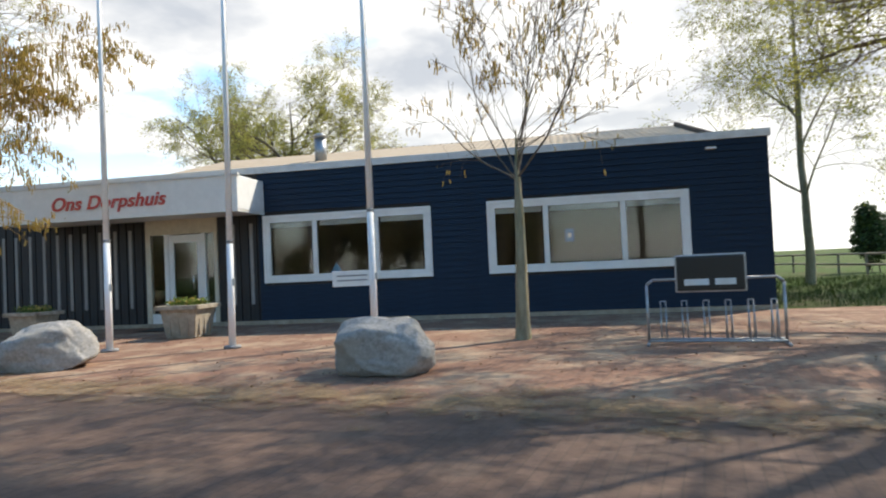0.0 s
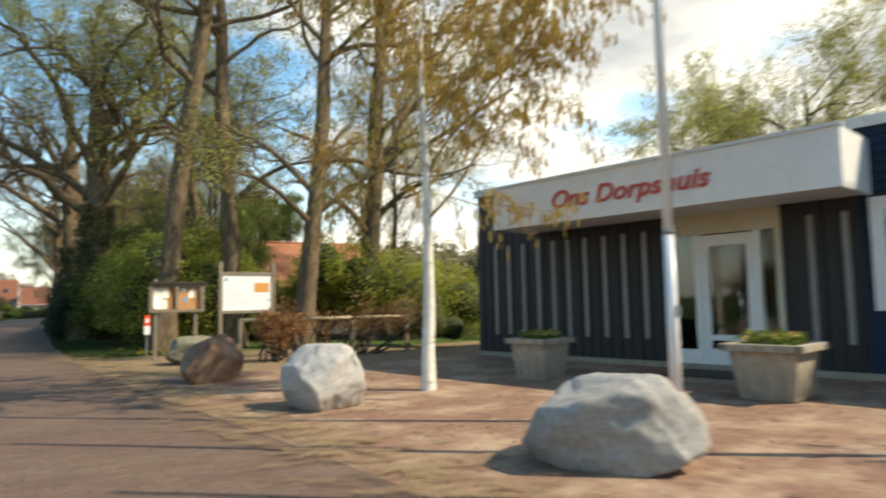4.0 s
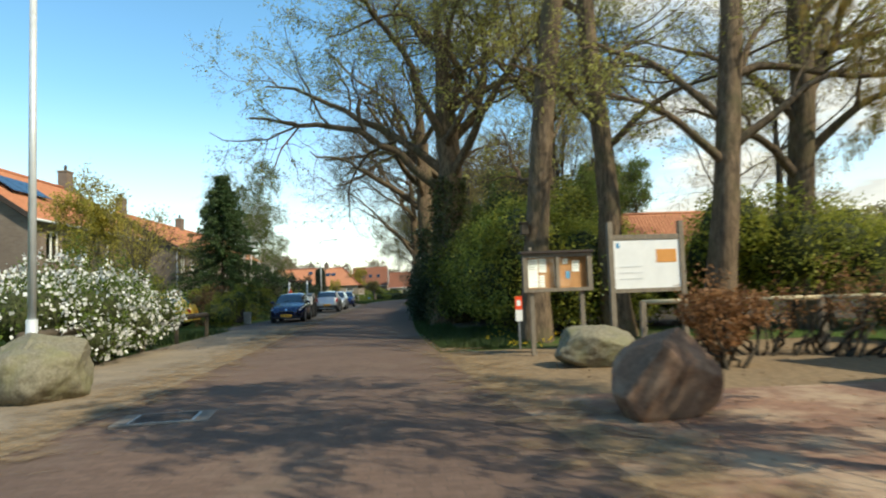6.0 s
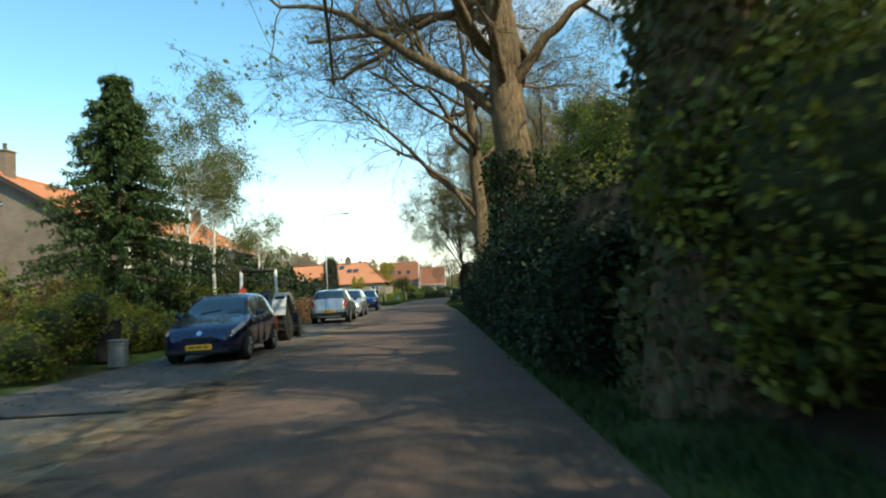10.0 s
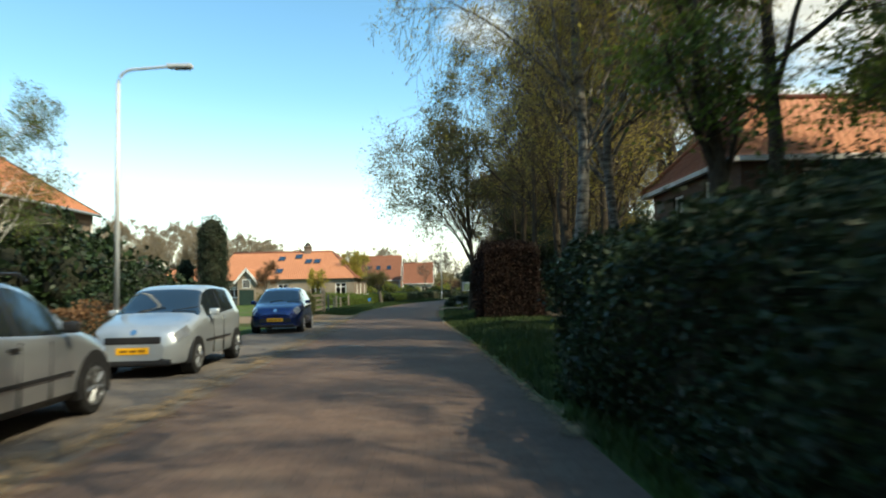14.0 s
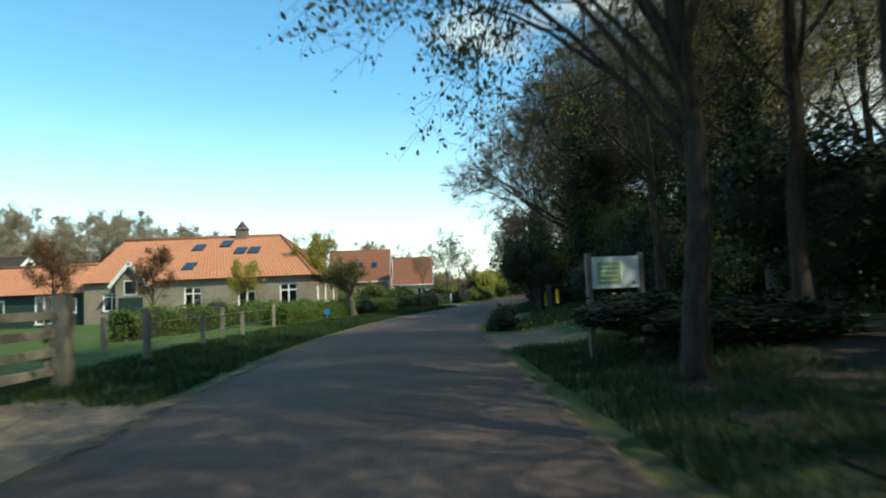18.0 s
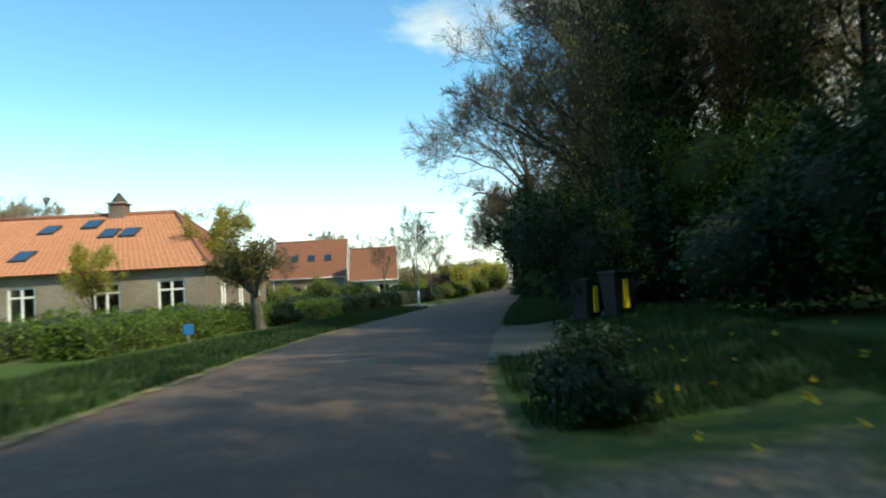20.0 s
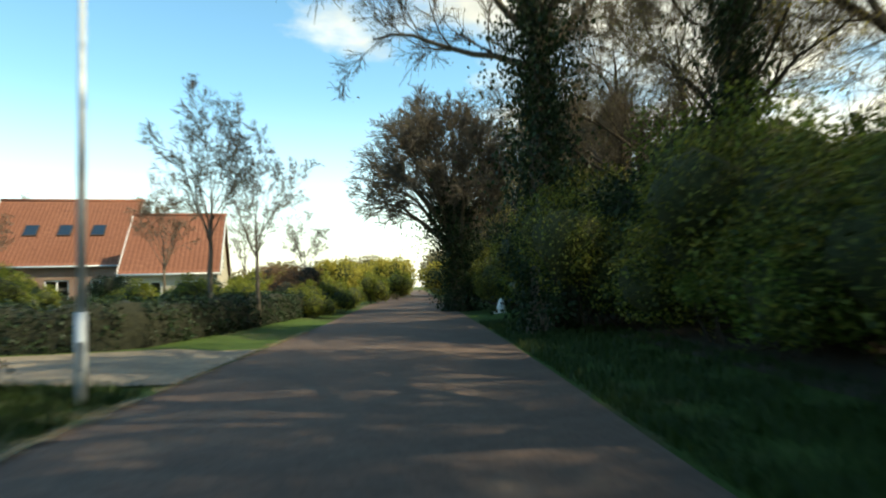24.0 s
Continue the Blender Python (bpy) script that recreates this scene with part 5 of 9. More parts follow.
def trunk_skin(rng, tr, rad, sides):
    """The trunk's tube, lobed and knotted."""
    line = np.stack([np.interp(np.linspace(0, 11, 34), np.arange(12), tr[0][:, i]) for i in range(3)], 1)[None]
    rr = np.interp(np.linspace(0, 11, 34), np.arange(12), rad[0])[None]
    v, f = sweep(line, rr, sides)
    v = v.reshape(34, sides, 3)
    th = np.arange(sides) * 2 * math.pi / sides
    k = np.arange(34)[:, None]
    a, b = rng.uniform(0, 6, 2)
    lobes = 1 + 0.07 * np.sin(3 * th + a + 0.12 * k) + 0.05 * np.sin(5 * th + b - 0.2 * k) + rng.normal(0, 0.018, (34, sides))
    lobes += 0.1 * np.exp(-k / 2.5) * np.sin(5 * th + a)
    v = line[0][:, None] + (v - line[0][:, None]) * lobes[..., None]
    return v.reshape(-1, 3), f


def long_boughs(rng, tr, rad, boughs, lines, radii, k):
    """Adds limbs of their own to those that grew by chance: (place on the trunk, tip)."""
    s = np.linspace(0, 1, k)[:, None]
    for t, tip in boughs:
        i = t * (tr.shape[1] - 1)
        base = np.array([np.interp(i, np.arange(tr.shape[1]), tr[0][:, c]) for c in range(3)])
        r = float(np.interp(i, np.arange(tr.shape[1]), rad[0]))
        tip = np.array(tip, float)
        way = tip - base
        line = base + way * s + np.array([0, 0, 0.12 * np.linalg.norm(way)]) * (np.sin(s * math.pi)) + (rng.normal(0, 0.05, (k, 3)).cumsum(0) * np.linalg.norm(way) * 0.3) * np.minimum(s * 3, 1)
        lines = np.concatenate([lines, line[None]])
        radii = np.concatenate([radii, (np.linspace(1, 0.18, k) * r * 0.42)[None]])
    return lines, radii


def tree(m, label, seed, height, r, spec, leaf, n_leaf, leaf_size, bark="bark", lean=(0, 0), ivy=0.0, ivy_to=0.6, hang=0.0, catkins=0, wob=0.03,
         limb_from=0.35, name="tree", taper=0.35, category="tree", boughs=(), group="", twig_mat="twig", leaf_jitter=0.12, ivy_fat=0.2, hedge_leaf="ivyleaf", own_limbs=True, limb_bark=None, thin=0.004):
    """A tree: tapered trunk, limbs, twigs and a crown of single leaves."""
    rng = np.random.default_rng(seed)
    root = thing(name, m, label, category, group)
    tr, rad = stem(rng, height, r, lean, 12, wob, 1.5 if r > 0.2 else 1.22, taper)
    tv, tf = trunk_skin(rng, tr, rad, 16 if r > 0.2 else 10)
    part("trunk", raw_mesh("trunk", tv, tf, bark, True), root)
    lines, radii, kept = tr, rad, []
    sides = [8, 6, 4, 3, 3]
    for lev, (per, start, angle, length, k, wb, lf, rf, droop) in enumerate(spec):
        lines, radii = offshoots(rng, lines, radii, per, start if lev else limb_from, angle, length, k, wb, lf, rf, 0.22 if lev else 0.3, droop, thin)
        if lev == 0 and boughs:
            lines, radii = long_boughs(rng, tr, rad, boughs, lines, radii, k)
        kept.append((lines, radii, sides[lev]))
    if own_limbs:
        (l0, r0, s0), (l1, r1, s1) = kept[:2]
        per = len(l1) // len(l0)
        for i in range(len(l0)):
            part("limb", raw_mesh("limb", *merge([sweep(l0[i:i + 1], r0[i:i + 1], s0), sweep(l1[i * per:(i + 1) * per], r1[i * per:(i + 1) * per], s1)]), limb_bark or bark, True), root)
    else:
        tagged(part("branching", raw_mesh("branching", *merge([sweep(*q) for q in kept[:2]]), limb_bark or bark, True), root), kind="stuff")
    if len(kept) > 2:
        tagged(part("twig_work", raw_mesh("twig_work", *merge([sweep(*q) for q in kept[2:]]), twig_mat, False), root), kind="stuff")
    if n_leaf:
        at = scatter_on(rng, kept[-1][0], int(n_leaf * 0.75), leaf_jitter)
        if len(kept) > 1:
            at = np.concatenate([at, scatter_on(rng, kept[-2][0], n_leaf - len(at), leaf_jitter, 0.5)])
        tagged(part("crown", raw_mesh("crown", *leaves(rng, at, leaf_size, hang=hang), leaf), root), kind="stuff")
    if catkins:
        at = scatter_on(rng, kept[-1][0], catkins, 0.05)
        n = len(at)
        ln = rng.uniform(0.06, 0.17, n)
        line = np.stack([at, at - np.stack([0 * ln, 0 * ln, ln / 2], 1) + rng.normal(0, 0.008, (n, 3)), at - np.stack([0 * ln, 0 * ln, ln], 1) + rng.normal(0, 0.012, (n, 3))], 1)
        tagged(part("catkin", raw_mesh("catkin", *sweep(line, np.full((n, 3), 0.013), 3), "catkin"), root), kind="stuff")
    if ivy:
        n = int(ivy)
        x = rng.uniform(0, ivy_to, n) ** 0.9 * 11
        i = np.minimum(x.astype(int), 10)
        fr = (x - i)[:, None]
        c = tr[0][i] * (1 - fr) + tr[0][i + 1] * fr
        az = rng.uniform(0, 2 * math.pi, n)
        lump = 0.6 + 0.7 * np.abs(np.sin(az * 2.3 + c[:, 2] * 1.7) * np.sin(c[:, 2] * 0.9 + 1))
        rr = rad[0][i] + np.abs(rng.normal(0, ivy_fat, n)) * lump * np.clip(0.35 + c[:, 2] / 3.5, 0, 1)
        at = c + np.stack([np.cos(az) * rr, np.sin(az) * rr, rng.normal(0, 0.08, n)], 1)
        part("ivy", raw_mesh("ivy", *leaves(rng, at, 0.11, 0.8, 0.1, 0.3), hedge_leaf), root)
    return root


OAK = [(12, 0.35, (40, 82), (0.42, 0.68), 12, 0.24, 0.05, 0.55, 0.0), (8, 0.18, (28, 65), (0.36, 0.6), 8, 0.27, 0.04, 0.55, 0.0),
       (8, 0.2, (25, 62), (0.35, 0.6), 5, 0.26, 0.03, 0.5, 0.03), (8, 0.15, (25, 60), (0.35, 0.65), 4, 0.25, 0.0, 0.5, 0.08)]
TALL = [(13, 0.5, (35, 78), (0.28, 0.5), 9, 0.22, 0.05, 0.5, 0.0), (7, 0.2, (28, 62), (0.4, 0.6), 6, 0.24, 0.04, 0.55, 0.0),
        (7, 0.2, (25, 60), (0.4, 0.6), 5, 0.24, 0.0, 0.5, 0.08), (6, 0.15, (25, 60), (0.4, 0.6), 4, 0.24, 0.0, 0.5, 0.12)]
UPRIGHT = [(14, 0.3, (20, 42), (0.45, 0.75), 8, 0.09, 0.05, 0.5, 0.0), (7, 0.2, (20, 45), (0.3, 0.5), 6, 0.12, 0.03, 0.5, 0.0),
           (7, 0.2, (25, 55), (0.3, 0.5), 4, 0.16, 0.0, 0.5, 0.0), (5, 0.15, (25, 55), (0.35, 0.6), 3, 0.16, 0.0, 0.5, 0.0)]
FAN = [(17, 0.5, (16, 46), (0.7, 1.05), 9, 0.06, 0.03, 0.5, 0.0), (8, 0.2, (18, 42), (0.25, 0.45), 6, 0.09, 0.02, 0.5, 0.0),
       (6, 0.2, (25, 50), (0.3, 0.5), 4, 0.12, 0.0, 0.5, 0.0)]
FANTALL = [(17, 0.5, (22, 68), (0.9, 1.3), 12, 0.07, 0.075, 0.45, 0.0), (7, 0.2, (18, 40), (0.28, 0.45), 6, 0.08, 0.02, 0.5, 0.0),
           (6, 0.2, (25, 50), (0.3, 0.5), 4, 0.12, 0.0, 0.5, 0.0)]
GOLD = [(17, 0.3, (35, 78), (0.34, 0.56), 10, 0.12, 0.07, 0.45, 0.0), (8, 0.12, (25, 60), (0.4, 0.65), 8, 0.14, 0.03, 0.5, 0.1),
        (7, 0.12, (20, 55), (0.45, 0.8), 6, 0.12, -0.02, 0.5, 0.3)]
BROOM = [(16, 0.35, (25, 75), (0.4, 0.6), 9, 0.14, 0.05, 0.5, 0.0), (9, 0.18, (22, 50), (0.36, 0.55), 7, 0.16, 0.04, 0.5, 0.0),
         (9, 0.15, (22, 50), (0.4, 0.6), 5, 0.16, 0.03, 0.5, 0.0), (8, 0.1, (22, 50), (0.4, 0.65), 4, 0.16, 0.0, 0.5, 0.0)]
DOME = [(2, 0.35, (18, 60), (0.4, 0.5), 9, 0.1, 0.04, 0.42, 0.0), (13, 0.4, (15, 52), (0.26, 0.42), 6, 0.12, 0.02, 0.4, 0.0),
        (9, 0.2, (18, 50), (0.38, 0.55), 5, 0.14, 0.0, 0.5, 0.0), (3, 0.15, (22, 50), (0.4, 0.55), 3, 0.16, 0.0, 0.5, 0.0)]
WEEP = [(16, 0.3, (30, 60), (0.28, 0.46), 8, 0.1, 0.06, 0.42, 0.0), (8, 0.2, (25, 60), (0.35, 0.6), 7, 0.12, 0.0, 0.5, 0.25),
        (8, 0.15, (25, 60), (0.5, 0.9), 7, 0.12, -0.05, 0.5, 0.5), (4, 0.1, (20, 50), (0.3, 0.6), 4, 0.12, -0.05, 0.5, 0.4)]
WOODY = [(14, 0.3, (22, 60), (0.25, 0.45), 8, 0.17, 0.07, 0.5, 0.0), (8, 0.15, (25, 60), (0.4, 0.6), 6, 0.2, 0.04, 0.5, 0.0),
         (7, 0.15, (25, 60), (0.4, 0.65), 4, 0.22, 0.02, 0.5, 0.0), (5, 0.1, (25, 60), (0.4, 0.7), 3, 0.22, 0.0, 0.5, 0.0)]


def blob_points(rng, blobs, n, shell=0.22):
    """Places near the skins of overlapping lumps (x, y, z, rx, ry, rz)."""
    b = np.asarray(blobs, float)
    area = (b[:, 3] * b[:, 4] + b[:, 4] * b[:, 5] + b[:, 3] * b[:, 5])
    pick = rng.choice(len(b), n, p=area / area.sum())
    d = unit(rng.normal(0, 1, (n, 3)))
    wave = 1 + 0.13 * np.sin(d[:, 0] * 7 + pick) * np.sin(d[:, 1] * 6 + 2 * pick) + 0.1 * np.sin(d[:, 2] * 11 + pick)
    k = (1 - np.abs(rng.normal(0, shell, n))) * wave * (1 + rng.normal(0, 0.05, n))
    p = b[pick, :3] + d * b[pick, 3:] * k[:, None]
    return p[p[:, 2] > 0.02]


def lumpy(blobs, scale=0.8, seed=0):
    """Rough lumps inside the leaves, coloured dark for the foliage's inner shade."""
    bits = []
    bm = bmesh.new()
    bmesh.ops.create_icosphere(bm, subdivisions=2, radius=1.0)
    bv = np.array([v.co[:] for v in bm.verts])
    bf = np.array([[v.index for v in f.verts] for f in bm.faces])
    bm.free()
    rng = np.random.default_rng(seed)
    for x, y, z, a, b, c in blobs:
        k = scale * (1 + rng.normal(0, 0.07, (len(bv), 1)))
        p = bv * k * (a, b, c) + (x, y, z)
        p[:, 2] = np.maximum(p[:, 2], -0.05)
        bits.append((p, bf))
    return merge(bits)


def shrub(m, label, seed, blobs, leaf, n, size, stems=9, hang=0.1, core=0.72, second=None, second_n=0, second_size=0.05, category="shrub", name="shrub", group="", up=0.3, bark="greybark", shell=0.22):
    rng = np.random.default_rng(seed)
    root = thing(name, m, label, category, group)
    if core:
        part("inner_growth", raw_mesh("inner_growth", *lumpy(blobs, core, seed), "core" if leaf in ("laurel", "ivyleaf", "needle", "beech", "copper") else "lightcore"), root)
    loose = list(blobs)
    if len(blobs) >= 5:
        # loose sprays that break up the outline
        for p in blob_points(rng, blobs, 26, 0.02):
            if p[2] > 0.6:
                loose.append((*p, *rng.uniform(0.22, 0.5, 2), rng.uniform(0.3, 0.7)))
    part("foliage", raw_mesh("foliage", *leaves(rng, blob_points(rng, loose, n, shell), size, 0.6, up, hang), leaf), root)
    if stems:
        b = np.asarray(blobs, float)
        pick = rng.integers(0, len(b), stems)
        a = np.stack([b[pick, 0] * 0.6 + rng.normal(0, 0.15, stems), b[pick, 1] * 0.8 + rng.normal(0, 0.15, stems), np.full(stems, -0.05)], 1)
        e = b[pick, :3] + rng.normal(0, 0.5, (stems, 3)) * b[pick, 3:]
        t = np.linspace(0, 1, 6)[None, :, None]
        line = a[:, None] * (1 - t) + e[:, None] * t + rng.normal(0, 0.05, (stems, 6, 3))
        tagged(part("stem_work", raw_mesh("stem_work", *sweep(line, np.linspace(0.035, 0.01, 6)[None].repeat(stems, 0), 5), bark, True), root), kind="stuff")
    if second:
        part("blossom", raw_mesh("blossom", *leaves(rng, blob_points(rng, blobs, second_n, 0.08), second_size, 0.9, 0.2), second), root)
    return root


def hedge_run(points, width, height, label, seed, leaf, n, size, category="hedge", rough=0.12, core="core", top_wave=0.1, name="hedge", end_share=0.06):
    """A hedge along a line of (x, y): an inner body coloured dark as shade, and a skin of leaves."""
    rng = np.random.default_rng(seed)
    p = along(points, max(8, int(len(points) * 10)))
    root = thing(name, pose(p[0, 0], p[0, 1], 0), label, category)
    o = np.array([p[0, 0], p[0, 1], 0])
    way = unit(np.gradient(p, axis=0))
    nrm = np.stack([-way[:, 1], way[:, 0]], 1)
    hs = height * (1 + top_wave * np.sin(np.arange(len(p)) * 1.3 + seed) * 0.5 + rng.normal(0, top_wave * 0.3, len(p)))
    prof = [(-0.5, 0.0), (-0.52, 0.35), (-0.5, 0.75), (-0.36, 0.96), (0.0, 1.0), (0.36, 0.96), (0.5, 0.75), (0.52, 0.35), (0.5, 0.0)]
    g = np.array([land(p[:, 0], p[:, 1])]).ravel()
    rings = np.stack([np.c_[p + nrm * (a * width * 0.86), g + b * hs * 0.93] for a, b in prof], 1) - o
    rings += rng.normal(0, 0.04, rings.shape)
    c = len(prof)
    i = np.arange(len(p) * c).reshape(len(p), c)
    f = np.stack([i[:-1, :-1], i[:-1, 1:], i[1:, 1:], i[1:, :-1]], -1).reshape(-1, 4)
    caps = np.array([[i[e, 0], i[e, 2], i[e, 6], i[e, 8]] for e in (0, -1)] + [[i[e, 2], i[e, 3], i[e, 5], i[e, 6]] for e in (0, -1)])
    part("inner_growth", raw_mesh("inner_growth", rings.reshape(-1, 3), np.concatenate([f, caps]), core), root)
    x = rng.uniform(0, len(p) - 1.001, n)
    j = x.astype(int)
    fr = (x - j)[:, None]
    mid, nn, hh, gg = p[j] * (1 - fr) + p[j + 1] * fr, nrm[j], hs[j], g[j]
    u = rng.uniform(0, c - 1.001, n)
    q = u.astype(int)
    pf = np.array(prof)
    pr = pf[q] * (1 - (u - q))[:, None] + pf[q + 1] * (u - q)[:, None]
    bump = 1 + 0.12 * np.sin(mid[:, 0] * 2.1 + mid[:, 1] * 1.7 + pr[:, 1] * 5) + rng.normal(0, rough, n)
    at = np.c_[mid + nn * (pr[:, :1] * width * bump[:, None]), gg + np.maximum(0.02, pr[:, 1] * hh * (1 + (bump - 1) * 0.5))] - o
    ends = rng.random(n) < end_share
    e = rng.integers(0, 2, n) * (len(p) - 1)
    cap = np.c_[p[e] + nrm[e] * rng.uniform(-0.5, 0.5, (n, 1)) * width + way[e] * np.where(e > 0, 1, -1)[:, None] * np.abs(rng.normal(0.05, rough, (n, 1))), g[e] + rng.uniform(0, 1, n) * hs[e]] - o
    at[ends] = cap[ends]
    part("foliage", raw_mesh("foliage", *leaves(rng, at, size, 0.6, 0.25, 0.1), leaf), root)
    return root


def conifer(m, label, seed, height, radius, n_tier=32, leaf="needle"):
    """A spruce: whorls of drooping boughs with needle sprays."""
    rng = np.random.default_rng(seed)
    root = thing("conifer", m, label, "conifer")
    tr, rad = stem(rng, height, 0.14, k=12, wob=0.01, taper=0.1)
    part("trunk", raw_mesh("trunk", *sweep(tr, rad, 8), "greybark", True), root)
    lines = []
    for i in range(n_tier):
        t = 0.04 + 0.94 * i / n_tier
        ln = radius * (1 - t) ** 0.85 * rng.uniform(0.7, 1.15) + 0.05
        for a in rng.uniform(0, 2 * math.pi) + np.arange(9) * 2 * math.pi / 9 + rng.normal(0, 0.2, 9):
            s = np.linspace(0, 1, 6)
            l = ln * rng.uniform(0.75, 1.15)
            zz = t * height + l * (0.12 * s - 0.42 * s ** 1.6 + 0.14 * s ** 4)
            lines.append(np.stack([np.cos(a) * l * s, np.sin(a) * l * s, zz], 1))
    lines = np.array(lines)
    tagged(part("bough_work", raw_mesh("bough_work", *sweep(lines, np.linspace(0.02, 0.006, 6)[None].repeat(len(lines), 0), 4), "greybark"), root), kind="stuff")
    at = scatter_on(rng, lines, 64000, 0.05, 0.15)
    part("needles", raw_mesh("needles", *leaves(rng, at, 0.15, 0.3, 0.5, 0.45), leaf), root)
    return root


def column(m, label, seed, height, radius):
    """A narrow clipped cypress."""
    rng = np.random.default_rng(seed)
    root = thing("cypress", m, label, "cypress")
    blobs = [(rng.normal(0, radius * 0.06), rng.normal(0, radius * 0.06), height * (0.12 + 0.78 * t), radius * (0.95 - 0.14 * t), radius * (0.95 - 0.14 * t), height * 0.16) for t in np.linspace(0, 1, 12)]
    blobs += [(rng.normal(0, radius * 0.4), rng.normal(0, radius * 0.4), height * rng.uniform(0.84, 0.93), radius * 0.4, radius * 0.4, height * 0.09) for _ in range(4)]
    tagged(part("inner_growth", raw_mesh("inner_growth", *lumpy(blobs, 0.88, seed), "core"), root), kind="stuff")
    part("foliage", raw_mesh("foliage", *leaves(rng, blob_points(rng, blobs, 32000, 0.06), 0.065, 0.4, 0.8, -0.3), "cypress"), root)
    return root


def at_ground(x, y, rz=0.0, s=1.0, sz=None):
    return pose(x, y, zat(x, y), 0, 0, rz) @ Matrix.Diagonal((s, s, sz or s, 1))


def again(ob, m):
    """A copy whose size is that of the pose m alone."""
    k = ob.scale
    return copy_thing(ob, m @ Matrix.Diagonal((1 / k[0], 1 / k[1], 1 / k[2], 1)))


# ---- beside the hall
tree(at_ground(11.33, 3.25), "young bare hornbeam with upright branches and hanging catkins", 11, 3.6, 0.115, FANTALL, "catkin", 120, 0.04, "youngbark", limb_from=0.66, catkins=650, wob=0.012, taper=0.5, twig_mat="twigbark", limb_bark="twigbark")
tree(at_ground(8.55, 14.28), "young white-barked birch hung with long yellow catkins", 12, 7.4, 0.095, GOLD, "yellowleaf", 2500, 0.045, "birch", limb_from=0.27, catkins=13000, wob=0.012, taper=0.25, twig_mat="goldtwig", limb_bark="goldtwig")
# ---- the oak row by the notice boards
tree(at_ground(6.42, 26.4), "tall oak with a thick straight trunk by the notice boards", 21, 17, 0.275, TALL, "oakleaf", 13000, 0.085, "bark", (2.2, 0.3), limb_from=0.4, taper=0.75, wob=0.006)
tree(at_ground(8.6, 26.9), "tall leaning oak with dark furrowed bark", 22, 17, 0.28, TALL, "oakleaf", 13000, 0.085, "bark", (-1.6, 0.2), limb_from=0.36, taper=0.5, wob=0.03, boughs=((0.27, (2.6, -1.6, 6.0)), (0.3, (-3.2, -1.0, 6.6)), (0.34, (1.8, 2.0, 8.2))))
tree(at_ground(10.3, 25.4), "tall oak with forked crown behind the rail fence", 23, 16, 0.3, TALL, "oakleaf", 13000, 0.085, "bark", (1.2, 0.2), limb_from=0.3, taper=0.5, boughs=((0.24, (-2.6, -1.6, 5.4)), (0.26, (3.4, -1.0, 5.8)), (0.3, (-3.2, 0.6, 7.4)), (0.32, (2.8, 1.4, 8.0))))
tree(at_ground(13.6, 27.3), "tall oak with stubs on its trunk", 24, 17, 0.36, TALL, "oakleaf", 13000, 0.085, "bark", (0.4, 0.3), limb_from=0.3, taper=0.5, boughs=((0.22, (-3.2, -1.2, 5.2)), (0.25, (3.0, -1.4, 6.0)), (0.3, (-3.6, 0.8, 7.6)), (0.33, (3.2, 1.0, 8.4))))
# ---- big oaks over the road
tree(at_ground(4.95, 35.9), "great oak leaning over the road, its trunk wrapped in ivy", 31, 13.5, 0.56, OAK, "oakleaf", 48000, 0.085, "bark", (-0.6, 0.2), ivy=6500, ivy_to=0.37, hedge_leaf="darkleaf", limb_from=0.32, taper=0.55, ivy_fat=0.14, boughs=((0.36, (-7.6, -2.0, 7.8)), (0.42, (-6.5, 1.5, 9.8)), (0.5, (-5.0, -4.0, 12.0)), (0.4, (3.5, -4.0, 9.5)), (0.55, (2.5, 1.0, 13.5))))
tree(at_ground(9.4, 36.4), "crooked oak beside the great one", 36, 13.0, 0.3, OAK, "oakleaf", 14000, 0.1, "bark", (-1.4, 0.4), limb_from=0.34, taper=0.45)
tree(at_ground(4.4, 46.6), "great bare oak with sunlit bark and ivy on its foot", 32, 14, 0.54, OAK, "olive", 9000, 0.07, "bark", (-0.3, 0.2), ivy=5200, ivy_to=0.3, limb_from=0.36, taper=0.55, ivy_fat=0.2, boughs=((0.4, (-6.0, -1.0, 9.0)), (0.45, (4.5, -1.5, 9.0))))
tree(at_ground(3.75, 51.5), "forked bare oak with long branches over the road", 33, 11, 0.28, OAK, "olive", 5000, 0.06, "bark", (-0.5, 0.2), limb_from=0.3, taper=0.4, boughs=((0.32, (-5.5, -1.0, 8.0)), (0.36, (-4.0, 0.5, 6.6))))
# ---- behind the hall
for i, (x, y, s) in enumerate(((26.5, 18.3, 1.1), (33.5, 27.5, 1.2))):
    if i == 0:
        behind = tree(at_ground(x, y), "yellow-green oak in young leaf behind and opposite the hall", 41, 9.5, 0.28, OAK, "oakleaf", 26000, 0.085, "twigbark", limb_from=0.22, taper=0.35, group="oaks behind the hall", own_limbs=False)
    else:
        again(behind, at_ground(x, y, 67 * i, s))
# Unseen oaks across the road, added for the hall windows to reflect.
for x, y, a, k in ((-15, -2, 20, 0.9), (-19, 8, 100, 1.0), (-14, -13, 200, 1.0), (-24, 0, 300, 1.15), (-21, 19, 50, 0.95), (-12, -24, 140, 1.0), (-12.5, 4, 250, 0.95), (-14, 13, 10, 1.0), (-12, -8, 320, 0.9)):
    again(behind, at_ground(x, y, a, k))
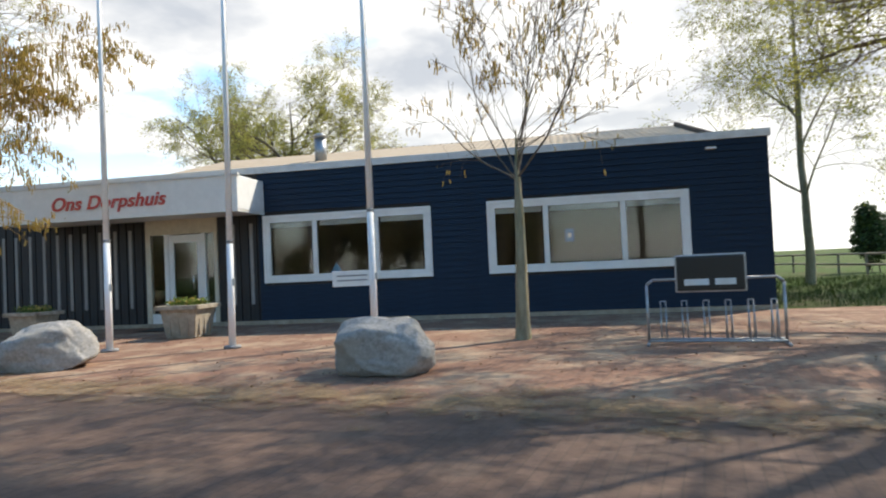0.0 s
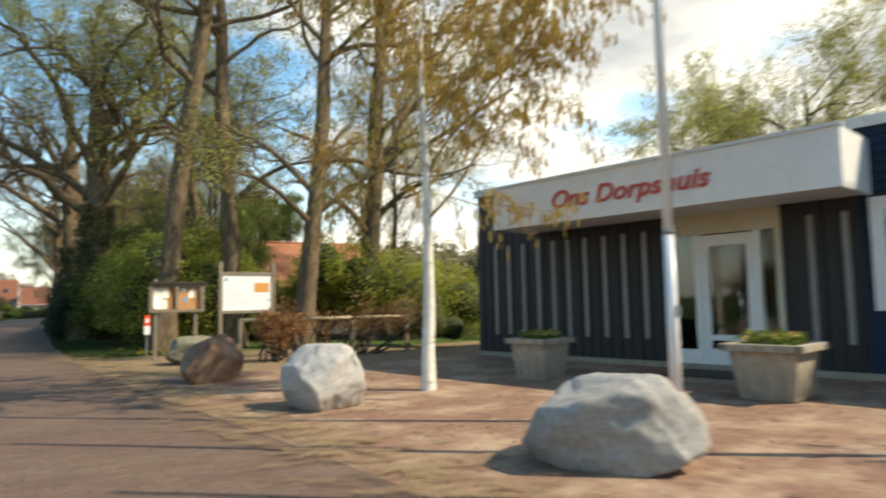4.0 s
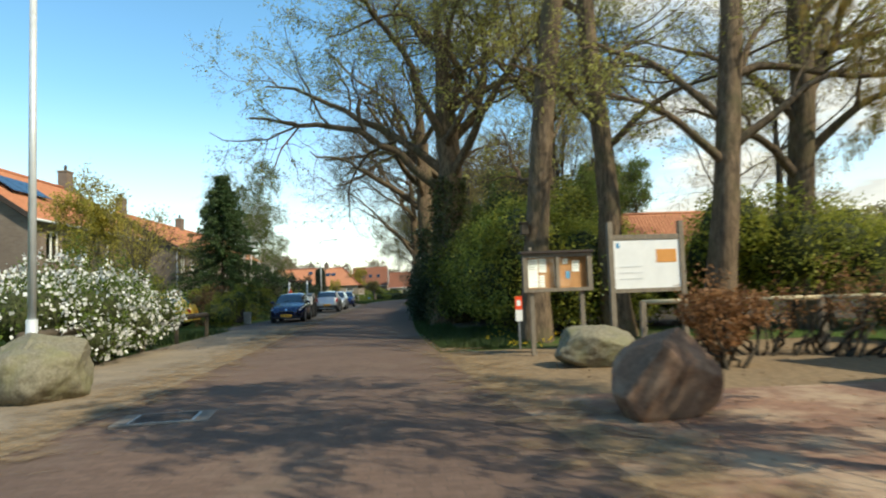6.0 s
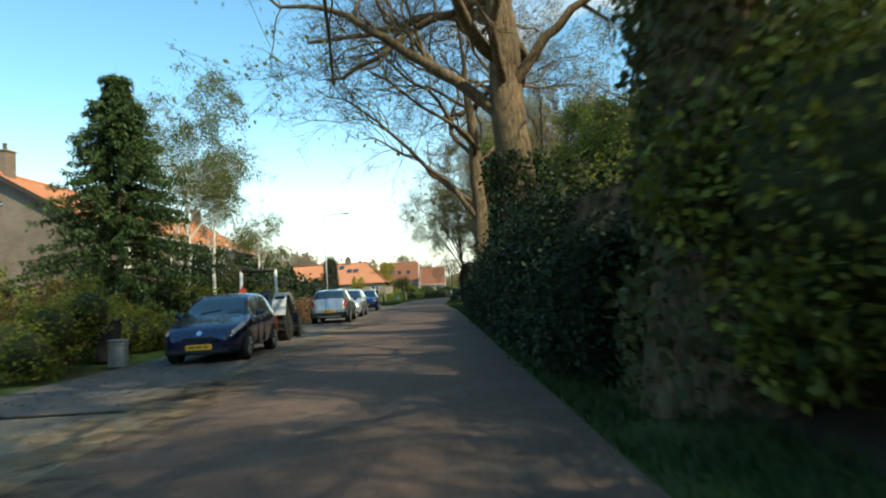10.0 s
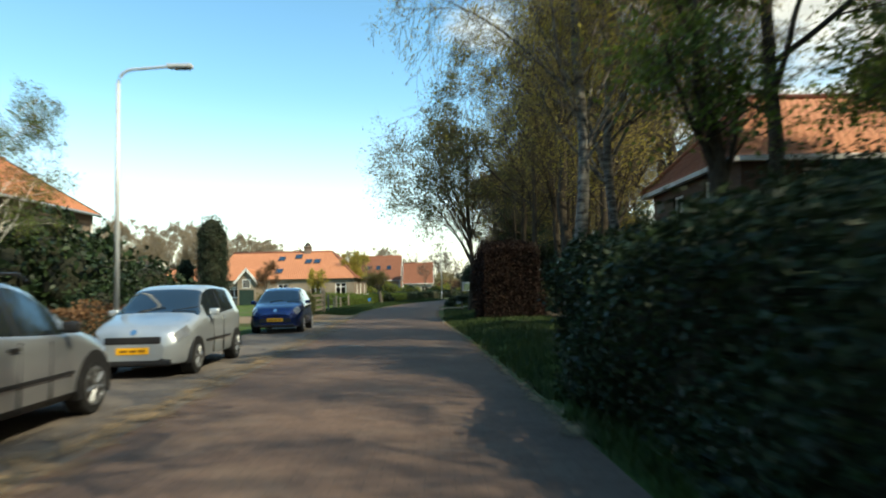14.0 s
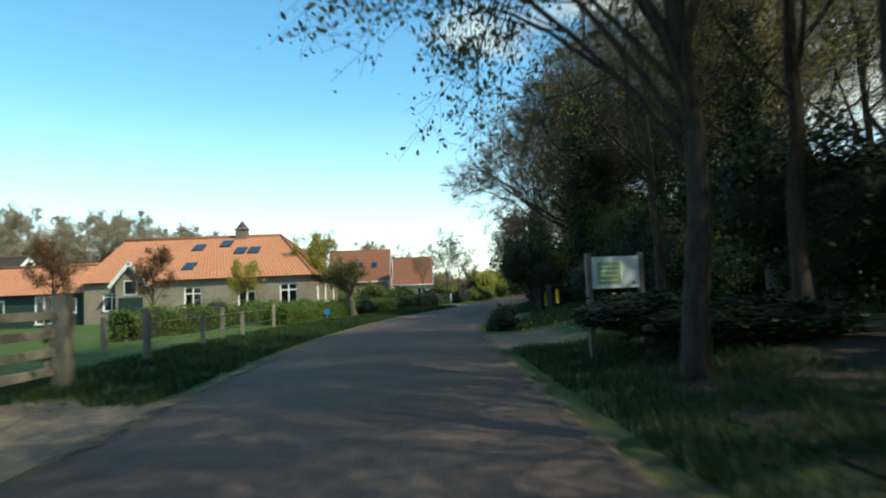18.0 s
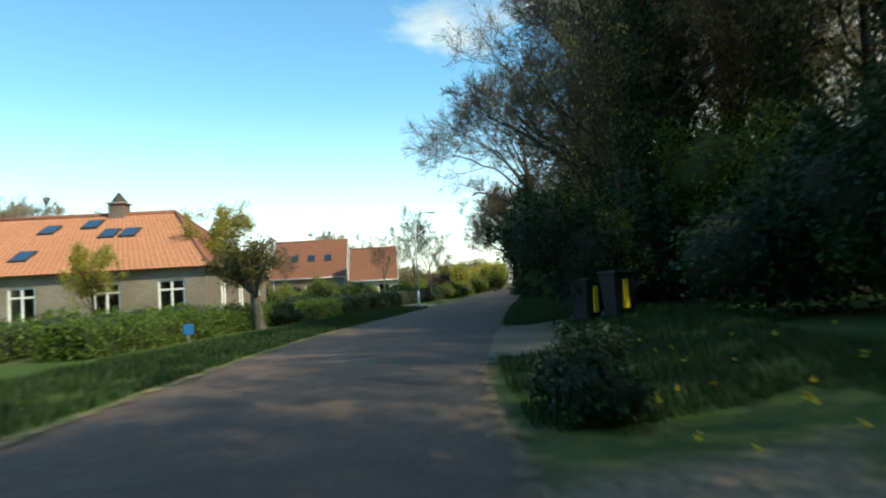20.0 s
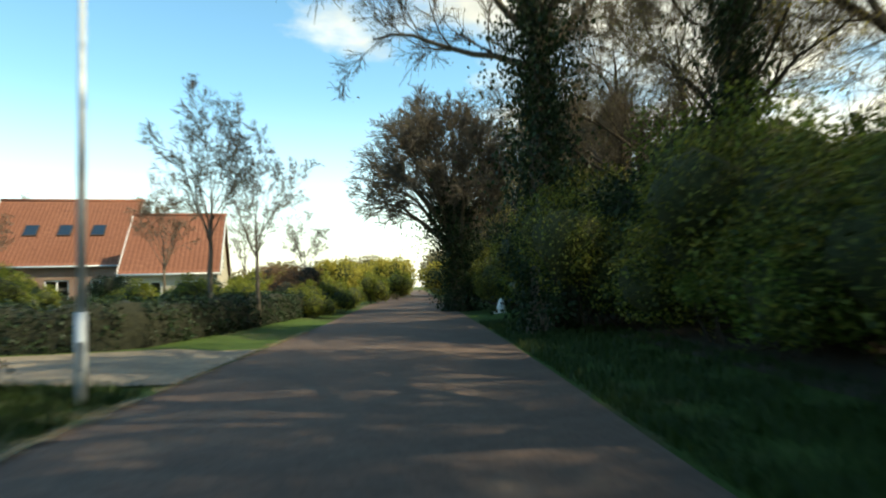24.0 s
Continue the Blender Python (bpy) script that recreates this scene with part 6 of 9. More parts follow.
shade_oak = tree(at_ground(12.4, -5.6), "half-bare oak whose boughs shade the forecourt", 45, 10.5, 0.24, OAK, "oakleaf", 26000, 0.085, "bark", (-1.0, 0.3), limb_from=0.3, taper=0.45, own_limbs=False, boughs=((0.45, (-5.5, 1.0, 8.4)), (0.5, (-4.0, 3.5, 9.6)), (0.4, (-3.5, -3.5, 8.0)), (0.55, (1.5, 4.2, 10.5))))
# A second oak, added for more shade on the forecourt.
again(shade_oak, at_ground(15.2, -4.9, 150, 1.05))
meadow_tree = tree(at_ground(27.5, -3.0), "tall half-bare tree at the meadow's edge", 43, 12, 0.16, WEEP, "sunleaf", 20000, 0.08, "youngbark", limb_from=0.2, taper=0.3, own_limbs=False)
again(meadow_tree, at_ground(31, -9.5, 140, 1.05))
shrub(at_ground(40, -7.5), "small dark pine on the meadow", 44, [(0, 0, 1.6, 1.0, 1.0, 1.0), (0.2, 0, 2.4, 0.8, 0.8, 0.8), (-0.3, 0.3, 3.0, 0.5, 0.5, 0.6)], "needle", 6000, 0.16, 5)
# ---- shrubs and hedges on the sunny side of the wood
bush = [(0, 0, 1.5, 1.6, 1.7, 1.5), (0.9, 1.3, 2.2, 1.4, 1.5, 1.5), (-0.5, 2.4, 1.7, 1.3, 1.6, 1.6), (1.2, -1.0, 1.3, 1.2, 1.2, 1.2), (0.5, 3.5, 2.4, 1.4, 1.5, 1.5), (1.8, 2.6, 3.0, 1.2, 1.4, 1.2)]
shrub(at_ground(6.4, 28.6), "dense yellow-green bush at the road's edge", 51, bush, "goldleaf", 52000, 0.082, 16, 0.16, 0.6)
shrub(at_ground(7.1, 32.6, 25, 1.0), "dense dull green bush at the oak's foot", 52, bush, "midleaf", 36000, 0.11, 14, 0.14, 0.66)
shrub(at_ground(9.6, 29.3, 120, 0.9), "green bush behind the oak trunks", 53, bush, "sunleaf", 24000, 0.1, 10, 0.1, 0.7)
shrub(at_ground(12.4, 30.0, 200, 0.85), "green bush behind the rail fence", 54, bush, "sunleaf", 24000, 0.1, 10, 0.1, 0.7)
shrub(at_ground(16.8, 26.2, 80, 0.8), "fresh green bush beyond the footpath", 55, bush, "sunleaf", 20000, 0.1, 10, 0.1, 0.65)
shrub(at_ground(13.2, 22.4, 10, 0.42), "clipped dark shrub beside the hall", 56, bush, "shrubleaf", 7000, 0.08, 8, 0.1, 0.7)
shrub(at_ground(21, 27, 300, 1.1), "tall green bush behind the hall", 57, bush, "sunleaf", 16000, 0.12, 8, 0.1, 0.65)
hedge_run([(5.1, 37.6), (5.1, 42), (4.95, 48), (4.8, 53.6)], 2.5, 2.25, "tall dark evergreen hedge crowding the road", 61, "laurel", 100000, 0.085, rough=0.16, top_wave=0.3)
hedge_run([(7.9, 36), (8.3, 41.5)], 2.8, 3.5, "high dark evergreen thicket behind the hedge", 62, "laurel", 60000, 0.1, "thicket", 0.2, top_wave=0.4)
hedge_run([(7.6, 41.8), (7.5, 49), (7.2, 54)], 2.8, 3.1, "yellow-green sunlit thicket behind the roadside hedge", 67, "shrubleaf", 45000, 0.1, "thicket", 0.2, top_wave=0.4)
hedge_run([(4.75, 54.4), (4.6, 58.0), (4.5, 61), (4.55, 63.4)], 2.2, 1.8, "clipped dark hedge beside the lane", 63, "laurel", 60000, 0.07, rough=0.07, top_wave=0.05)
hedge_run([(7.4, 56), (7.4, 61), (7.2, 63)], 2.2, 2.6, "dark hedge round a garden", 64, "laurel", 40000, 0.08, rough=0.1)
hedge_run([(4.75, 79.5), (4.75, 82.9)], 2.2, 2.85, "tall clipped dark copper beech hedge on the verge", 65, "copper", 72000, 0.07, rough=0.09, top_wave=0.05, end_share=0.34)
shrub(at_ground(5.8, 91.6, 80, 0.62, 0.19), "low dark bush beside the woodland sign", 66, bush, "laurel", 14000, 0.2, 6)
shrub(at_ground(2.9, 102.2, 0, 0.2), "small dark bush on the verge", 68, bush, "laurel", 4000, 0.3, 4)
# ---- left side gardens
white_bush = [(0, 0, 1.0, 0.9, 1.3, 0.85), (-0.4, 1.6, 1.15, 0.9, 1.2, 0.9), (-0.3, -1.5, 1.0, 0.9, 1.1, 0.8), (0.45, 0.9, 0.75, 0.6, 0.8, 0.55), (-0.9, 0.3, 1.4, 0.9, 1.3, 0.8), (-0.6, 2.8, 1.0, 0.8, 0.9, 0.8), (0.4, 2.5, 0.95, 0.55, 0.9, 0.5), (0.5, -0.6, 0.5, 0.45, 0.7, 0.4)]
shrub(at_ground(-3.4, 25.6, 0, 1.1), "shrub covered in white blossom hanging over a rail", 71, white_bush, "fresh", 17000, 0.06, 12, 0.3, 0.6, "blossom", 4600, 0.075)
tree(at_ground(-6.4, 32.4), "garden tree with yellow young leaves and many stems", 72, 3.0, 0.12, FAN, "yellowleaf", 15000, 0.075, "youngbark", limb_from=0.15, taper=0.4, wob=0.04)
tree(at_ground(-4.5, 30.7), "small dark-twigged garden tree in sparse pale leaf", 73, 2.5, 0.08, FAN, "yellowleaf", 3000, 0.05, "twigbark", limb_from=0.15, taper=0.4, wob=0.05)
conifer(at_ground(-7.7, 49.6), "dark green spruce in a front garden", 74, 8.9, 3.8)
garden_birch = tree(at_ground(-8.6, 56.8), "slender birch with drooping twigs in a garden", 75, 9.5, 0.13, WEEP, "fresh", 15000, 0.08, "birch", limb_from=0.2, taper=0.25, hang=0.4, own_limbs=False)
again(garden_birch, at_ground(-9.2, 61.8, 110, 0.85))
again(garden_birch, at_ground(-7.4, 53.6, 200, 0.68))
for x, y, s, k in ((-5.6, 41.6, 0.42, 1), (-6.2, 45.4, 0.45, 2), (-5.8, 48.2, 0.36, 3), (-6.4, 53.0, 0.5, 4), (-6.0, 57.4, 0.42, 5), (-6.6, 70.5, 0.55, 6), (-10.5, 36.0, 0.5, 7), (-11.0, 47.0, 0.6, 8)):
    if k == 1:
        low = shrub(at_ground(x, y, 0, s), "low garden shrub in spring leaf", 76, bush, "shrubleaf", 9000, 0.16, 8, group="garden shrubs")
    elif k == 6:
        dark = shrub(at_ground(x, y, 20, s), "dark evergreen garden shrub", 77, bush, "laurel", 9000, 0.2, 8, group="garden shrubs")
    else:
        again(low, at_ground(x, y, 50 * k, s))
russet = shrub(at_ground(5.4, 161.5, 0, 0.62), "red-brown bush in young leaf by the lane", 70, bush, "beech", 12000, 0.12, 10, group="garden shrubs")
again(dark, at_ground(-8.5, 73.5, 90, 1.05))
again(dark, at_ground(-3.05, 122.6, 40, 0.24))
again(garden_birch, at_ground(-9.6, 70.4, 60, 0.62))
again(dark, at_ground(-9.2, 67.0, 190, 1.0))
for x, y, a, k in ((8.2, 65.2, 30, 0.5), (8.1, 69.8, 120, 0.4), (8.2, 73.2, 250, 0.45)):
    again(dark, at_ground(x, y, a, k))
shrub(at_ground(-6.9, 44.0), "pale brown shrub with dry flower heads", 78, [(0, 0, 0.9, 1.1, 1.2, 0.9), (0.2, 1.1, 1.2, 0.9, 0.9, 1.0)], "beech", 4500, 0.07, 10, core=0.0)
hedge_run([(-5.4, 61), (-5.3, 65), (-5.3, 69.5)], 0.8, 1.1, "brown clipped front-garden hedge", 79, "beech", 12000, 0.07, rough=0.06)
column(at_ground(-6.3, 77.7), "tall narrow dark cypress in a front garden", 81, 3.95, 0.62)
column(at_ground(-7.6, 78.6), "shorter narrow dark cypress", 82, 2.5, 0.34)
hedge_run([(-5.2, 83.6), (-5.1, 86.2), (-5.6, 88.6), (-7.5, 90.2)], 1.5, 1.25, "clipped dull green hedge at a driveway", 83, "darkleaf", 34000, 0.06, rough=0.07)
hedge_run([(-6.3, 112), (-5.0, 120), (-3.3, 127), (-2.1, 130.8)], 1.2, 0.82, "loose fresh green hedge along a front garden", 84, "fresh", 30000, 0.08, rough=0.13, core="lightcore", top_wave=0.16)
hedge_run([(-2.0, 131.0), (-1.7, 132), (-0.3, 137.2)], 1.2, 0.78, "low dark green hedge along a front garden", 90, "laurel", 12000, 0.08, rough=0.07)
hedge_run([(-9.5, 104), (-8.3, 111), (-8.0, 116), (-6.9, 123)], 0.9, 0.95, "loose green hedge beyond the meadow", 85, "fresh", 15000, 0.09, rough=0.14, top_wave=0.3)
hedge_run([(-6.5, 145.4), (-1.5, 144.8), (1.6, 144.6), (3.4, 150), (5.2, 157), (7.0, 163)], 1.3, 1.05, "low dark hedge past the driveway", 86, "laurel", 18000, 0.09, rough=0.09)
hedge_run([(-0.4, 137.4), (1.6, 137.9)], 0.9, 0.9, "end of a clipped hedge by a driveway", 87, "laurel", 5000, 0.08, rough=0.08)
tree(at_ground(-3.7, 121.0, 0, 1.25, 0.95), "small pollard tree with a thick trunk and olive spring leaf", 88, 2.1, 0.17, FAN, "olive", 7000, 0.1, "twigbark", (-0.3, 0.2), limb_from=0.5, taper=0.8, own_limbs=False, twig_mat="twigbark")
garden_tree = tree(at_ground(-7.2, 130.5), "garden tree with olive young leaves before the farmhouse", 91, 4.6, 0.14, UPRIGHT, "yellowleaf", 9000, 0.12, "greybark", limb_from=0.25, taper=0.35, own_limbs=False)
again(garden_tree, at_ground(-10.8, 123.6, 80, 0.62))
orange_tree = tree(at_ground(-21.5, 121.5), "small garden tree with orange-brown leaves", 92, 3.9, 0.11, UPRIGHT, "beech", 6000, 0.11, "greybark", limb_from=0.25, taper=0.35, own_limbs=False)
again(orange_tree, at_ground(-15.5, 121.0, 130, 0.85))
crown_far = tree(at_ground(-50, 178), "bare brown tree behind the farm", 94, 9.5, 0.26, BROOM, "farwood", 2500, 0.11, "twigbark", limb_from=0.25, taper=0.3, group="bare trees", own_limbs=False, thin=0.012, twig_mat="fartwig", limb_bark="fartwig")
bare = tree(at_ground(3.0, 150.0), "tall bare tree with upright branches behind hedges", 93, 5.4, 0.11, UPRIGHT, "olive", 40, 0.05, "twigbark", limb_from=0.14, taper=0.2, wob=0.02, group="bare trees", own_limbs=False, thin=0.0065, twig_mat="twigbark")
for x, y, s, a in ((4.4, 151.5, 0.86, 80), (0.4, 158, 0.8, 200), (-10.5, 168.5, 0.85, 40), (-3, 186, 1.15, 300), (2, 190, 1.1, 20), (6.5, 165, 0.7, 110), (-17, 172, 0.9, 70)):
    again(bare, at_ground(x, y, a, s))
for x, y, s, k in ((6.6, 158, 0.5, 1), (8.2, 164, 0.6, 2), (9.6, 171, 0.7, 3), (4.4, 160.5, 0.55, 4), (12.2, 181, 0.75, 5), (15.5, 194, 0.9, 6), (-2.2, 160, 0.55, 7), (-6.5, 162, 0.5, 8), (-10, 163, 0.55, 9), (-15.5, 160, 0.7, 10)):
    again(low, at_ground(x, y, 40 * k, s * 0.75))

screen = tree(at_ground(5.9, 63.6), "broad leafy tree that screens a garden and shades the lane", 95, 7.5, 0.18, WOODY, "fresh", 15000, 0.1, "greybark", (-0.3, 0.2), limb_from=0.22, taper=0.3, own_limbs=False)
again(screen, at_ground(7.9, 61.2, 130, 0.9))
# Copies set back from the lane, added to cast shade on the road.
for x, y, k, a in ((13.0, 44.5, 0.8, 20), (14.0, 49.5, 0.9, 90), (15.5, 54.0, 1.1, 160), (17.5, 58.5, 1.2, 250), (22.5, 64.5, 1.3, 30), (22.5, 72.5, 1.2, 200)):
    again(screen, at_ground(x, y, a, k))
# ---- the shaded wood on the right
birch_r = tree(at_ground(4.9, 68.4), "old birch with black-scarred white bark", 101, 12.5, 0.16, WEEP, "yellowleaf", 16000, 0.055, "oldbirch", (0.3, 0.2), limb_from=0.25, taper=0.3, hang=0.3)
wood_a = tree(at_ground(5.95, 74.7), "many-limbed woodland tree with thin leaf", 102, 11, 0.2, WOODY, "woodleaf", 6500, 0.09, "greybark", limb_from=0.16, taper=0.3, group="woodland trees", own_limbs=False)
tree(at_ground(3.75, 90.0), "woodland tree whose leafy boughs reach over the lane", 103, 11.5, 0.15, WOODY, "overleaf", 26000, 0.12, "greybark", (0.3, 0.3), limb_from=0.2, taper=0.3, group="woodland trees", own_limbs=False, boughs=((0.22, (-3.6, 4.5, 6.8)), (0.25, (-3.2, 1.8, 7.2)), (0.28, (-2.6, -1.0, 7.8)), (0.3, (-3.4, 6.0, 8.6)), (0.25, (-1.8, -3.0, 7.4)), (0.22, (-2.4, 3.2, 5.8)), (0.35, (-3.2, 0.5, 9.4)), (0.3, (-2.2, 3.0, 9.8))))
wood_c = tree(at_ground(8.0, 83.0), "slim woodland tree in dull spring leaf", 104, 12.5, 0.15, WOODY, "woodleaf", 5000, 0.09, "greybark", limb_from=0.2, taper=0.25, group="woodland trees", own_limbs=False)
wood_d = tree(at_ground(10.8, 121.6), "dark woodland tree wrapped in ivy to its crown", 105, 12, 0.22, WOODY, "olive", 5000, 0.09, "greybark", (-0.5, 0), limb_from=0.3, taper=0.35, ivy=9000, ivy_to=0.8, ivy_fat=0.55, group="woodland trees", own_limbs=False)
round_tips = [(0.3 + 0.3 * k / 44, (-0.9 + 3.3 * math.cos(2.4 * k) * math.sqrt(1 - (k / 44) ** 2), 3.3 * math.sin(2.4 * k) * math.sqrt(1 - (k / 44) ** 2), 5.6 + 4.6 * k / 44)) for k in range(44)]
wood_e = tree(at_ground(14.0, 160.5), "ivy-clad oak with a round bare crown over the lane", 106, 8.6, 0.36, DOME, "olive", 3500, 0.08, "twigbark", (-1.0, 0), limb_from=0.4, taper=0.45, ivy=17000, ivy_to=0.74, ivy_fat=0.85, group="woodland trees", own_limbs=False, thin=0.013, twig_mat="twigbark", boughs=round_tips)
broad = tree(at_ground(9.2, 117.5), "broad half-bare oak at the wood's edge", 109, 10.5, 0.26, BROOM, "olive", 5000, 0.08, "greybark", (-0.5, 0), limb_from=0.28, taper=0.4, group="woodland trees", own_limbs=False, thin=0.006)
tree(at_ground(11.8, 144.4), "ivy-clad oak with bare boughs spread over the lane", 111, 13.0, 0.36, BROOM, "olive", 4500, 0.08, "twigbark", (0.2, 0), limb_from=0.45, taper=0.45, ivy=15000, ivy_to=0.7, ivy_fat=0.6, group="woodland trees", own_limbs=False, thin=0.008, boughs=((0.62, (-6.5, -2.0, 12.5)), (0.66, (-5.5, 1.0, 14.0)), (0.6, (-6.8, -0.5, 10.6)), (0.7, (-3.0, -4.5, 14.5)), (0.6, (4.0, -3.0, 12.0))))
boughy = tree(at_ground(13.0, 130.4), "old oak with heavy dark boughs and dense brown twigs", 114, 12.5, 0.42, OAK, "olive", 9000, 0.08, "greybark", (-0.6, -0.3), limb_from=0.3, taper=0.5, ivy=6000, ivy_to=0.45, ivy_fat=0.3, group="woodland trees", own_limbs=False, thin=0.008, twig_mat="twigbark", boughs=((0.34, (-5.6, -3.0, 8.2)), (0.4, (-4.6, -4.4, 10.5)), (0.45, (-6.0, -1.0, 11.5)), (0.42, (3.5, -4.0, 9.5)), (0.5, (-2.0, -5.0, 12.5))))
again(boughy, at_ground(15.0, 121.0, 40, 1.05))
again(wood_d, at_ground(8.5, 113.9, 100, 1.0))
again(wood_d, at_ground(10.2, 115.6, 220, 1.1))
again(wood_d, at_ground(11.8, 112.6, 310, 1.05))
under = shrub(at_ground(9.6, 104.6), "dark evergreen undergrowth at the wood's edge", 107, bush, "ivyleaf", 24000, 0.12, 10, 0.1, 0.76, group="undergrowth")
under_c = shrub(at_ground(12.4, 126.5, 60, 0.7), "fresh green undergrowth at the lane's edge", 110, bush, "fresh", 26000, 0.09, 12, 0.1, 0.72, group="undergrowth")
under_b = shrub(at_ground(11.0, 119.5, 60, 0.8), "dull green undergrowth at the wood's edge", 108, bush, "midleaf", 22000, 0.1, 12, 0.1, 0.72, group="undergrowth")
rng1 = random.Random(5)


def wood(y0, y1, gap, x0, x1, kinds, lo=0.85, hi=1.15):
    y = y0
    while y < y1:
        for row in range(x0, x1):
            x = float(right_x(y)) + 2.6 + row * 3.0 + rng1.uniform(-0.8, 0.8)
            yy = y + rng1.uniform(-gap / 2, gap / 2)
            if any(abs(yy - c) < 3.6 and x < 14 for c in (98.7, 110.0)) or (62 < yy < 78 and x < 18.5) or (86 < yy < 94 and x < 6) or (78 < yy < 84 and x < 6.4):
                continue
            again(rng1.choice(kinds), at_ground(x, yy, rng1.uniform(0, 360), rng1.uniform(lo, hi)))
        y += gap


# Extra trees along the sun's line, added to shade the road and verge.
for x, y, k, a in ((10.8, 57.0, 0.9, 20), (11.6, 61.5, 1.2, 130), (10.6, 65.4, 1.3, 240), (13.0, 68.2, 1.3, 320)):
    again(screen, at_ground(x, y, a, k))
for x, y, k, a in ((8.6, 79.0, 1.1, 40), (8.4, 66.6, 1.15, 260), (7.4, 83.4, 1.05, 170)):
    again(wood_c if a > 100 else wood_a, at_ground(x, y, a, k))
for x, y, k, a in ((12.5, 50.8, 1.2, 130), (13.6, 54.6, 1.25, 220), (14.6, 58.6, 1.25, 310)):
    again(wood_c, at_ground(x, y, a, k))
again(birch_r, at_ground(6.3, 69.8, 140, 0.85))
wood(77, 96, 5.4, 1, 3, (wood_a, wood_c, wood_c))
wood(91, 108, 5.4, 1, 3, (wood_a, wood_c, wood_c))
for y, k in ((101.5, 0.95), (104.8, 1.1), (107.6, 1.0)):
    again(wood_d, at_ground(10.2 + (y * 7) % 2, y, y * 31, k))
wood(115, 138, 5.5, 1, 2, (broad, wood_c), 0.8, 1.0)
wood(113, 130, 6.0, 3, 5, (wood_a, wood_c))
wood(147, 158, 6.0, 2, 3, (wood_a, broad))
wood(166, 240, 9.0, 1, 4, (wood_a, wood_e, wood_d))
again(wood_d, at_ground(14.8, 140.6, 60, 0.85))
again(wood_d, at_ground(17.4, 143.5, 170, 0.95))
again(boughy, at_ground(18.5, 139.0, 200, 0.95))
for k, y in enumerate(np.arange(114.0, 172.0, 2.2)):
    again((under, under_b, under_c, under_b)[k % 4], at_ground(float(right_x(y)) + (3.7 if y < 126 else 4.4 if 143 < y < 150 else 3.0) + rng1.uniform(-0.3, 0.6), float(y), rng1.uniform(0, 360), rng1.uniform(0.66, 0.82)))
    if 116 < y < 152:
        again((under_b, under_c, under)[k % 3], at_ground(float(right_x(y)) + 8.0 + rng1.uniform(-0.4, 0.6), float(y), rng1.uniform(0, 360), rng1.uniform(1.05, 1.25)))
    if k % 2:
        again(under, at_ground(float(right_x(y)) + 8.6 + rng1.uniform(-0.5, 0.5), float(y), rng1.uniform(0, 360), rng1.uniform(1.0, 1.2)))
for k, (x, y) in enumerate(((10.5, 101.9), (14.6, 92.2), (16.0, 89.4), (8.4, 107.6), (9.8, 106.2), (11.5, 113.6), (14.5, 104), (16.4, 99), (18.5, 109), (17, 79))):
    again(under if k % 2 else under_b, at_ground(x, y, 77 * k, rng1.uniform(0.55, 0.95)))

# Low undergrowth added to darken the open wood floor.
for x, y, k, a in ((9.8, 84.6, 0.42, 20), (12.2, 87.6, 0.45, 90), (13.6, 84.2, 0.5, 160), (8.6, 79.0, 0.4, 230), (11.4, 80.8, 0.45, 300), (10.4, 90.6, 0.4, 50), (7.4, 85.8, 0.34, 110), (6.9, 88.0, 0.3, 60), (8.6, 87.4, 0.38, 200), (10.2, 86.0, 0.42, 310), (8.0, 90.0, 0.36, 140), (12.0, 90.2, 0.5, 260), (15.5, 86.8, 0.6, 10), (17.5, 83.4, 0.7, 200)):
    again(under, at_ground(x, y, a, k))
# Dark undergrowth added far back to close bright gaps between trunks.
for x, y, k, a in ((12.6, 96.4, 1.1, 90), (14.8, 94.0, 1.25, 20), (19.0, 88.5, 1.3, 40), (22.0, 92.5, 1.5, 130), (20.0, 97.0, 1.4, 220), (24.0, 86.0, 1.6, 300), (17.6, 99.5, 1.2, 10), (21.0, 83.0, 1.3, 80), (19.5, 103.5, 1.5, 170)):
    again(under, at_ground(x, y, a, k))
# Far row added behind the wood to keep the lane in shade.
for x, y, k, a in ((23, 79, 1.1, 150), (18.5, 107, 1.3, 100), (20, 114, 1.3, 170), (22, 121, 1.25, 230), (24, 128, 1.2, 280), (24, 46, 1.3, 70), (25, 54, 1.3, 140)):
    again(wood_a if a % 20 else wood_c, at_ground(x, y, a, k))
for x, y, k, a in ((-62, 168, 1.0, 0), (-55, 170, 1.15, 50), (-48, 166, 0.95, 100), (-43, 172, 1.1, 150), (-37, 170, 0.9, 200), (-70, 170, 1.1, 250), (-31, 176, 0.95, 300), (-25, 182, 0.8, 20), (-18, 192, 0.8, 75), (-78, 160, 1.0, 130), (-9, 200, 0.9, 190), (-59, 178, 1.3, 15), (-52, 181, 1.25, 85), (-66, 176, 1.2, 160), (-45, 184, 1.3, 230), (-74, 172, 1.25, 290), (-39, 186, 1.1, 45), (-84, 166, 1.2, 100), (-33, 190, 1.0, 170), (-57, 160, 0.8, 240), (-47, 158, 0.75, 320), (-90, 150, 1.1, 10), (-82, 145, 1.0, 75)):
    again(crown_far, at_ground(x, y, a, k))
for x, y, k, a in ((-3.0, 147.5, 0.45, 0), (-7.0, 150.0, 0.5, 60), (-10.5, 148.0, 0.5, 120), (-5.0, 156, 0.6, 200), (1.2, 152.5, 0.4, 260), (3.6, 160.0, 0.5, 20), (6.6, 168, 0.5, 90), (-13.5, 156, 0.6, 150), (-8.5, 163.5, 0.5, 310)):
    again(low, at_ground(x, y, a, k))
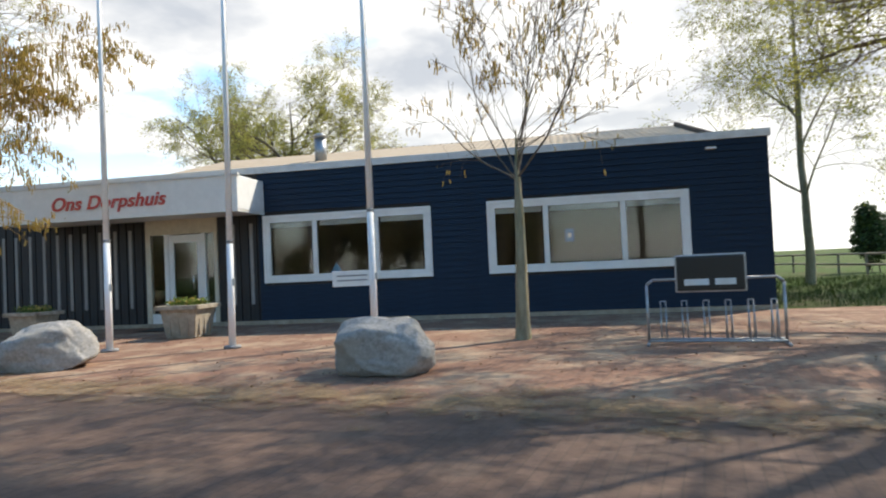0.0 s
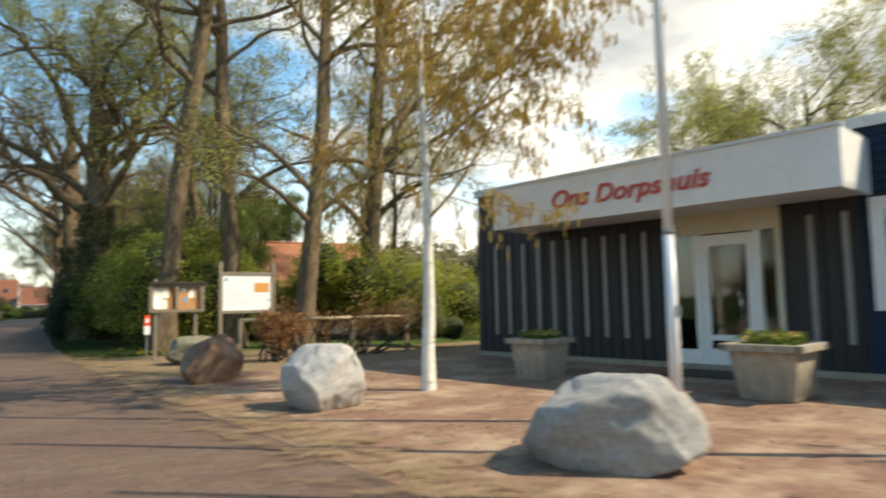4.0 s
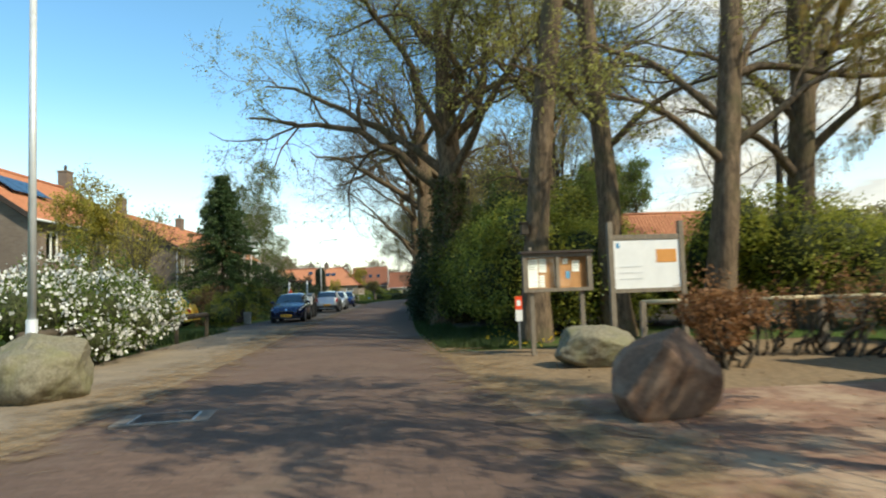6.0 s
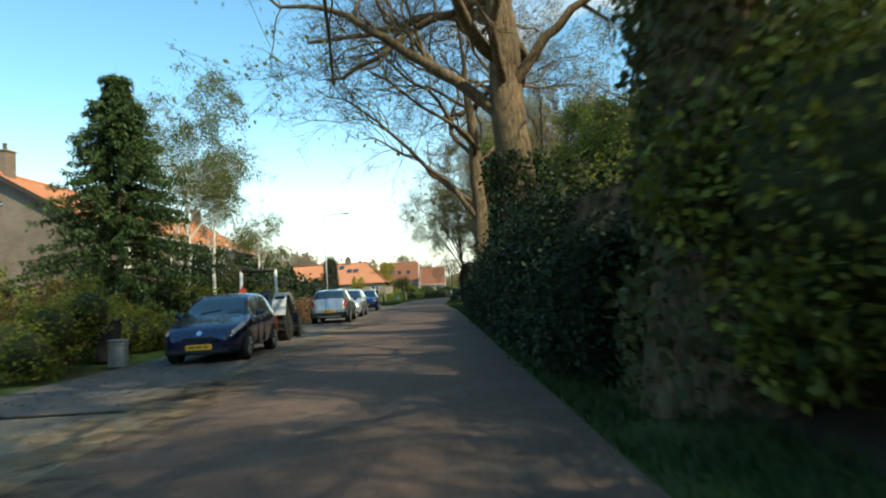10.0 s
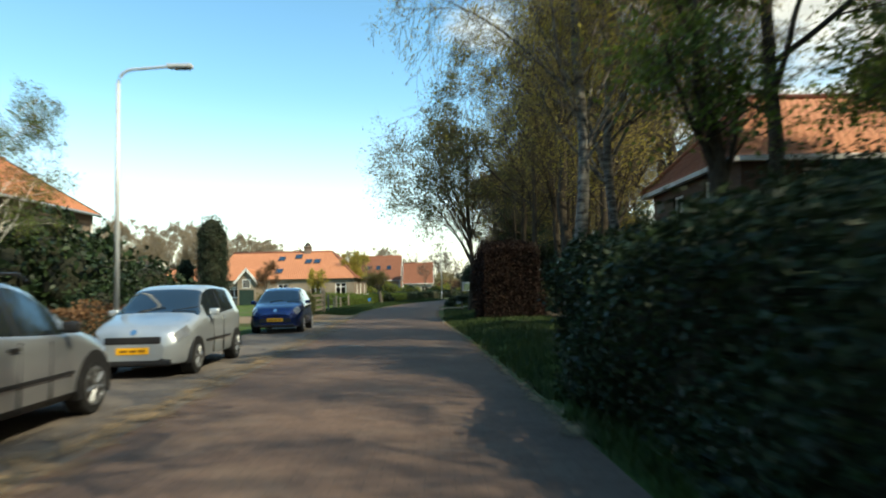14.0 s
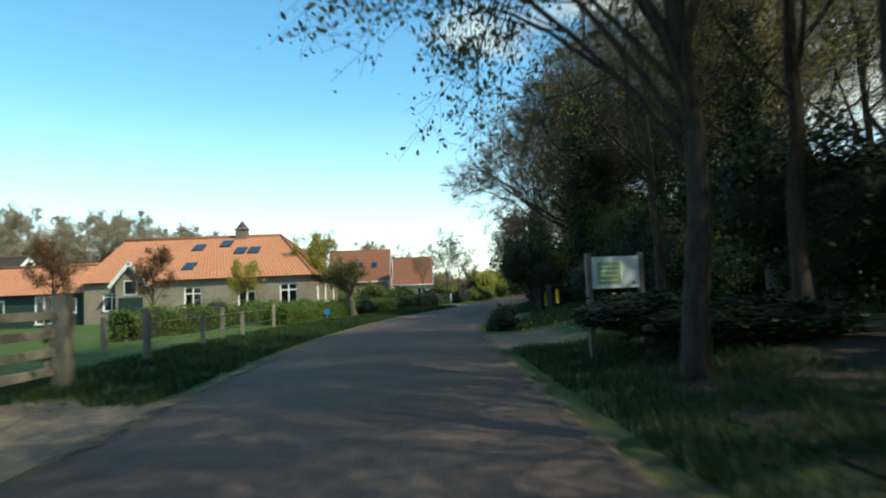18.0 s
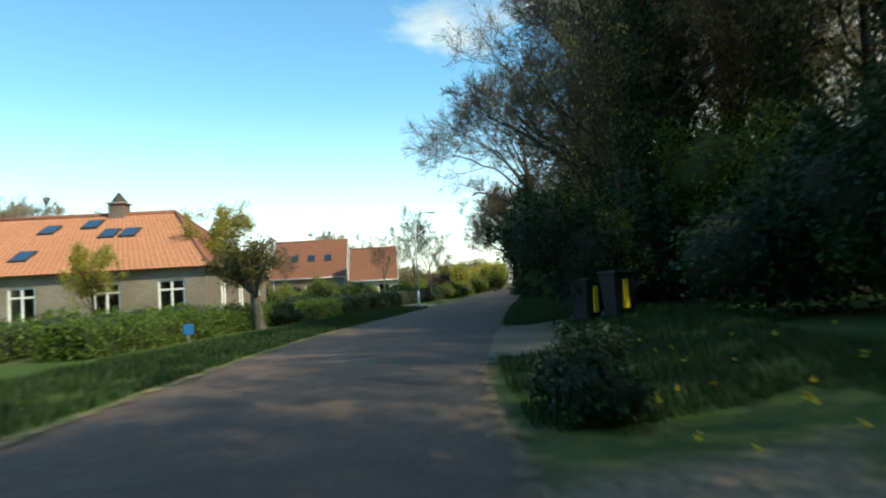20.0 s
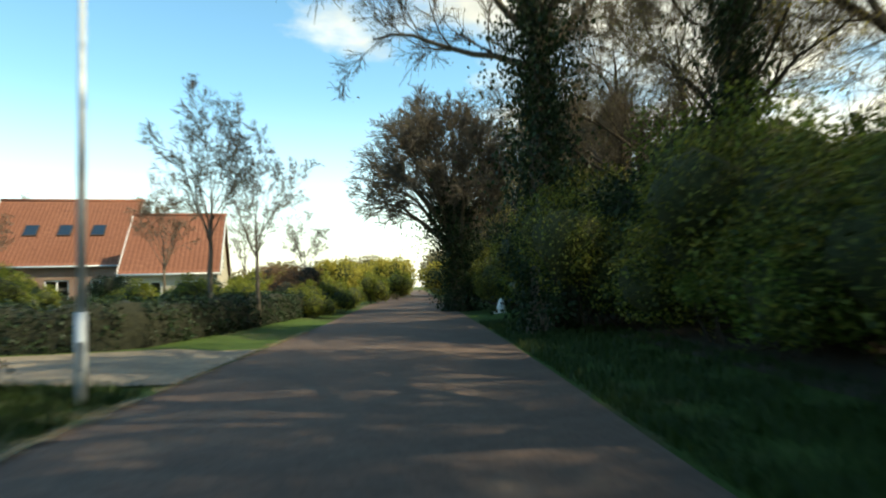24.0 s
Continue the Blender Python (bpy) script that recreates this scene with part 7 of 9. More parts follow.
for x, y, k, a in ((-11, 165.5, 0.5, 0), (-8.2, 164.8, 0.52, 70), (-5.4, 163.8, 0.48, 140), (-2.4, 162.6, 0.5, 210), (0.4, 162.8, 0.45, 280), (-13.6, 166, 0.5, 330)):
    again(dark, at_ground(x, y, a, k))
for x, y, k, a in ((4.8, 170, 0.7, 40), (8.0, 176, 0.7, 100)):
    again(russet, at_ground(x, y, a, k))

# Tall back trees added to lengthen the wood's shadow over lane and farm.
for k, (x, y) in enumerate(((15.0, 88.5), (16.4, 94.6), (15.5, 107.0), (19.0, 117.0), (20.5, 126.5), (23.5, 103.0))):
    again((broad, wood_a, wood_c)[k % 3], at_ground(x, y, 71 * k, 1.4 + 0.07 * (k % 4)))

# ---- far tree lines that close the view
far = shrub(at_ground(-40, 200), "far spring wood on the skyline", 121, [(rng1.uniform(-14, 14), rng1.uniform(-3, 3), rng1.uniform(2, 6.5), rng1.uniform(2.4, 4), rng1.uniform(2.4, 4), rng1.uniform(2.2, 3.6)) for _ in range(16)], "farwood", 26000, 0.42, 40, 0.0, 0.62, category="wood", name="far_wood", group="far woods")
far["kind"] = "stuff"
for x, y, a, s in ((27, 84, 88, 0.8), (27, 104, 92, 0.85), (30, 124, 95, 0.7), (31, 66, 90, 0.8), (-14, 222, 8, 0.95), (-68, 184, 25, 1.25), (-95, 165, 60, 1.4), (-46, 190, 15, 1.25), (14, 250, 0, 0.8), (52, 262, -10, 1.1), (-60, 95, 80, 0.8), (-50, 50, 90, 0.85), (-44, 8, 90, 1.0), (60, 40, 90, 1.1), (56, 80, 95, 1.1), (50, 130, 80, 1.1), (48, 165, 75, 1.1),
                   (165, 10, 70, 1.2), (170, -60, 60, 1.2), (150, -110, 30, 1.2), (-30, -40, 30, 1.0), (10, -60, 0, 1.1), (45, -55, -20, 1.1), (-110, 100, 80, 1.2), (-52, 236, 0, 1.2), (-100, 225, 20, 1.2), (85, 225, -30, 1.2)):
    c = again(far, at_ground(x, y, a, s))
greenwood = shrub(at_ground(24, 212), "bright yellow-green trees at the lane's far end", 122, [(rng1.uniform(-6, 6), rng1.uniform(-3, 3), rng1.uniform(1.5, 3.6), rng1.uniform(1.6, 2.6), rng1.uniform(1.6, 2.6), rng1.uniform(1.5, 2.2)) for _ in range(9)], "yellowleaf", 14000, 0.3, 12, 0.0, 0.62, category="trees", name="far_trees")
again(greenwood, at_ground(14.5, 218, 40, 1.0))


# ---- grass on the verges
def blades(name, label, seed, n, spots, size=0.16, mat="blade"):
    rng = np.random.default_rng(seed)
    pts = []
    for y0, y1, fx0, fx1, share in spots:
        k = int(n * share)
        y = rng.uniform(y0, y1, k)
        a, b = fx0(y), fx1(y)
        x = a + (b - a) * rng.random(k)
        clump = np.sin(x * 3.1 + y * 1.3) * np.sin(y * 2.3 - x * 1.7) + rng.normal(0, 0.45, k)
        ok = clump > -0.35
        pts.append(np.c_[x, y][ok])
    p = np.concatenate(pts)
    z = land(p[:, 0], p[:, 1])
    m = len(p)
    az = rng.uniform(0, 2 * math.pi, m)
    h = size * rng.uniform(0.4, 1.3, m)
    w = np.stack([np.cos(az), np.sin(az), 0 * az], 1) * 0.011
    base = np.c_[p, z - 0.01]
    bend = np.stack([np.cos(az + 1.5), np.sin(az + 1.5), 0 * az], 1) * (h * rng.uniform(0.1, 0.7, m))[:, None]
    top = base + bend + np.stack([0 * h, 0 * h, h], 1)
    v = np.stack([base - w, base + w, top], 1).reshape(-1, 3)
    ob = part(name, raw_mesh(name, v, np.arange(m * 3).reshape(m, 3), mat))
    tagged(ob, label, "grass", kind="stuff")


R = lambda k: (lambda y: right_x(y) + k)
L = lambda k: (lambda y: left_x(y) - k)
blades("verge_grass", "tufts of spring grass along the road's edges", 131, 300000, [
    (25.4, 31, R(0.1), R(2.2), 0.08), (31, 62, R(0.05), R(1.3), 0.08), (94.5, 102, R(2.6), R(6.0), 0.05), (62, 84, R(0.1), R(4.0), 0.25), (84, 96, R(0.3), R(3.2), 0.1), (102, 107.5, R(0.2), R(4), 0.07), (106.5, 116, R(1.9), R(5), 0.08), (115.4, 120, R(0.2), R(3.0), 0.06), (117, 150, R(0.1), R(2.6), 0.2),
    (90.5, 112, L(0.3), L(3.2), 0.16), (112, 138.5, L(0.25), L(2.8), 0.19)], 0.15)
blades("meadow_grass", "grass of the meadow beyond the hall", 132, 36000, [(-16, 3, lambda y: 17.5 + 0 * y, lambda y: 34 + 0 * y, 0.75), (23, 37, lambda y: -6 + 0 * y, lambda y: -3.7 + 0 * y, 0.25)], 0.22)

# ---- dandelions in the verge
def dandelions(seed, n, x0, x1, y0, y1):
    rng = np.random.default_rng(seed)
    x, y = rng.uniform(x0, x1, n), rng.uniform(y0, y1, n)
    at = np.c_[x, y, land(x, y) + rng.uniform(0.08, 0.16, n)]
    at = np.repeat(at, 7, 0) + rng.normal(0, 0.008, (7 * n, 3))
    ob = part("dandelions", raw_mesh("dandelions", *leaves(rng, at, 0.035, 0.7, 0.5), "flower"))
    tagged(ob, "small yellow dandelions in the verge grass", "flowers", kind="stuff")


dandelions(161, 70, 5.2, 7.6, 24.6, 28.0)
dandelions(162, 45, 3.4, 7.0, 98.0, 106.5)

# ---------------------------------------------------------------- boulders


def boulder(m, label, seed, sx, sy, sz, material, flat=0.5, low=0.7, high=0.95, soft=1.0):
    """A worn boulder with broken facets, sunk a little into the ground."""
    rng = np.random.default_rng(seed)
    bm = bmesh.new()
    bmesh.ops.create_icosphere(bm, subdivisions=5, radius=1.0)
    cuts = [(Vector(unit(rng.normal(0, 1, 3) + np.array([0, 0, 0.25]))), rng.uniform(low, high)) for _ in range(12)]
    for v in bm.verts:
        p = v.co.copy()
        for nrm, d in cuts:
            k = p.dot(nrm) - d
            if k > 0:
                p -= nrm * k * (0.97 if soft < 1 else 0.9)
        q = v.co * 1.7
        p *= 1 + 0.1 * soft * noise.noise(q + Vector((seed, 0, 0))) + 0.045 * soft * noise.noise(q * 3.1) + 0.018 * noise.noise(q * 9)
        if flat > 0.5:
            p = Vector([math.copysign(min(abs(c), 0.72 + 0.12 * abs(c)), c) for c in p]) * 1.12
        p = Vector((p.x * sx, p.y * sy, p.z * sz))
        if p.z < -sz * 0.62:
            p.z = -sz * 0.62
        v.co = p + Vector((0, 0, sz * 0.6))
    ob = new("boulder", to_mesh(bm, "boulder", material, True))
    ob.matrix_basis = m
    return tagged(ob, label, "boulder", "boulders along the forecourt")


boulder(pose(7.64, 9.66, 0, 0, 0, 20), "large grey granite boulder with broken faces", 1, 0.58, 0.74, 0.47, "stone_grey")
boulder(pose(8.02, 4.2, 0, 0, 0, 80), "rounded pale grey granite boulder", 2, 0.76, 0.6, 0.46, "stone_grey")
boulder(pose(6.7, 13.75, 0, 0, 0, 10), "blocky whitish granite boulder on the forecourt", 7, 0.47, 0.48, 0.52, "stone_pale", 0.75)
boulder(pose(6.05, 17.7, 0, 0, 0, -30), "brown-red boulder with a pale vein", 4, 0.58, 0.6, 0.58, "stone_brown", low=0.6, high=0.85, soft=0.5)
boulder(pose(6.5, 21.75, 0, 0, 0, 5), "long mossy tan boulder before the notice boards", 5, 0.73, 0.57, 0.4, "stone_moss")
boulder(pose(-1.55, 20.6, 0, 0, 0, 40), "large tan boulder on the pavement", 6, 0.75, 0.85, 0.6, "stone_moss")
boulder(pose(-5.2, 72.6, 0, 0, 0, 0), "small pale garden stone at a kerb", 8, 0.3, 0.4, 0.26, "stone_pale")

# ---------------------------------------------------------------- flagpoles, planters, bicycle rack


def flagpole(m, lean, label, band_z=2.0):
    p = thing("flagpole", m, label, "flagpole", "flagpoles before the hall")
    bar("foot", "band", (0, 0, 0), (0, 0, 0.05), 0.15, p, 16)
    bar("lower_pole", "pole", (0, 0, 0.03), (lean * band_z, 0, band_z), 0.062, p, 16, 0.058)
    bar("collar", "band", (lean * band_z, 0, band_z - 0.02), (lean * band_z, 0, band_z + 0.03), 0.064, p, 16)
    bar("upper_pole", "pole", (lean * band_z, 0, band_z), (lean * 8.2, 0, 8.2), 0.056, p, 16, 0.03)
    bar("halyard", "band", (lean * 1.2, -0.075, 1.2), (lean * 8.1, -0.045, 8.1), 0.004, p, 4)
    box("cleat", "steel", -0.02, -0.1, 1.1, 0.02, -0.055, 1.22, p, 0.004)


flagpole(pose(9.41, 10.45, 0), 0.0, "slim white flagpole on the forecourt")
flagpole(pose(9.98, 8.15, 0), 0.012, "slim white flagpole beside the planter", 1.87)
flagpole(pose(10.78, 5.74, 0), 0.004, "white flagpole carrying a small plain board", 2.3)
brd = thing("letter_board", pose(10.62, 6.03, 1.0, 0, 0, -62), "small white board fixed to a flagpole", "board")
box("panel", "white", -0.36, -0.012, 0, 0.36, 0.012, 0.27, brd)
for i in range(2):
    box("text_bar", "band", -0.28, -0.016, 0.09 + i * 0.08, 0.24, -0.012, 0.115 + i * 0.08, brd, 0)


def planter(m, label, seed):
    p = thing("planter", m, label, "planter", "concrete planters by the entrance")
    bm = bmesh.new()
    r = bmesh.ops.create_cube(bm, size=1.0)
    for v in r["verts"]:
        k = 0.36 if v.co.z < 0 else 0.45
        v.co = Vector((math.copysign(k, v.co.x), math.copysign(k, v.co.y), 0 if v.co.z < 0 else 0.62))
    bmesh.ops.bevel(bm, geom=list(bm.edges), offset=0.02, segments=2, affect="EDGES")
    part("tub", to_mesh(bm, "tub", "concrete"), p)
    for i in range(4):
        rim = box("rim", "concrete", -0.54, -0.54, 0.61, 0.54, -0.42, 0.7, p, 0.012)
        rim.matrix_basis = pose(0, 0, 0.001 * (i % 2), 0, 0, 90 * i)
    for i in range(4):
        for k in (-0.22, 0.0, 0.22):
            rib = box("rib", "concrete", k - 0.02, -0.425, 0.06, k + 0.02, -0.37, 0.58, p, 0.008)
            rib.matrix_basis = pose(0, 0, 0, 0, 0, 90 * i)
    box("soil", "soil", -0.42, -0.42, 0.58, 0.42, 0.42, 0.64, p, 0)
    rng = np.random.default_rng(seed)
    at = np.c_[rng.uniform(-0.36, 0.36, (420, 2)), rng.uniform(0.66, 0.8, 420)]
    tagged(part("greenery", raw_mesh("greenery", *leaves(rng, at, 0.09, 0.5, 0.6), "fresh"), p), kind="stuff")
    at = np.c_[rng.uniform(-0.36, 0.36, (130, 2)), rng.uniform(0.74, 0.82, 130)]
    tagged(part("bloom", raw_mesh("bloom", *leaves(rng, at, 0.05, 0.9, 0.6), "catkin"), p, "small yellow flowers"), kind="stuff")
    return p


planter(pose(11.65, 10.75, 0, 0, 0, 12) @ Matrix.Diagonal((0.92, 0.92, 1, 1)), "large weathered concrete planter with low yellow flowers", 3)
planter(pose(10.72, 14.3, 0, 0, 0, 12) @ Matrix.Diagonal((0.76, 0.8, 0.96, 1)), "weathered concrete planter with sparse plants", 4)


def bike_rack():
    r = thing("bicycle_rack", pose(10.8, 0.3, 0, 0, 0, -87), "galvanised bicycle rack with a dark sign panel on top", "bicycle rack")
    for x in (-0.9, 0.9):
        bar("upright", "steel", (x, 0, 0), (x, 0, 0.86), 0.02, r)
        bar("foot", "steel", (x, -0.28, 0.02), (x, 0.28, 0.02), 0.022, r)
        bar("corner", "steel", (x, 0, 0.86), (x - math.copysign(0.08, x), 0, 0.93), 0.02, r)
    bar("top_rail", "steel", (-0.82, 0, 0.93), (0.82, 0, 0.93), 0.02, r)
    bar("bottom_rail", "steel", (-0.9, 0.12, 0.06), (0.9, 0.12, 0.06), 0.018, r)
    bar("bottom_rail", "steel", (-0.9, -0.12, 0.06), (0.9, -0.12, 0.06), 0.018, r)
    for i in range(6):
        x = -0.72 + i * 0.29
        for dx in (0.0, 0.07):
            bar("wheel_bar", "steel", (x + dx, -0.12, 0.06), (x + dx, 0.02, 0.62), 0.009, r, 6)
            bar("wheel_bar", "steel", (x + dx, 0.12, 0.06), (x + dx, 0.02, 0.62), 0.009, r, 6)
        bar("hoop", "steel", (x, 0.02, 0.62), (x + 0.07, 0.02, 0.62), 0.009, r, 6)
    s = part("sign_panel", None, r, "black sign panel with rounded corners")
    box("plate", "black", -0.48, -0.035, 0.76, 0.42, 0.035, 1.26, s, 0.03)
    box("border", "steel", -0.5, -0.02, 0.74, 0.44, 0.02, 1.28, s, 0.02)
    for i, (x0, x1) in enumerate(((-0.38, -0.05), (0.03, 0.3))):
        box("brand_shape", "trim", x0, -0.04, 0.84, x1, -0.034, 0.93, s, 0.004)
    bm = bmesh.new()
    lathe(bm, [(0.07, -0.04), (0.07, -0.034)], pose(-0.03, 0, 1.09, 90), 16)
    part("emblem", to_mesh(bm, "emblem", "darktrim"), s)


bike_rack()

# ---------------------------------------------------------------- boards, rails and fences


def notice_case():
    n = thing("notice_case", pose(6.36, 23.5, 0, 0, 0, 1.5), "double glazed notice case on wooden posts with papers inside", "notice board")
    for x in (-0.5, 0.46):
        box("post", "oldwood", x - 0.04, -0.03, 0, x + 0.04, 0.05, 1.24, n, 0.008)
    z0, z1 = 1.18, 1.9
    box("back", "darkwood", -0.66, 0.03, z0, 0.66, 0.06, z1, n, 0.004)
    for x0, x1 in ((-0.66, -0.57), (-0.035, 0.035), (0.57, 0.66)):
        box("stile", "oldwood", x0, -0.08, z0, x1, 0.03, z1, n, 0.008)
    for x0, x1 in ((-0.57, -0.035), (0.035, 0.57)):
        box("rail", "oldwood", x0, -0.08, z0, x1, 0.03, z0 + 0.07, n, 0.006)
        box("rail", "oldwood", x0, -0.08, z1 - 0.07, x1, 0.03, z1, n, 0.006)
        box("backing", "cork", x0, 0.018, z0 + 0.07, x1, 0.028, z1 - 0.07, n, 0)
    box("cap", "darktrim", -0.7, -0.13, z1 + 0.002, 0.7, 0.09, z1 + 0.05, n, 0.01)
    for x0, x1, za, zb in ((-0.55, -0.36, 1.27, 1.8), (-0.34, -0.2, 1.55, 1.81), (-0.34, -0.24, 1.27, 1.5), (0.3, 0.43, 1.55, 1.76), (0.12, 0.22, 1.7, 1.8)):
        s = box("sheet", "paper", x0, 0.008, za, x1, 0.014, zb, n, 0)
        for i in range(4):
            zz = zb - 0.05 - i * 0.05
            if zz > za + 0.02:
                box("text_bar", "band", x0 + 0.02, 0.005, zz, x1 - 0.03, 0.008, zz + 0.012, s, 0)
    box("sheet", "blueprint", 0.17, 0.007, 1.42, 0.25, 0.013, 1.56, n, 0)
    box("pane", "glass", -0.57, -0.055, z0 + 0.07, -0.035, -0.05, z1 - 0.07, n, 0).visible_shadow = False
    box("pane", "glass", 0.035, -0.055, z0 + 0.07, 0.57, -0.05, z1 - 0.07, n, 0).visible_shadow = False
    bar("finial", "oldwood", (-0.5, 0.01, 1.94), (-0.5, 0.01, 2.03), 0.03, n)


def white_board():
    n = thing("information_board", pose(8.25, 23.95, 0, 0, 0, 6), "white village map board between tall weathered posts", "information board")
    for x in (-0.74, 0.74):
        box("post", "oldwood", x - 0.05, -0.05, 0, x + 0.05, 0.05, 2.5, n, 0.01)
    box("beam", "oldwood", -0.69, -0.035, 2.14, 0.69, 0.035, 2.24, n, 0.008)
    box("beam", "oldwood", -0.69, -0.035, 1.1, 0.69, 0.035, 1.18, n, 0.008)
    box("panel", "paper", -0.69, -0.02, 1.18, 0.69, 0.0, 2.14, n, 0.004)
    box("print", "orange", 0.2, -0.026, 1.68, 0.62, -0.02, 1.94, n, 0)
    box("print", "blueprint", -0.62, -0.026, 1.98, -0.56, -0.02, 2.08, n, 0)
    for i in range(3):
        box("text_bar", "trim", -0.58, -0.025, 1.36 + i * 0.12, -0.1, -0.02, 1.38 + i * 0.12, n, 0)


notice_case()
white_board()
red = thing("warning_sign", pose(5.82, 24.9, 0, 0, 0, 3), "narrow red and white sign on a short post", "sign")
box("post", "steel", -0.02, 0.0, 0, 0.02, 0.03, 0.7, red, 0.004)
box("upper_plate", "safety", -0.075, -0.012, 0.82, 0.075, 0.0, 1.1, red, 0.004)
box("lower_plate", "paper", -0.075, -0.012, 0.58, 0.075, 0.0, 0.815, red, 0.004)
box("pictogram", "paper", -0.04, -0.016, 0.9, 0.04, -0.012, 1.02, red, 0)
bird = thing("nest_box", pose(6.27, 26.2, 2.5, 0, 0, 0), "small wooden nest box on an oak trunk", "nest box")
box("body", "darkwood", -0.12, -0.1, 0, 0.04, 0.1, 0.26, bird)
box("lid", "darkwood", -0.16, -0.13, 0.26, 0.06, 0.12, 0.29, bird)


def rail_fence(points, label, height=0.95, rail="railwood", post="oldwood", gap=1.6, two=False, thick=0.05):
    """Posts with a half-round rail on top, along a line."""
    f = thing("rail_fence", pose(points[0][0], points[0][1], 0), label, "fence")
    o = Vector((points[0][0], points[0][1], 0))
    p = along(points, max(2, int(sum(math.dist(a, b) for a, b in zip(points, points[1:])) / gap) + 1))
    for x, y in p:
        z = zat(x, y)
        ps = box("post", post, -0.05, -0.05, 0, 0.05, 0.05, height + 0.02, f, 0.01)
        ps.matrix_basis = pose(x - o.x, y - o.y, z, random.uniform(-1.5, 1.5), random.uniform(-1.5, 1.5), 0)
    for (xa, ya), (xb, yb) in zip(p, p[1:]):
        for k, zz in enumerate((height, height * 0.5) if two else (height,)):
            a = Vector((xa, ya, zat(xa, ya) + zz)) - o
            b = Vector((xb, yb, zat(xb, yb) + zz)) - o
            bar("rail", rail, a, b, thick, f, 8)
    return f


rail_fence([(7.95, 23.5), (9.9, 22.7), (12.1, 21.8)], "low fence with a pale round rail beside the boulders", 0.95, gap=1.45, thick=0.045)
rail_fence([(-3.0, 22.6), (-3.25, 27), (-3.55, 31.5), (-3.55, 33.8)], "dark wooden garden fence with thick rails", 0.78, "darkwood", "darkwood", 2.3, thick=0.085)
rail_fence([(18, -12), (30, -8), (44, -4), (52, 2)], "weathered post and rail fence round the meadow", 1.0, "oldwood", "oldwood", 2.6, True)
shrub(pose(8.2, 20.9, 0), "young beech hedge with dry red-brown leaves", 141, [(0, 0, 0.72, 0.4, 0.4, 0.5), (0.45, 0.1, 0.82, 0.32, 0.35, 0.34), (-0.2, 0.3, 0.85, 0.3, 0.3, 0.3)], "drybeech", 2200, 0.075, 16, core=0.0)
shrub(pose(9.6, 22.2, 0), "thin beech hedge plants along the rail", 142, [(k * 0.5, -k * 0.2, 0.84 + 0.05 * (k % 2), 0.34, 0.2, 0.24) for k in range(-2, 6)], "drybeech", 2600, 0.065, 34, core=0.0)


def field_gate():
    g = thing("field_gate", pose(-4.72, 87.6, 0, 0, 0, 90), "weathered timber field gate between square posts", "gate")
    z = zat(-4.7, 90)
    for x in (0.0, 4.3):
        box("gate_post", "oldwood", x - 0.11, -0.11, z - 0.05, x + 0.11, 0.11, z + 1.38, g, 0.02)
    for i in range(4):
        box("board", "oldwood", 0.2, -0.02, z + 0.25 + i * 0.26, 4.1, 0.02, z + 0.37 + i * 0.26, g, 0.006)
    for x in (0.3, 2.1, 3.95):
        box("brace", "oldwood", x - 0.05, 0.021, z + 0.22, x + 0.05, 0.05, z + 1.2, g, 0.006)
    bar("diagonal", "oldwood", (0.35, 0.06, z + 0.3), (2.05, 0.06, z + 1.12), 0.035, g, 6)


field_gate()
for k, (x, y, h) in enumerate(((-5.0, 95.4, 1.1), (-5.4, 101.5, 1.0), (-5.3, 107.5, 1.0), (-9.5, 106, 1.0), (-7.6, 99, 0.9))):
    fp = thing("field_post", at_ground(x, y, 12 * k), "weathered wooden post standing in the meadow", "post", "meadow posts")
    box("stake", "oldwood", -0.06, -0.06, -0.1, 0.06, 0.06, h, fp, 0.015)
rail_fence([(-5.0, 95.4), (-5.4, 101.5), (-5.3, 107.5)], "thin wire fence along the meadow", 0.8, "steel", "oldwood", 3.1, True, 0.006)


def wood_sign():
    s = thing("wood_sign", pose(3.88, 93.45, 0.44, 0, 0, 12), "white woodland information sign with green print on two posts", "sign")
    for x in (-0.5, 0.5):
        box("post", "oldwood", x - 0.045, -0.045, -0.45, x + 0.045, 0.045, 1.36, s, 0.01)
    box("panel", "paper", -0.455, -0.02, 0.75, 0.455, 0.02, 1.3, s, 0.006)
    box("print", "greenprint", -0.34, -0.026, 0.82, 0.1, -0.02, 1.2, s, 0)
    for i in range(4):
        box("text_bar", "paper", -0.3, -0.03, 0.88 + i * 0.08, 0.04, -0.026, 0.9 + i * 0.08, s, 0)
    box("mark", "black", 0.32, -0.026, 0.8, 0.36, -0.02, 0.86, s, 0)


wood_sign()

# ---------------------------------------------------------------- street lamps


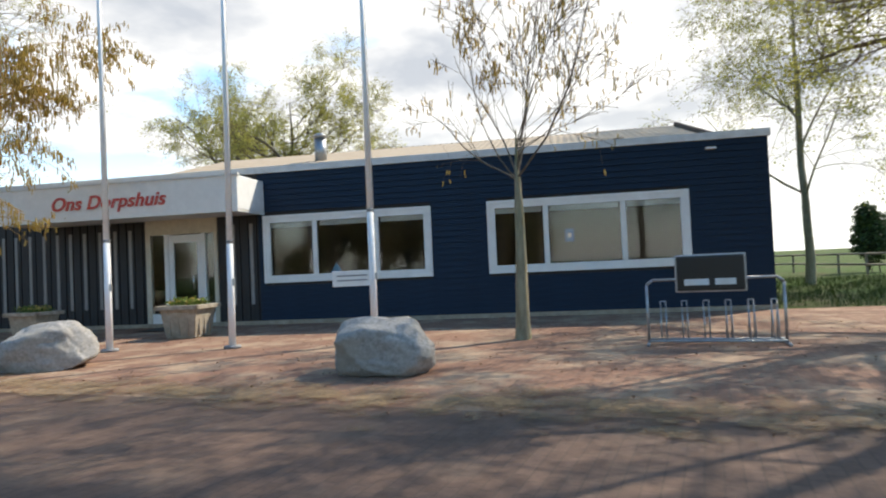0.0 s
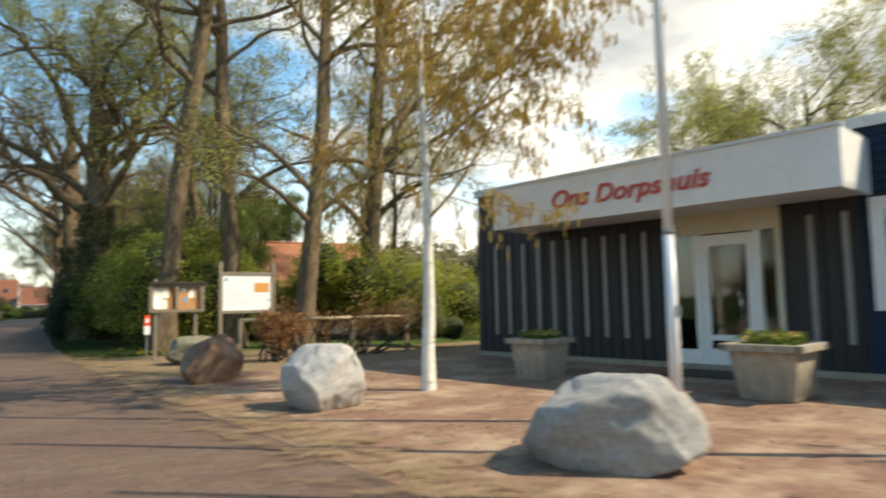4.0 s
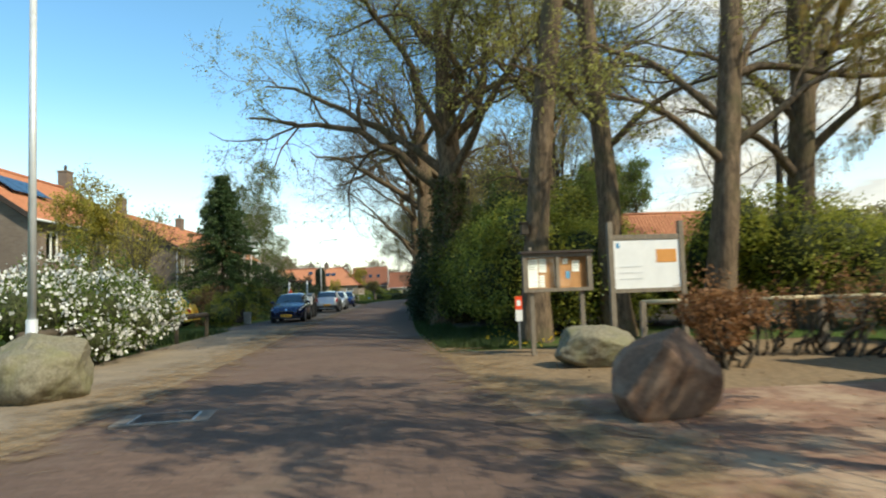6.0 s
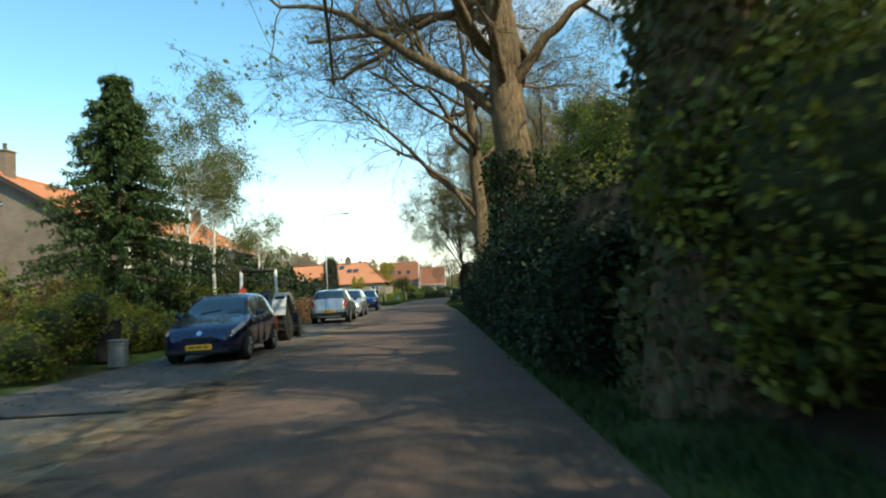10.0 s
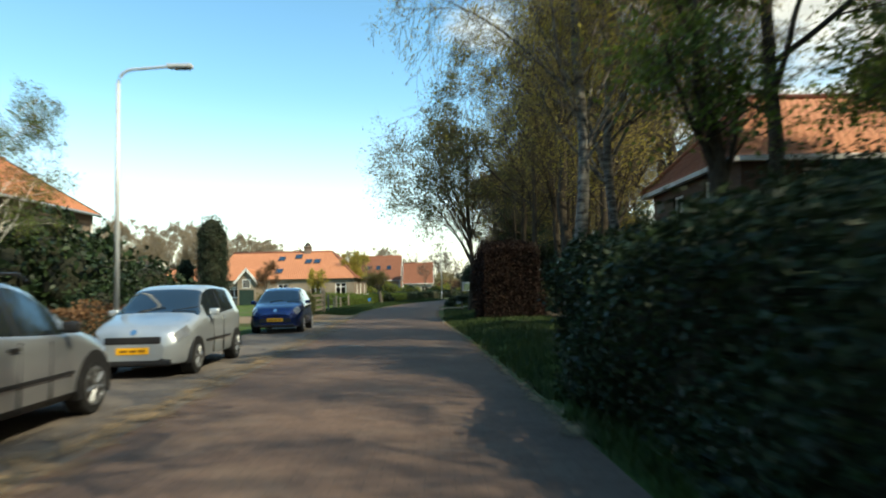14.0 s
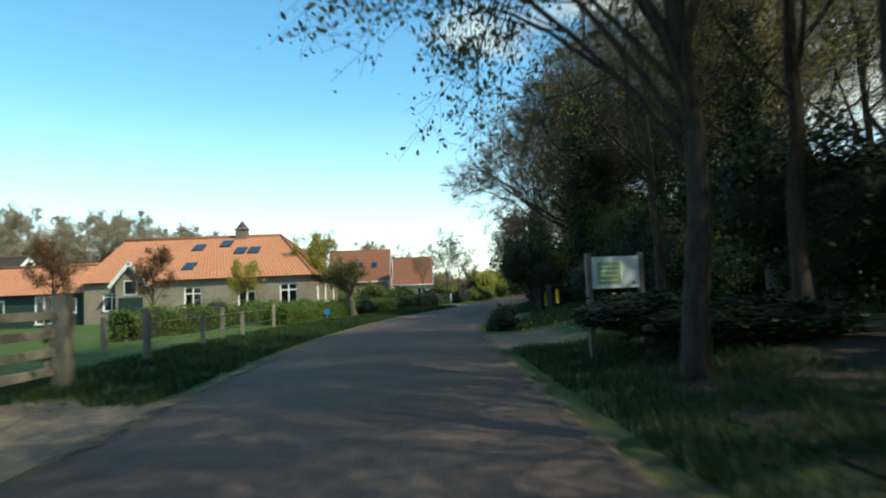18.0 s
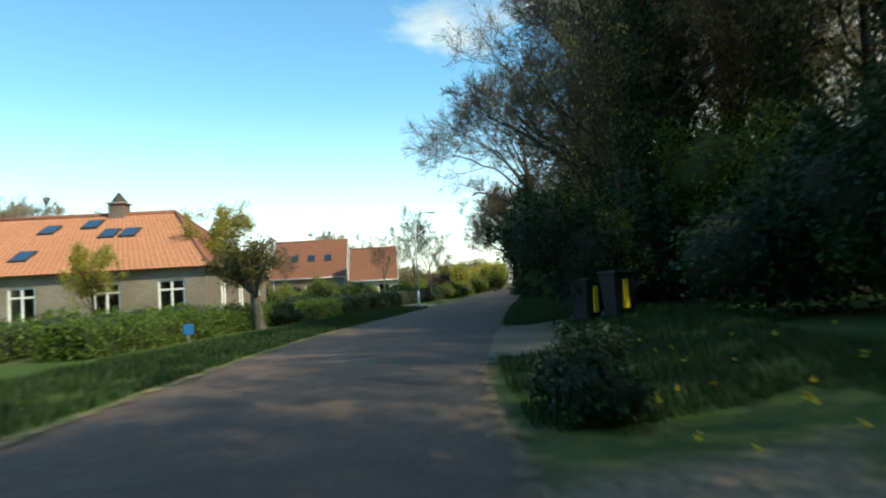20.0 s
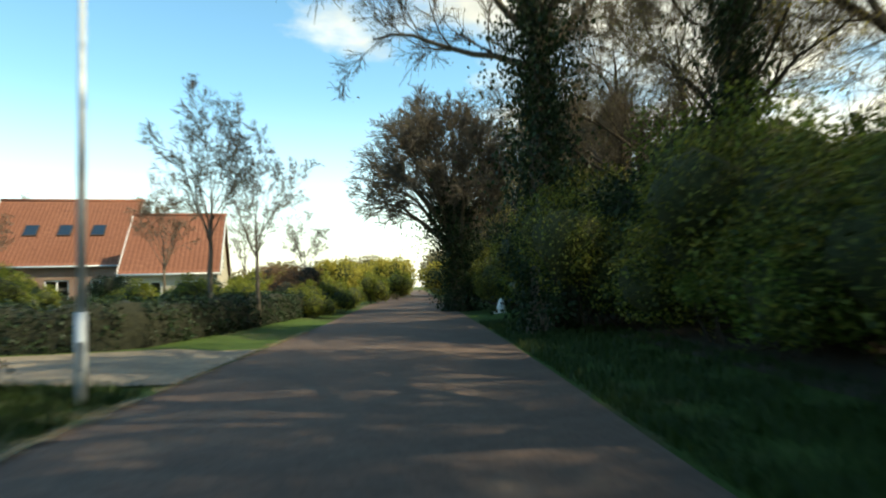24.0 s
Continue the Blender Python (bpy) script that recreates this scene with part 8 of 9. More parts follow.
def street_lamp(m, label, arm=1.3, height=6.0):
    p = thing("street_lamp", m, label, "street lamp", "street lamps")
    bar("base", "lampgrey", (0, 0, -0.05), (0, 0, 1.1), 0.075, p, 14, 0.07)
    bar("shaft", "lampgrey", (0, 0, 1.1), (0, 0, height - 0.3), 0.055, p, 14, 0.04)
    pts = np.array([(0.3 * (1 - math.cos(a)), 0, height - 0.3 + 0.3 * math.sin(a)) for a in np.linspace(0, math.pi / 2, 7)] + [(arm - 0.3, 0, height + 0.05)])
    part("arm", raw_mesh("arm", *sweep(pts[None], np.full((1, len(pts)), 0.03), 10), "lampgrey", True), p)
    h = part("lamp_head", None, p)
    box("housing", "lampgrey", arm - 0.35, -0.09, height + 0.01, arm + 0.15, 0.09, height + 0.09, h, 0.03)
    box("lens", "headlight", arm - 0.22, -0.07, height - 0.012, arm + 0.1, 0.07, height + 0.012, h, 0.01)
    box("hatch", "steel", -0.04, -0.082, 0.4, 0.04, -0.07, 0.75, p, 0.004)



post = thing("street_lamp", at_ground(-2.05, 21.3), "tall grey street lamp with a flat square head beside a boulder", "street lamp", "street lamps")
bar("base", "lampgrey", (0, 0, -0.05), (0, 0, 1.1), 0.085, post, 14, 0.08)
bar("shaft", "lampgrey", (0, 0, 1.1), (0, 0, 6.3), 0.06, post, 14, 0.05)
flat_head = box("lamp_head", "steel", -0.06, -0.12, 6.26, 0.55, 0.12, 6.34, post, 0.02)
box("lens", "headlight", 0.1, -0.1, 6.25, 0.5, 0.1, 6.262, flat_head, 0.002)
box("hatch", "steel", -0.04, -0.092, 0.4, 0.04, -0.08, 0.75, post, 0.004)
street_lamp(at_ground(-4.67, 67.3, 0), "tall grey street lamp arching over parked cars", 1.35)
street_lamp(at_ground(2.8, 137.4, 5), "tall pale street lamp on the grass verge", 1.2, 6.0)

# ---------------------------------------------------------------- bins and small things


def wheelie(m, label, tape=True, lid="blackbin"):
    b = thing("wheeled_bin", m, label, "bin", "wheeled bins")
    bm = bmesh.new()
    r = bmesh.ops.create_cube(bm, size=1.0)
    for v in r["verts"]:
        k = 0.22 if v.co.z < 0 else 0.29
        d = 0.24 if v.co.z < 0 else 0.33
        v.co = Vector((math.copysign(k, v.co.x), math.copysign(d, v.co.y), 0.06 if v.co.z < 0 else 0.96))
    bmesh.ops.bevel(bm, geom=list(bm.edges), offset=0.03, segments=2, affect="EDGES")
    part("body", to_mesh(bm, "body", "blackbin"), b)
    box("lid", lid, -0.3, -0.36, 0.96, 0.3, 0.34, 1.04, b, 0.03)
    bar("handle", "blackbin", (-0.25, 0.38, 0.95), (0.25, 0.38, 0.95), 0.018, b)
    for x in (-0.22, 0.22):
        bar("wheel", "rubber", (x - 0.03, 0.26, 0.1), (x + 0.03, 0.26, 0.1), 0.1, b, 14)
    if tape:
        box("tape", "yellow", -0.1, -0.345, 0.25, 0.02, -0.29, 0.85, b, 0.002)
    return b


wheelie(at_ground(6.35, 110.9, 14, 1.06), "black wheeled bin with a yellow strip and dark lid")
wheelie(at_ground(6.05, 112.3, 24, 1.06), "second black wheeled bin with a yellow strip")
box_bin = thing("garden_bin", at_ground(-4.75, 43.6, 10), "pale grey bin standing at a garden edge", "bin")
box("body", "binlid", -0.17, -0.15, 0.02, 0.17, 0.15, 0.55, box_bin, 0.03)
box("lid", "binlid", -0.19, -0.17, 0.55, 0.19, 0.17, 0.6, box_bin, 0.02)
box("rim", "binlid", -0.185, -0.165, 0.48, 0.185, 0.165, 0.52, box_bin, 0.01)
wheelie(at_ground(-5.5, 44.6, 30), "dark green wheeled bin in a front garden", False, "blackbin")
blue_post = thing("garden_marker", at_ground(-4.3, 114.6, 0), "small blue plate on a thin garden post", "marker")
box("stake", "oldwood", -0.02, -0.02, -0.05, 0.02, 0.02, 0.5, blue_post, 0.004)
box("plate", "blue", -0.13, -0.03, 0.3, 0.13, -0.02, 0.58, blue_post, 0.004)
stone = thing("white_marker", at_ground(14.5, 155.6, 0), "small white roadside marker on the verge", "marker")
bm = bmesh.new()
lathe(bm, [(0.22, -0.05), (0.2, 0.25), (0.1, 0.55), (0.03, 0.62)], Matrix.Identity(4), 14)
part("cone", to_mesh(bm, "cone", "white", True), stone)
box("foot", "white", -0.26, -0.26, -0.05, 0.26, 0.26, 0.04, stone, 0.01)
mast = thing("mailbox", at_ground(-5.2, 121.2, 0), "white mailbox by a garden path", "mailbox")
box("post", "oldwood", -0.03, -0.03, -0.05, 0.03, 0.03, 0.75, mast, 0.006)
box("body", "white", -0.11, -0.18, 0.75, 0.11, 0.18, 0.98, mast, 0.02)
box("slot", "black", -0.08, -0.186, 0.9, 0.08, -0.18, 0.92, mast, 0)
def pale_fence():
    """A low white board fence, seen in bits between the trunks."""
    f = thing("white_fence", at_ground(10.5, 100.8, 8), "low white board fence far back among the trunks", "fence")
    for i in range(9):
        box("board", "trim", i * 1.08, -0.015, 0.2, i * 1.08 + 0.94, 0.015, 1.08, f, 0.006)
        box("post", "oldwood", i * 1.08 + 0.95, -0.03, -0.1, i * 1.08 + 1.03, 0.05, 1.12, f, 0.006)
    box("cap_rail", "trim", 0.0, -0.04, 1.085, 9.7, 0.04, 1.13, f, 0.006)


pale_fence()

# ---------------------------------------------------------------- cars


def lerp_rows(rows, s):
    a = np.array(rows, float)
    return np.interp(s, a[:, 0], a[:, 1])


def flow_rows(rows, s):
    """Rows joined by a rounded line that passes close to each of them."""
    w = np.linspace(-1, 1, 7)
    return np.mean([lerp_rows(rows, np.clip(s + k * 0.022 * np.minimum(1, np.minimum(s, 1 - s) / 0.03), 0, 1)) for k in w], axis=0)


def car(m, label, paint, L, W, H, front_axle, rear_axle, roofline, belt, glass_s, side_s, wheel_r=0.29, clad=False, rails=False, face="round", group="parked cars"):
    """A small hatchback. Its nose points to -y; s runs from nose to tail."""
    c = thing("car", m, label, "car", group)
    lamp_s = {"round": (0.03, 0.115), "slant": (0.03, 0.17), "tall": (0.025, 0.11)}[face]
    marks = [*glass_s, *lamp_s, *[v for r in side_s for v in r], 0.945, 0.985]
    S = np.unique(np.round(np.r_[0, 0.004, 0.012, 0.022, 0.035, np.linspace(0.05, 0.95, 58), 0.965, 0.978, 0.988, 0.996, 1.0, marks], 4))
    w_half = W / 2 * flow_rows([(0, 0.6), (0.012, 0.76), (0.035, 0.87), (0.07, 0.935), (0.14, 0.985), (0.25, 1), (0.78, 1), (0.9, 0.965), (0.96, 0.9), (0.985, 0.82), (1, 0.7)], S)
    top = flow_rows(roofline, S) * H
    bl = np.minimum(flow_rows(belt, S) * H, top - 0.025)
    low = lerp_rows([(0, 0.3), (0.02, 0.2), (0.97, 0.22), (1, 0.34)], S)
    grid = []
    for i in range(len(S)):
        w, t, b, z0 = w_half[i], top[i], bl[i], low[i]
        up = max(0.0, t - b)
        k = min(1.0, max(0.0, (up - 0.06) / 0.3))
        k = k * k * (3 - 2 * k)
        rw = w * (0.93 - 0.21 * min(1, up / 0.5))
        mid = z0 + (b - z0) * 0.5
        cab = [(rw, t - 0.075), (rw * 0.94, t - 0.028), (rw * 0.76, t - 0.008), (rw * 0.4, t + 0.004), (0, t + 0.008)]
        hood = [(w * 0.9, b + up * 0.45), (w * 0.8, b + up * 0.78), (w * 0.62, b + up * 0.93), (w * 0.34, t), (0, t + 0.004)]
        roof = [(p[0] * k + q[0] * (1 - k), p[1] * k + q[1] * (1 - k)) for p, q in zip(cab, hood)]
        grid.append([(0, z0), (w * 0.8, z0), (w * 0.93, z0 + 0.035), (w * 0.97, z0 + 0.11), (w * 0.99, mid), (w, mid + (b - mid) * 0.45), (w * 0.995, b - (b - z0) * 0.14), (w * 0.978, b - (b - z0) * 0.045), (w * 0.95, b), *roof])
    grid = np.array(grid)
    n, k = grid.shape[:2]
    Y = (S - 0.5) * L
    vr = np.stack([grid[..., 0], np.repeat(Y[:, None], k, 1), grid[..., 1]], -1)
    vl = vr * (-1, 1, 1)
    ws0, ws1, rs0, rs1 = glass_s

    def kind(i, j):
        s = (S[i] + S[i + 1]) / 2
        up = min(top[i] - bl[i], top[i + 1] - bl[i + 1])
        if j == 8 and up > 0.2 and any(a < s < b for a, b in side_s):
            return "side"
        if j == 8 and up > 0.2 and side_s[0][0] < s < side_s[-1][1]:
            return "pillar"
        if j >= 9 and ws0 < s < ws1 or j >= 9 and rs0 < s < rs1:
            return "wind" if s < 0.6 else "rear"
        if lamp_s[0] < s < lamp_s[1] and (7 <= j <= 9 if face == "round" else 7 <= j <= 8 if face == "slant" else 6 <= j <= 8):
            return "lens"
        if 0.945 < s < 0.985 and (6 <= j <= 8 if clad else 5 <= j <= 7):
            return "tail"
        if j <= (2 if clad else 1):
            return "clad"
        return "body"

    packs = {}
    for side, v in ((0, vr), (1, vl)):
        for i in range(n - 1):
            for j in range(k - 1):
                q = [v[i, j], v[i, j + 1], v[i + 1, j + 1], v[i + 1, j]]
                kd = kind(i, j)
                packs.setdefault((kd, side if kd in ("side", "lens", "tail", "pillar") else 0), []).append(q if side else q[::-1])
    for e, flip in ((0, False), (n - 1, True)):
        bm = bmesh.new()
        ring = [bm.verts.new(p) for p in vr[e]] + [bm.verts.new(p) for p in vl[e][::-1][1:-1]]
        bm.faces.new(ring if flip else ring[::-1])
        part("end_cap", to_mesh(bm, "end_cap", paint), c)
    names = {"body": "body", "clad": "sill", "side": "side_glass", "wind": "windscreen", "rear": "rear_window", "lens": "headlight", "tail": "tail_light", "pillar": "pillar"}
    looks = {"body": paint, "clad": "plastic", "lens": "headlight", "tail": "taillight", "pillar": "plastic"}
    for (kd, side), qs in packs.items():
        q = np.array(qs)
        me = raw_mesh(names[kd], q.reshape(-1, 3), np.arange(len(q) * 4).reshape(-1, 4), looks.get(kd, "carglass"), True)
        bm = bmesh.new()
        bm.from_mesh(me)
        bmesh.ops.remove_doubles(bm, verts=bm.verts, dist=0.0005)
        bmesh.ops.recalc_face_normals(bm, faces=bm.faces)
        bm.to_mesh(me)
        bm.free()
        for p in me.polygons:
            p.use_smooth = True
        part(names[kd], me, c)
    # wheels before dark solid shapes, standing in for shaded arches, that end at the sill
    for sx in (-1, 1):
        for yy in (front_axle, rear_axle):
            R, zc = wheel_r + (0.085 if clad else 0.05), wheel_r + 0.01
            a0 = math.asin(max(-0.9, (0.21 - zc) / R))
            xa, xb = sx * (W / 2 - 0.24), sx * (W / 2 + 0.001)
            side_prism("wheel_arch", "plastic", [(yy + R * math.cos(a), zc + R * math.sin(a)) for a in np.linspace(a0, math.pi - a0, 19)], min(xa, xb), max(xa, xb), c)
            x = sx * (W / 2 - 0.127)
            wh = part("wheel", None, c)
            bm = bmesh.new()
            lathe(bm, [(wheel_r * 0.66, -0.09), (wheel_r * 0.95, -0.095), (wheel_r, -0.06), (wheel_r, 0.09), (wheel_r * 0.95, 0.122), (wheel_r * 0.72, 0.133), (wheel_r * 0.68, 0.1)], pose(x, yy, wheel_r, 0, 90 * sx, 0), 28)
            part("tyre", to_mesh(bm, "tyre", "rubber", False), wh)
            bm = bmesh.new()
            mm = pose(x, yy, wheel_r, 0, 90 * sx, 0)
            lathe(bm, [(wheel_r * 0.7, 0.09), (wheel_r * 0.7, 0.136), (wheel_r * 0.63, 0.138), (wheel_r * 0.6, 0.106)], mm, 28)
            lathe(bm, [(wheel_r * 0.16, 0.1), (wheel_r * 0.14, 0.142), (wheel_r * 0.05, 0.146)], mm, 14)
            for h in range(7):
                ang = h * 2 * math.pi / 7
                d = Vector((math.cos(ang), math.sin(ang), 0))
                add_bar(bm, mm @ (d * wheel_r * 0.12 + Vector((0, 0, 0.128))), mm @ (d * wheel_r * 0.64 + Vector((0, 0, 0.126))), 0.026, 5)
            part("rim", to_mesh(bm, "rim", "alloy"), wh)
    # face
    nose, tail = -L / 2, L / 2
    pz = 0.4

    def y_at(sv):
        return (sv - 0.5) * L

    for sx in (-1, 1):
        mi = part("mirror", None, c)
        bm = bmesh.new()
        ym = y_at(ws0 + 0.11)
        zb = float(np.interp(ws0 + 0.11, S, bl)) + 0.06
        add_box(bm, sx * (W / 2 - 0.02), ym - 0.04, zb - 0.045, sx * (W / 2 + 0.16), ym + 0.05, zb + 0.075, 0.035)
        part("housing", to_mesh(bm, "housing", "plastic" if clad else paint, True), mi)
        hd = box("door_handle", "plastic" if clad else paint, sx * (W / 2 - 0.005), y_at(0.56), H * 0.555, sx * (W / 2 + 0.025), y_at(0.56) + 0.16, H * 0.555 + 0.035, c, 0.01)
        for sv in (side_s[0][0] + 0.075, side_s[0][1] + 0.012):
            box("door_gap", "plastic", sx * (W / 2 - 0.03), y_at(sv) - 0.004, 0.28, sx * (W / 2 + 0.0015), y_at(sv) + 0.004, float(np.interp(sv, S, bl)) - 0.06, c, 0)
        if face == "tall":
            box("side_strip", "plastic", sx * (W / 2 - 0.02), y_at(0.3), H * 0.335, sx * (W / 2 + 0.006), y_at(0.7), H * 0.36, c, 0.004)
        fl = part("fog_lamp", None, c)
        bm = bmesh.new()
        lathe(bm, [(0.05, -0.02), (0.045, 0.02)], pose(sx * W * 0.33, nose + 0.075, 0.38, 90), 14)
        part("glass", to_mesh(bm, "glass", "headlight"), fl)
        if rails:
            pts = np.array([(sx * W * 0.36, y_at(0.42), H - 0.03), (sx * W * 0.36, y_at(0.46), H + 0.05), (sx * W * 0.355, y_at(0.8), H + 0.03), (sx * W * 0.355, y_at(0.85), H - 0.06)])
            part("roof_rail", raw_mesh("roof_rail", *sweep(pts[None], np.full((1, 4), 0.018), 8), "plastic", True), c)
    for yy, s, nm in ((nose + 0.035, -1, "front"), (tail - 0.035, 1, "rear")):
        pl = part("number_plate", None, c)
        zz = (0.3 if face == "slant" else 0.4) if s < 0 else (0.5 if clad else 0.62)
        box("plate", "plate", -0.26, yy - 0.03 + (0.012 * s), zz, 0.26, yy + 0.03 + (0.012 * s), zz + 0.11, pl, 0.004)
        ys = yy + s * 0.0425
        for x0, x1 in ((-0.2, -0.08), (-0.05, 0.06), (0.09, 0.2)):
            box("bar", "platebar", x0, ys - 0.002, zz + 0.035, x1, ys + 0.002, zz + 0.072, pl, 0)
    gz = {"round": (0.36, 0.5, 0.3), "slant": (0.5, 0.56, 0.2), "tall": (0.56, 0.68, 0.27)}[face]
    box("grille", "plastic", -W * gz[2], nose - 0.006, gz[0], W * gz[2], nose + 0.2, gz[1], c, 0.03)
    box("intake", "plastic", -W * 0.36, nose - 0.004, 0.22, W * 0.36, nose + 0.14, 0.31, c, 0.03)
    bm = bmesh.new()
    lathe(bm, [(0.06, -0.02), (0.055, 0.03)], pose(0, y_at(0.02), float(np.interp(0.02, S, top)) - 0.03, 55), 14)
    part("badge", to_mesh(bm, "badge", "chrome"), c)
    box("rear_bumper", "plastic" if clad else paint, -W * 0.44, tail - 0.16, 0.3, W * 0.44, tail + 0.015, 0.5, c, 0.04)
    if clad:
        box("skid_plate", "alloy", -W * 0.3, tail - 0.02, 0.28, W * 0.3, tail + 0.025, 0.33, c, 0.01)
    for x in (-0.3, 0.28):
        bar("wiper", "plastic", (x, y_at(ws0 + 0.01), float(np.interp(ws0 + 0.01, S, top)) + 0.015), (x + 0.42, y_at(ws0 + 0.035), float(np.interp(ws0 + 0.035, S, top)) + 0.02), 0.009, c, 5)
    bar("aerial", "plastic", (0, y_at(rs0 - 0.05), H - 0.02), (0, y_at(rs0 - 0.0), H + 0.25), 0.006, c, 5)
    return c


ROOF_SUPER = [(0, 0.36), (0.012, 0.44), (0.04, 0.5), (0.1, 0.565), (0.25, 0.655), (0.285, 0.69), (0.42, 0.93), (0.5, 0.985), (0.62, 1.0), (0.78, 0.965), (0.86, 0.92), (0.94, 0.72), (0.965, 0.66), (0.985, 0.55), (1, 0.4)]
BELT = [(0, 0.35), (0.05, 0.46), (0.25, 0.61), (0.5, 0.635), (0.8, 0.68), (0.95, 0.66), (1, 0.4)]
ROOF_MPV = [(0, 0.4), (0.012, 0.49), (0.04, 0.545), (0.12, 0.6), (0.23, 0.66), (0.26, 0.69), (0.42, 0.945), (0.5, 0.99), (0.62, 1.0), (0.84, 0.97), (0.91, 0.93), (0.955, 0.72), (0.975, 0.64), (0.99, 0.56), (1, 0.4)]
ROOF_CITY = [(0, 0.42), (0.012, 0.5), (0.04, 0.555), (0.11, 0.605), (0.2, 0.65), (0.24, 0.68), (0.4, 0.935), (0.5, 0.99), (0.62, 1.0), (0.8, 0.965), (0.9, 0.89), (0.96, 0.68), (0.98, 0.6), (1, 0.42)]
car(pose(-2.8, 44.7, 0, 0, 0, 3), "dark blue hatchback parked facing down the lane", "carblue", 3.83, 1.65, 1.43, -1.17, 1.27, ROOF_SUPER, BELT, (0.275, 0.43, 0.855, 0.945), ((0.35, 0.56), (0.575, 0.82)), 0.29, face="slant")
car(pose(-3.1, 60.6, 0, 0, 0, 183), "silver hatchback with dark cladding and roof rails seen from behind", "carsilver", 4.02, 1.75, 1.54, -1.28, 1.31, ROOF_MPV, BELT, (0.245, 0.42, 0.88, 0.955), ((0.34, 0.54), (0.555, 0.7), (0.715, 0.83)), 0.32, True, True, "tall")
car(pose(-3.27, 66.72, 0, 0, 0, 2), "pale silver compact car parked facing traffic", "carpale", 3.8, 1.66, 1.54, -1.22, 1.245, ROOF_MPV, BELT, (0.245, 0.42, 0.88, 0.955), ((0.34, 0.57), (0.585, 0.8)), 0.29, face="tall")
car(pose(-3.68, 77.4, 0, 0, 0, 4), "small bright blue city car parked at the roadside", "carnavy", 3.5, 1.7, 1.52, -1.07, 1.27, ROOF_CITY, BELT, (0.225, 0.405, 0.87, 0.95), ((0.33, 0.55), (0.565, 0.8)), 0.28, face="round")
car(pose(-8.8, 42.5, 0, 0, 0, 275), "yellow hatchback standing in a garden drive", "caryellow", 3.75, 1.62, 1.5, -1.2, 1.2, ROOF_MPV, BELT, (0.245, 0.42, 0.88, 0.955), ((0.34, 0.57), (0.585, 0.8)), 0.29, face="tall")
car(pose(-11.5, 86.0, 0, 0, 0, 70), "dark red car half hidden behind garden shrubs", "carred", 4.0, 1.7, 1.5, -1.25, 1.25, ROOF_MPV, BELT, (0.245, 0.42, 0.88, 0.955), ((0.34, 0.54), (0.555, 0.8)), 0.3, face="tall")


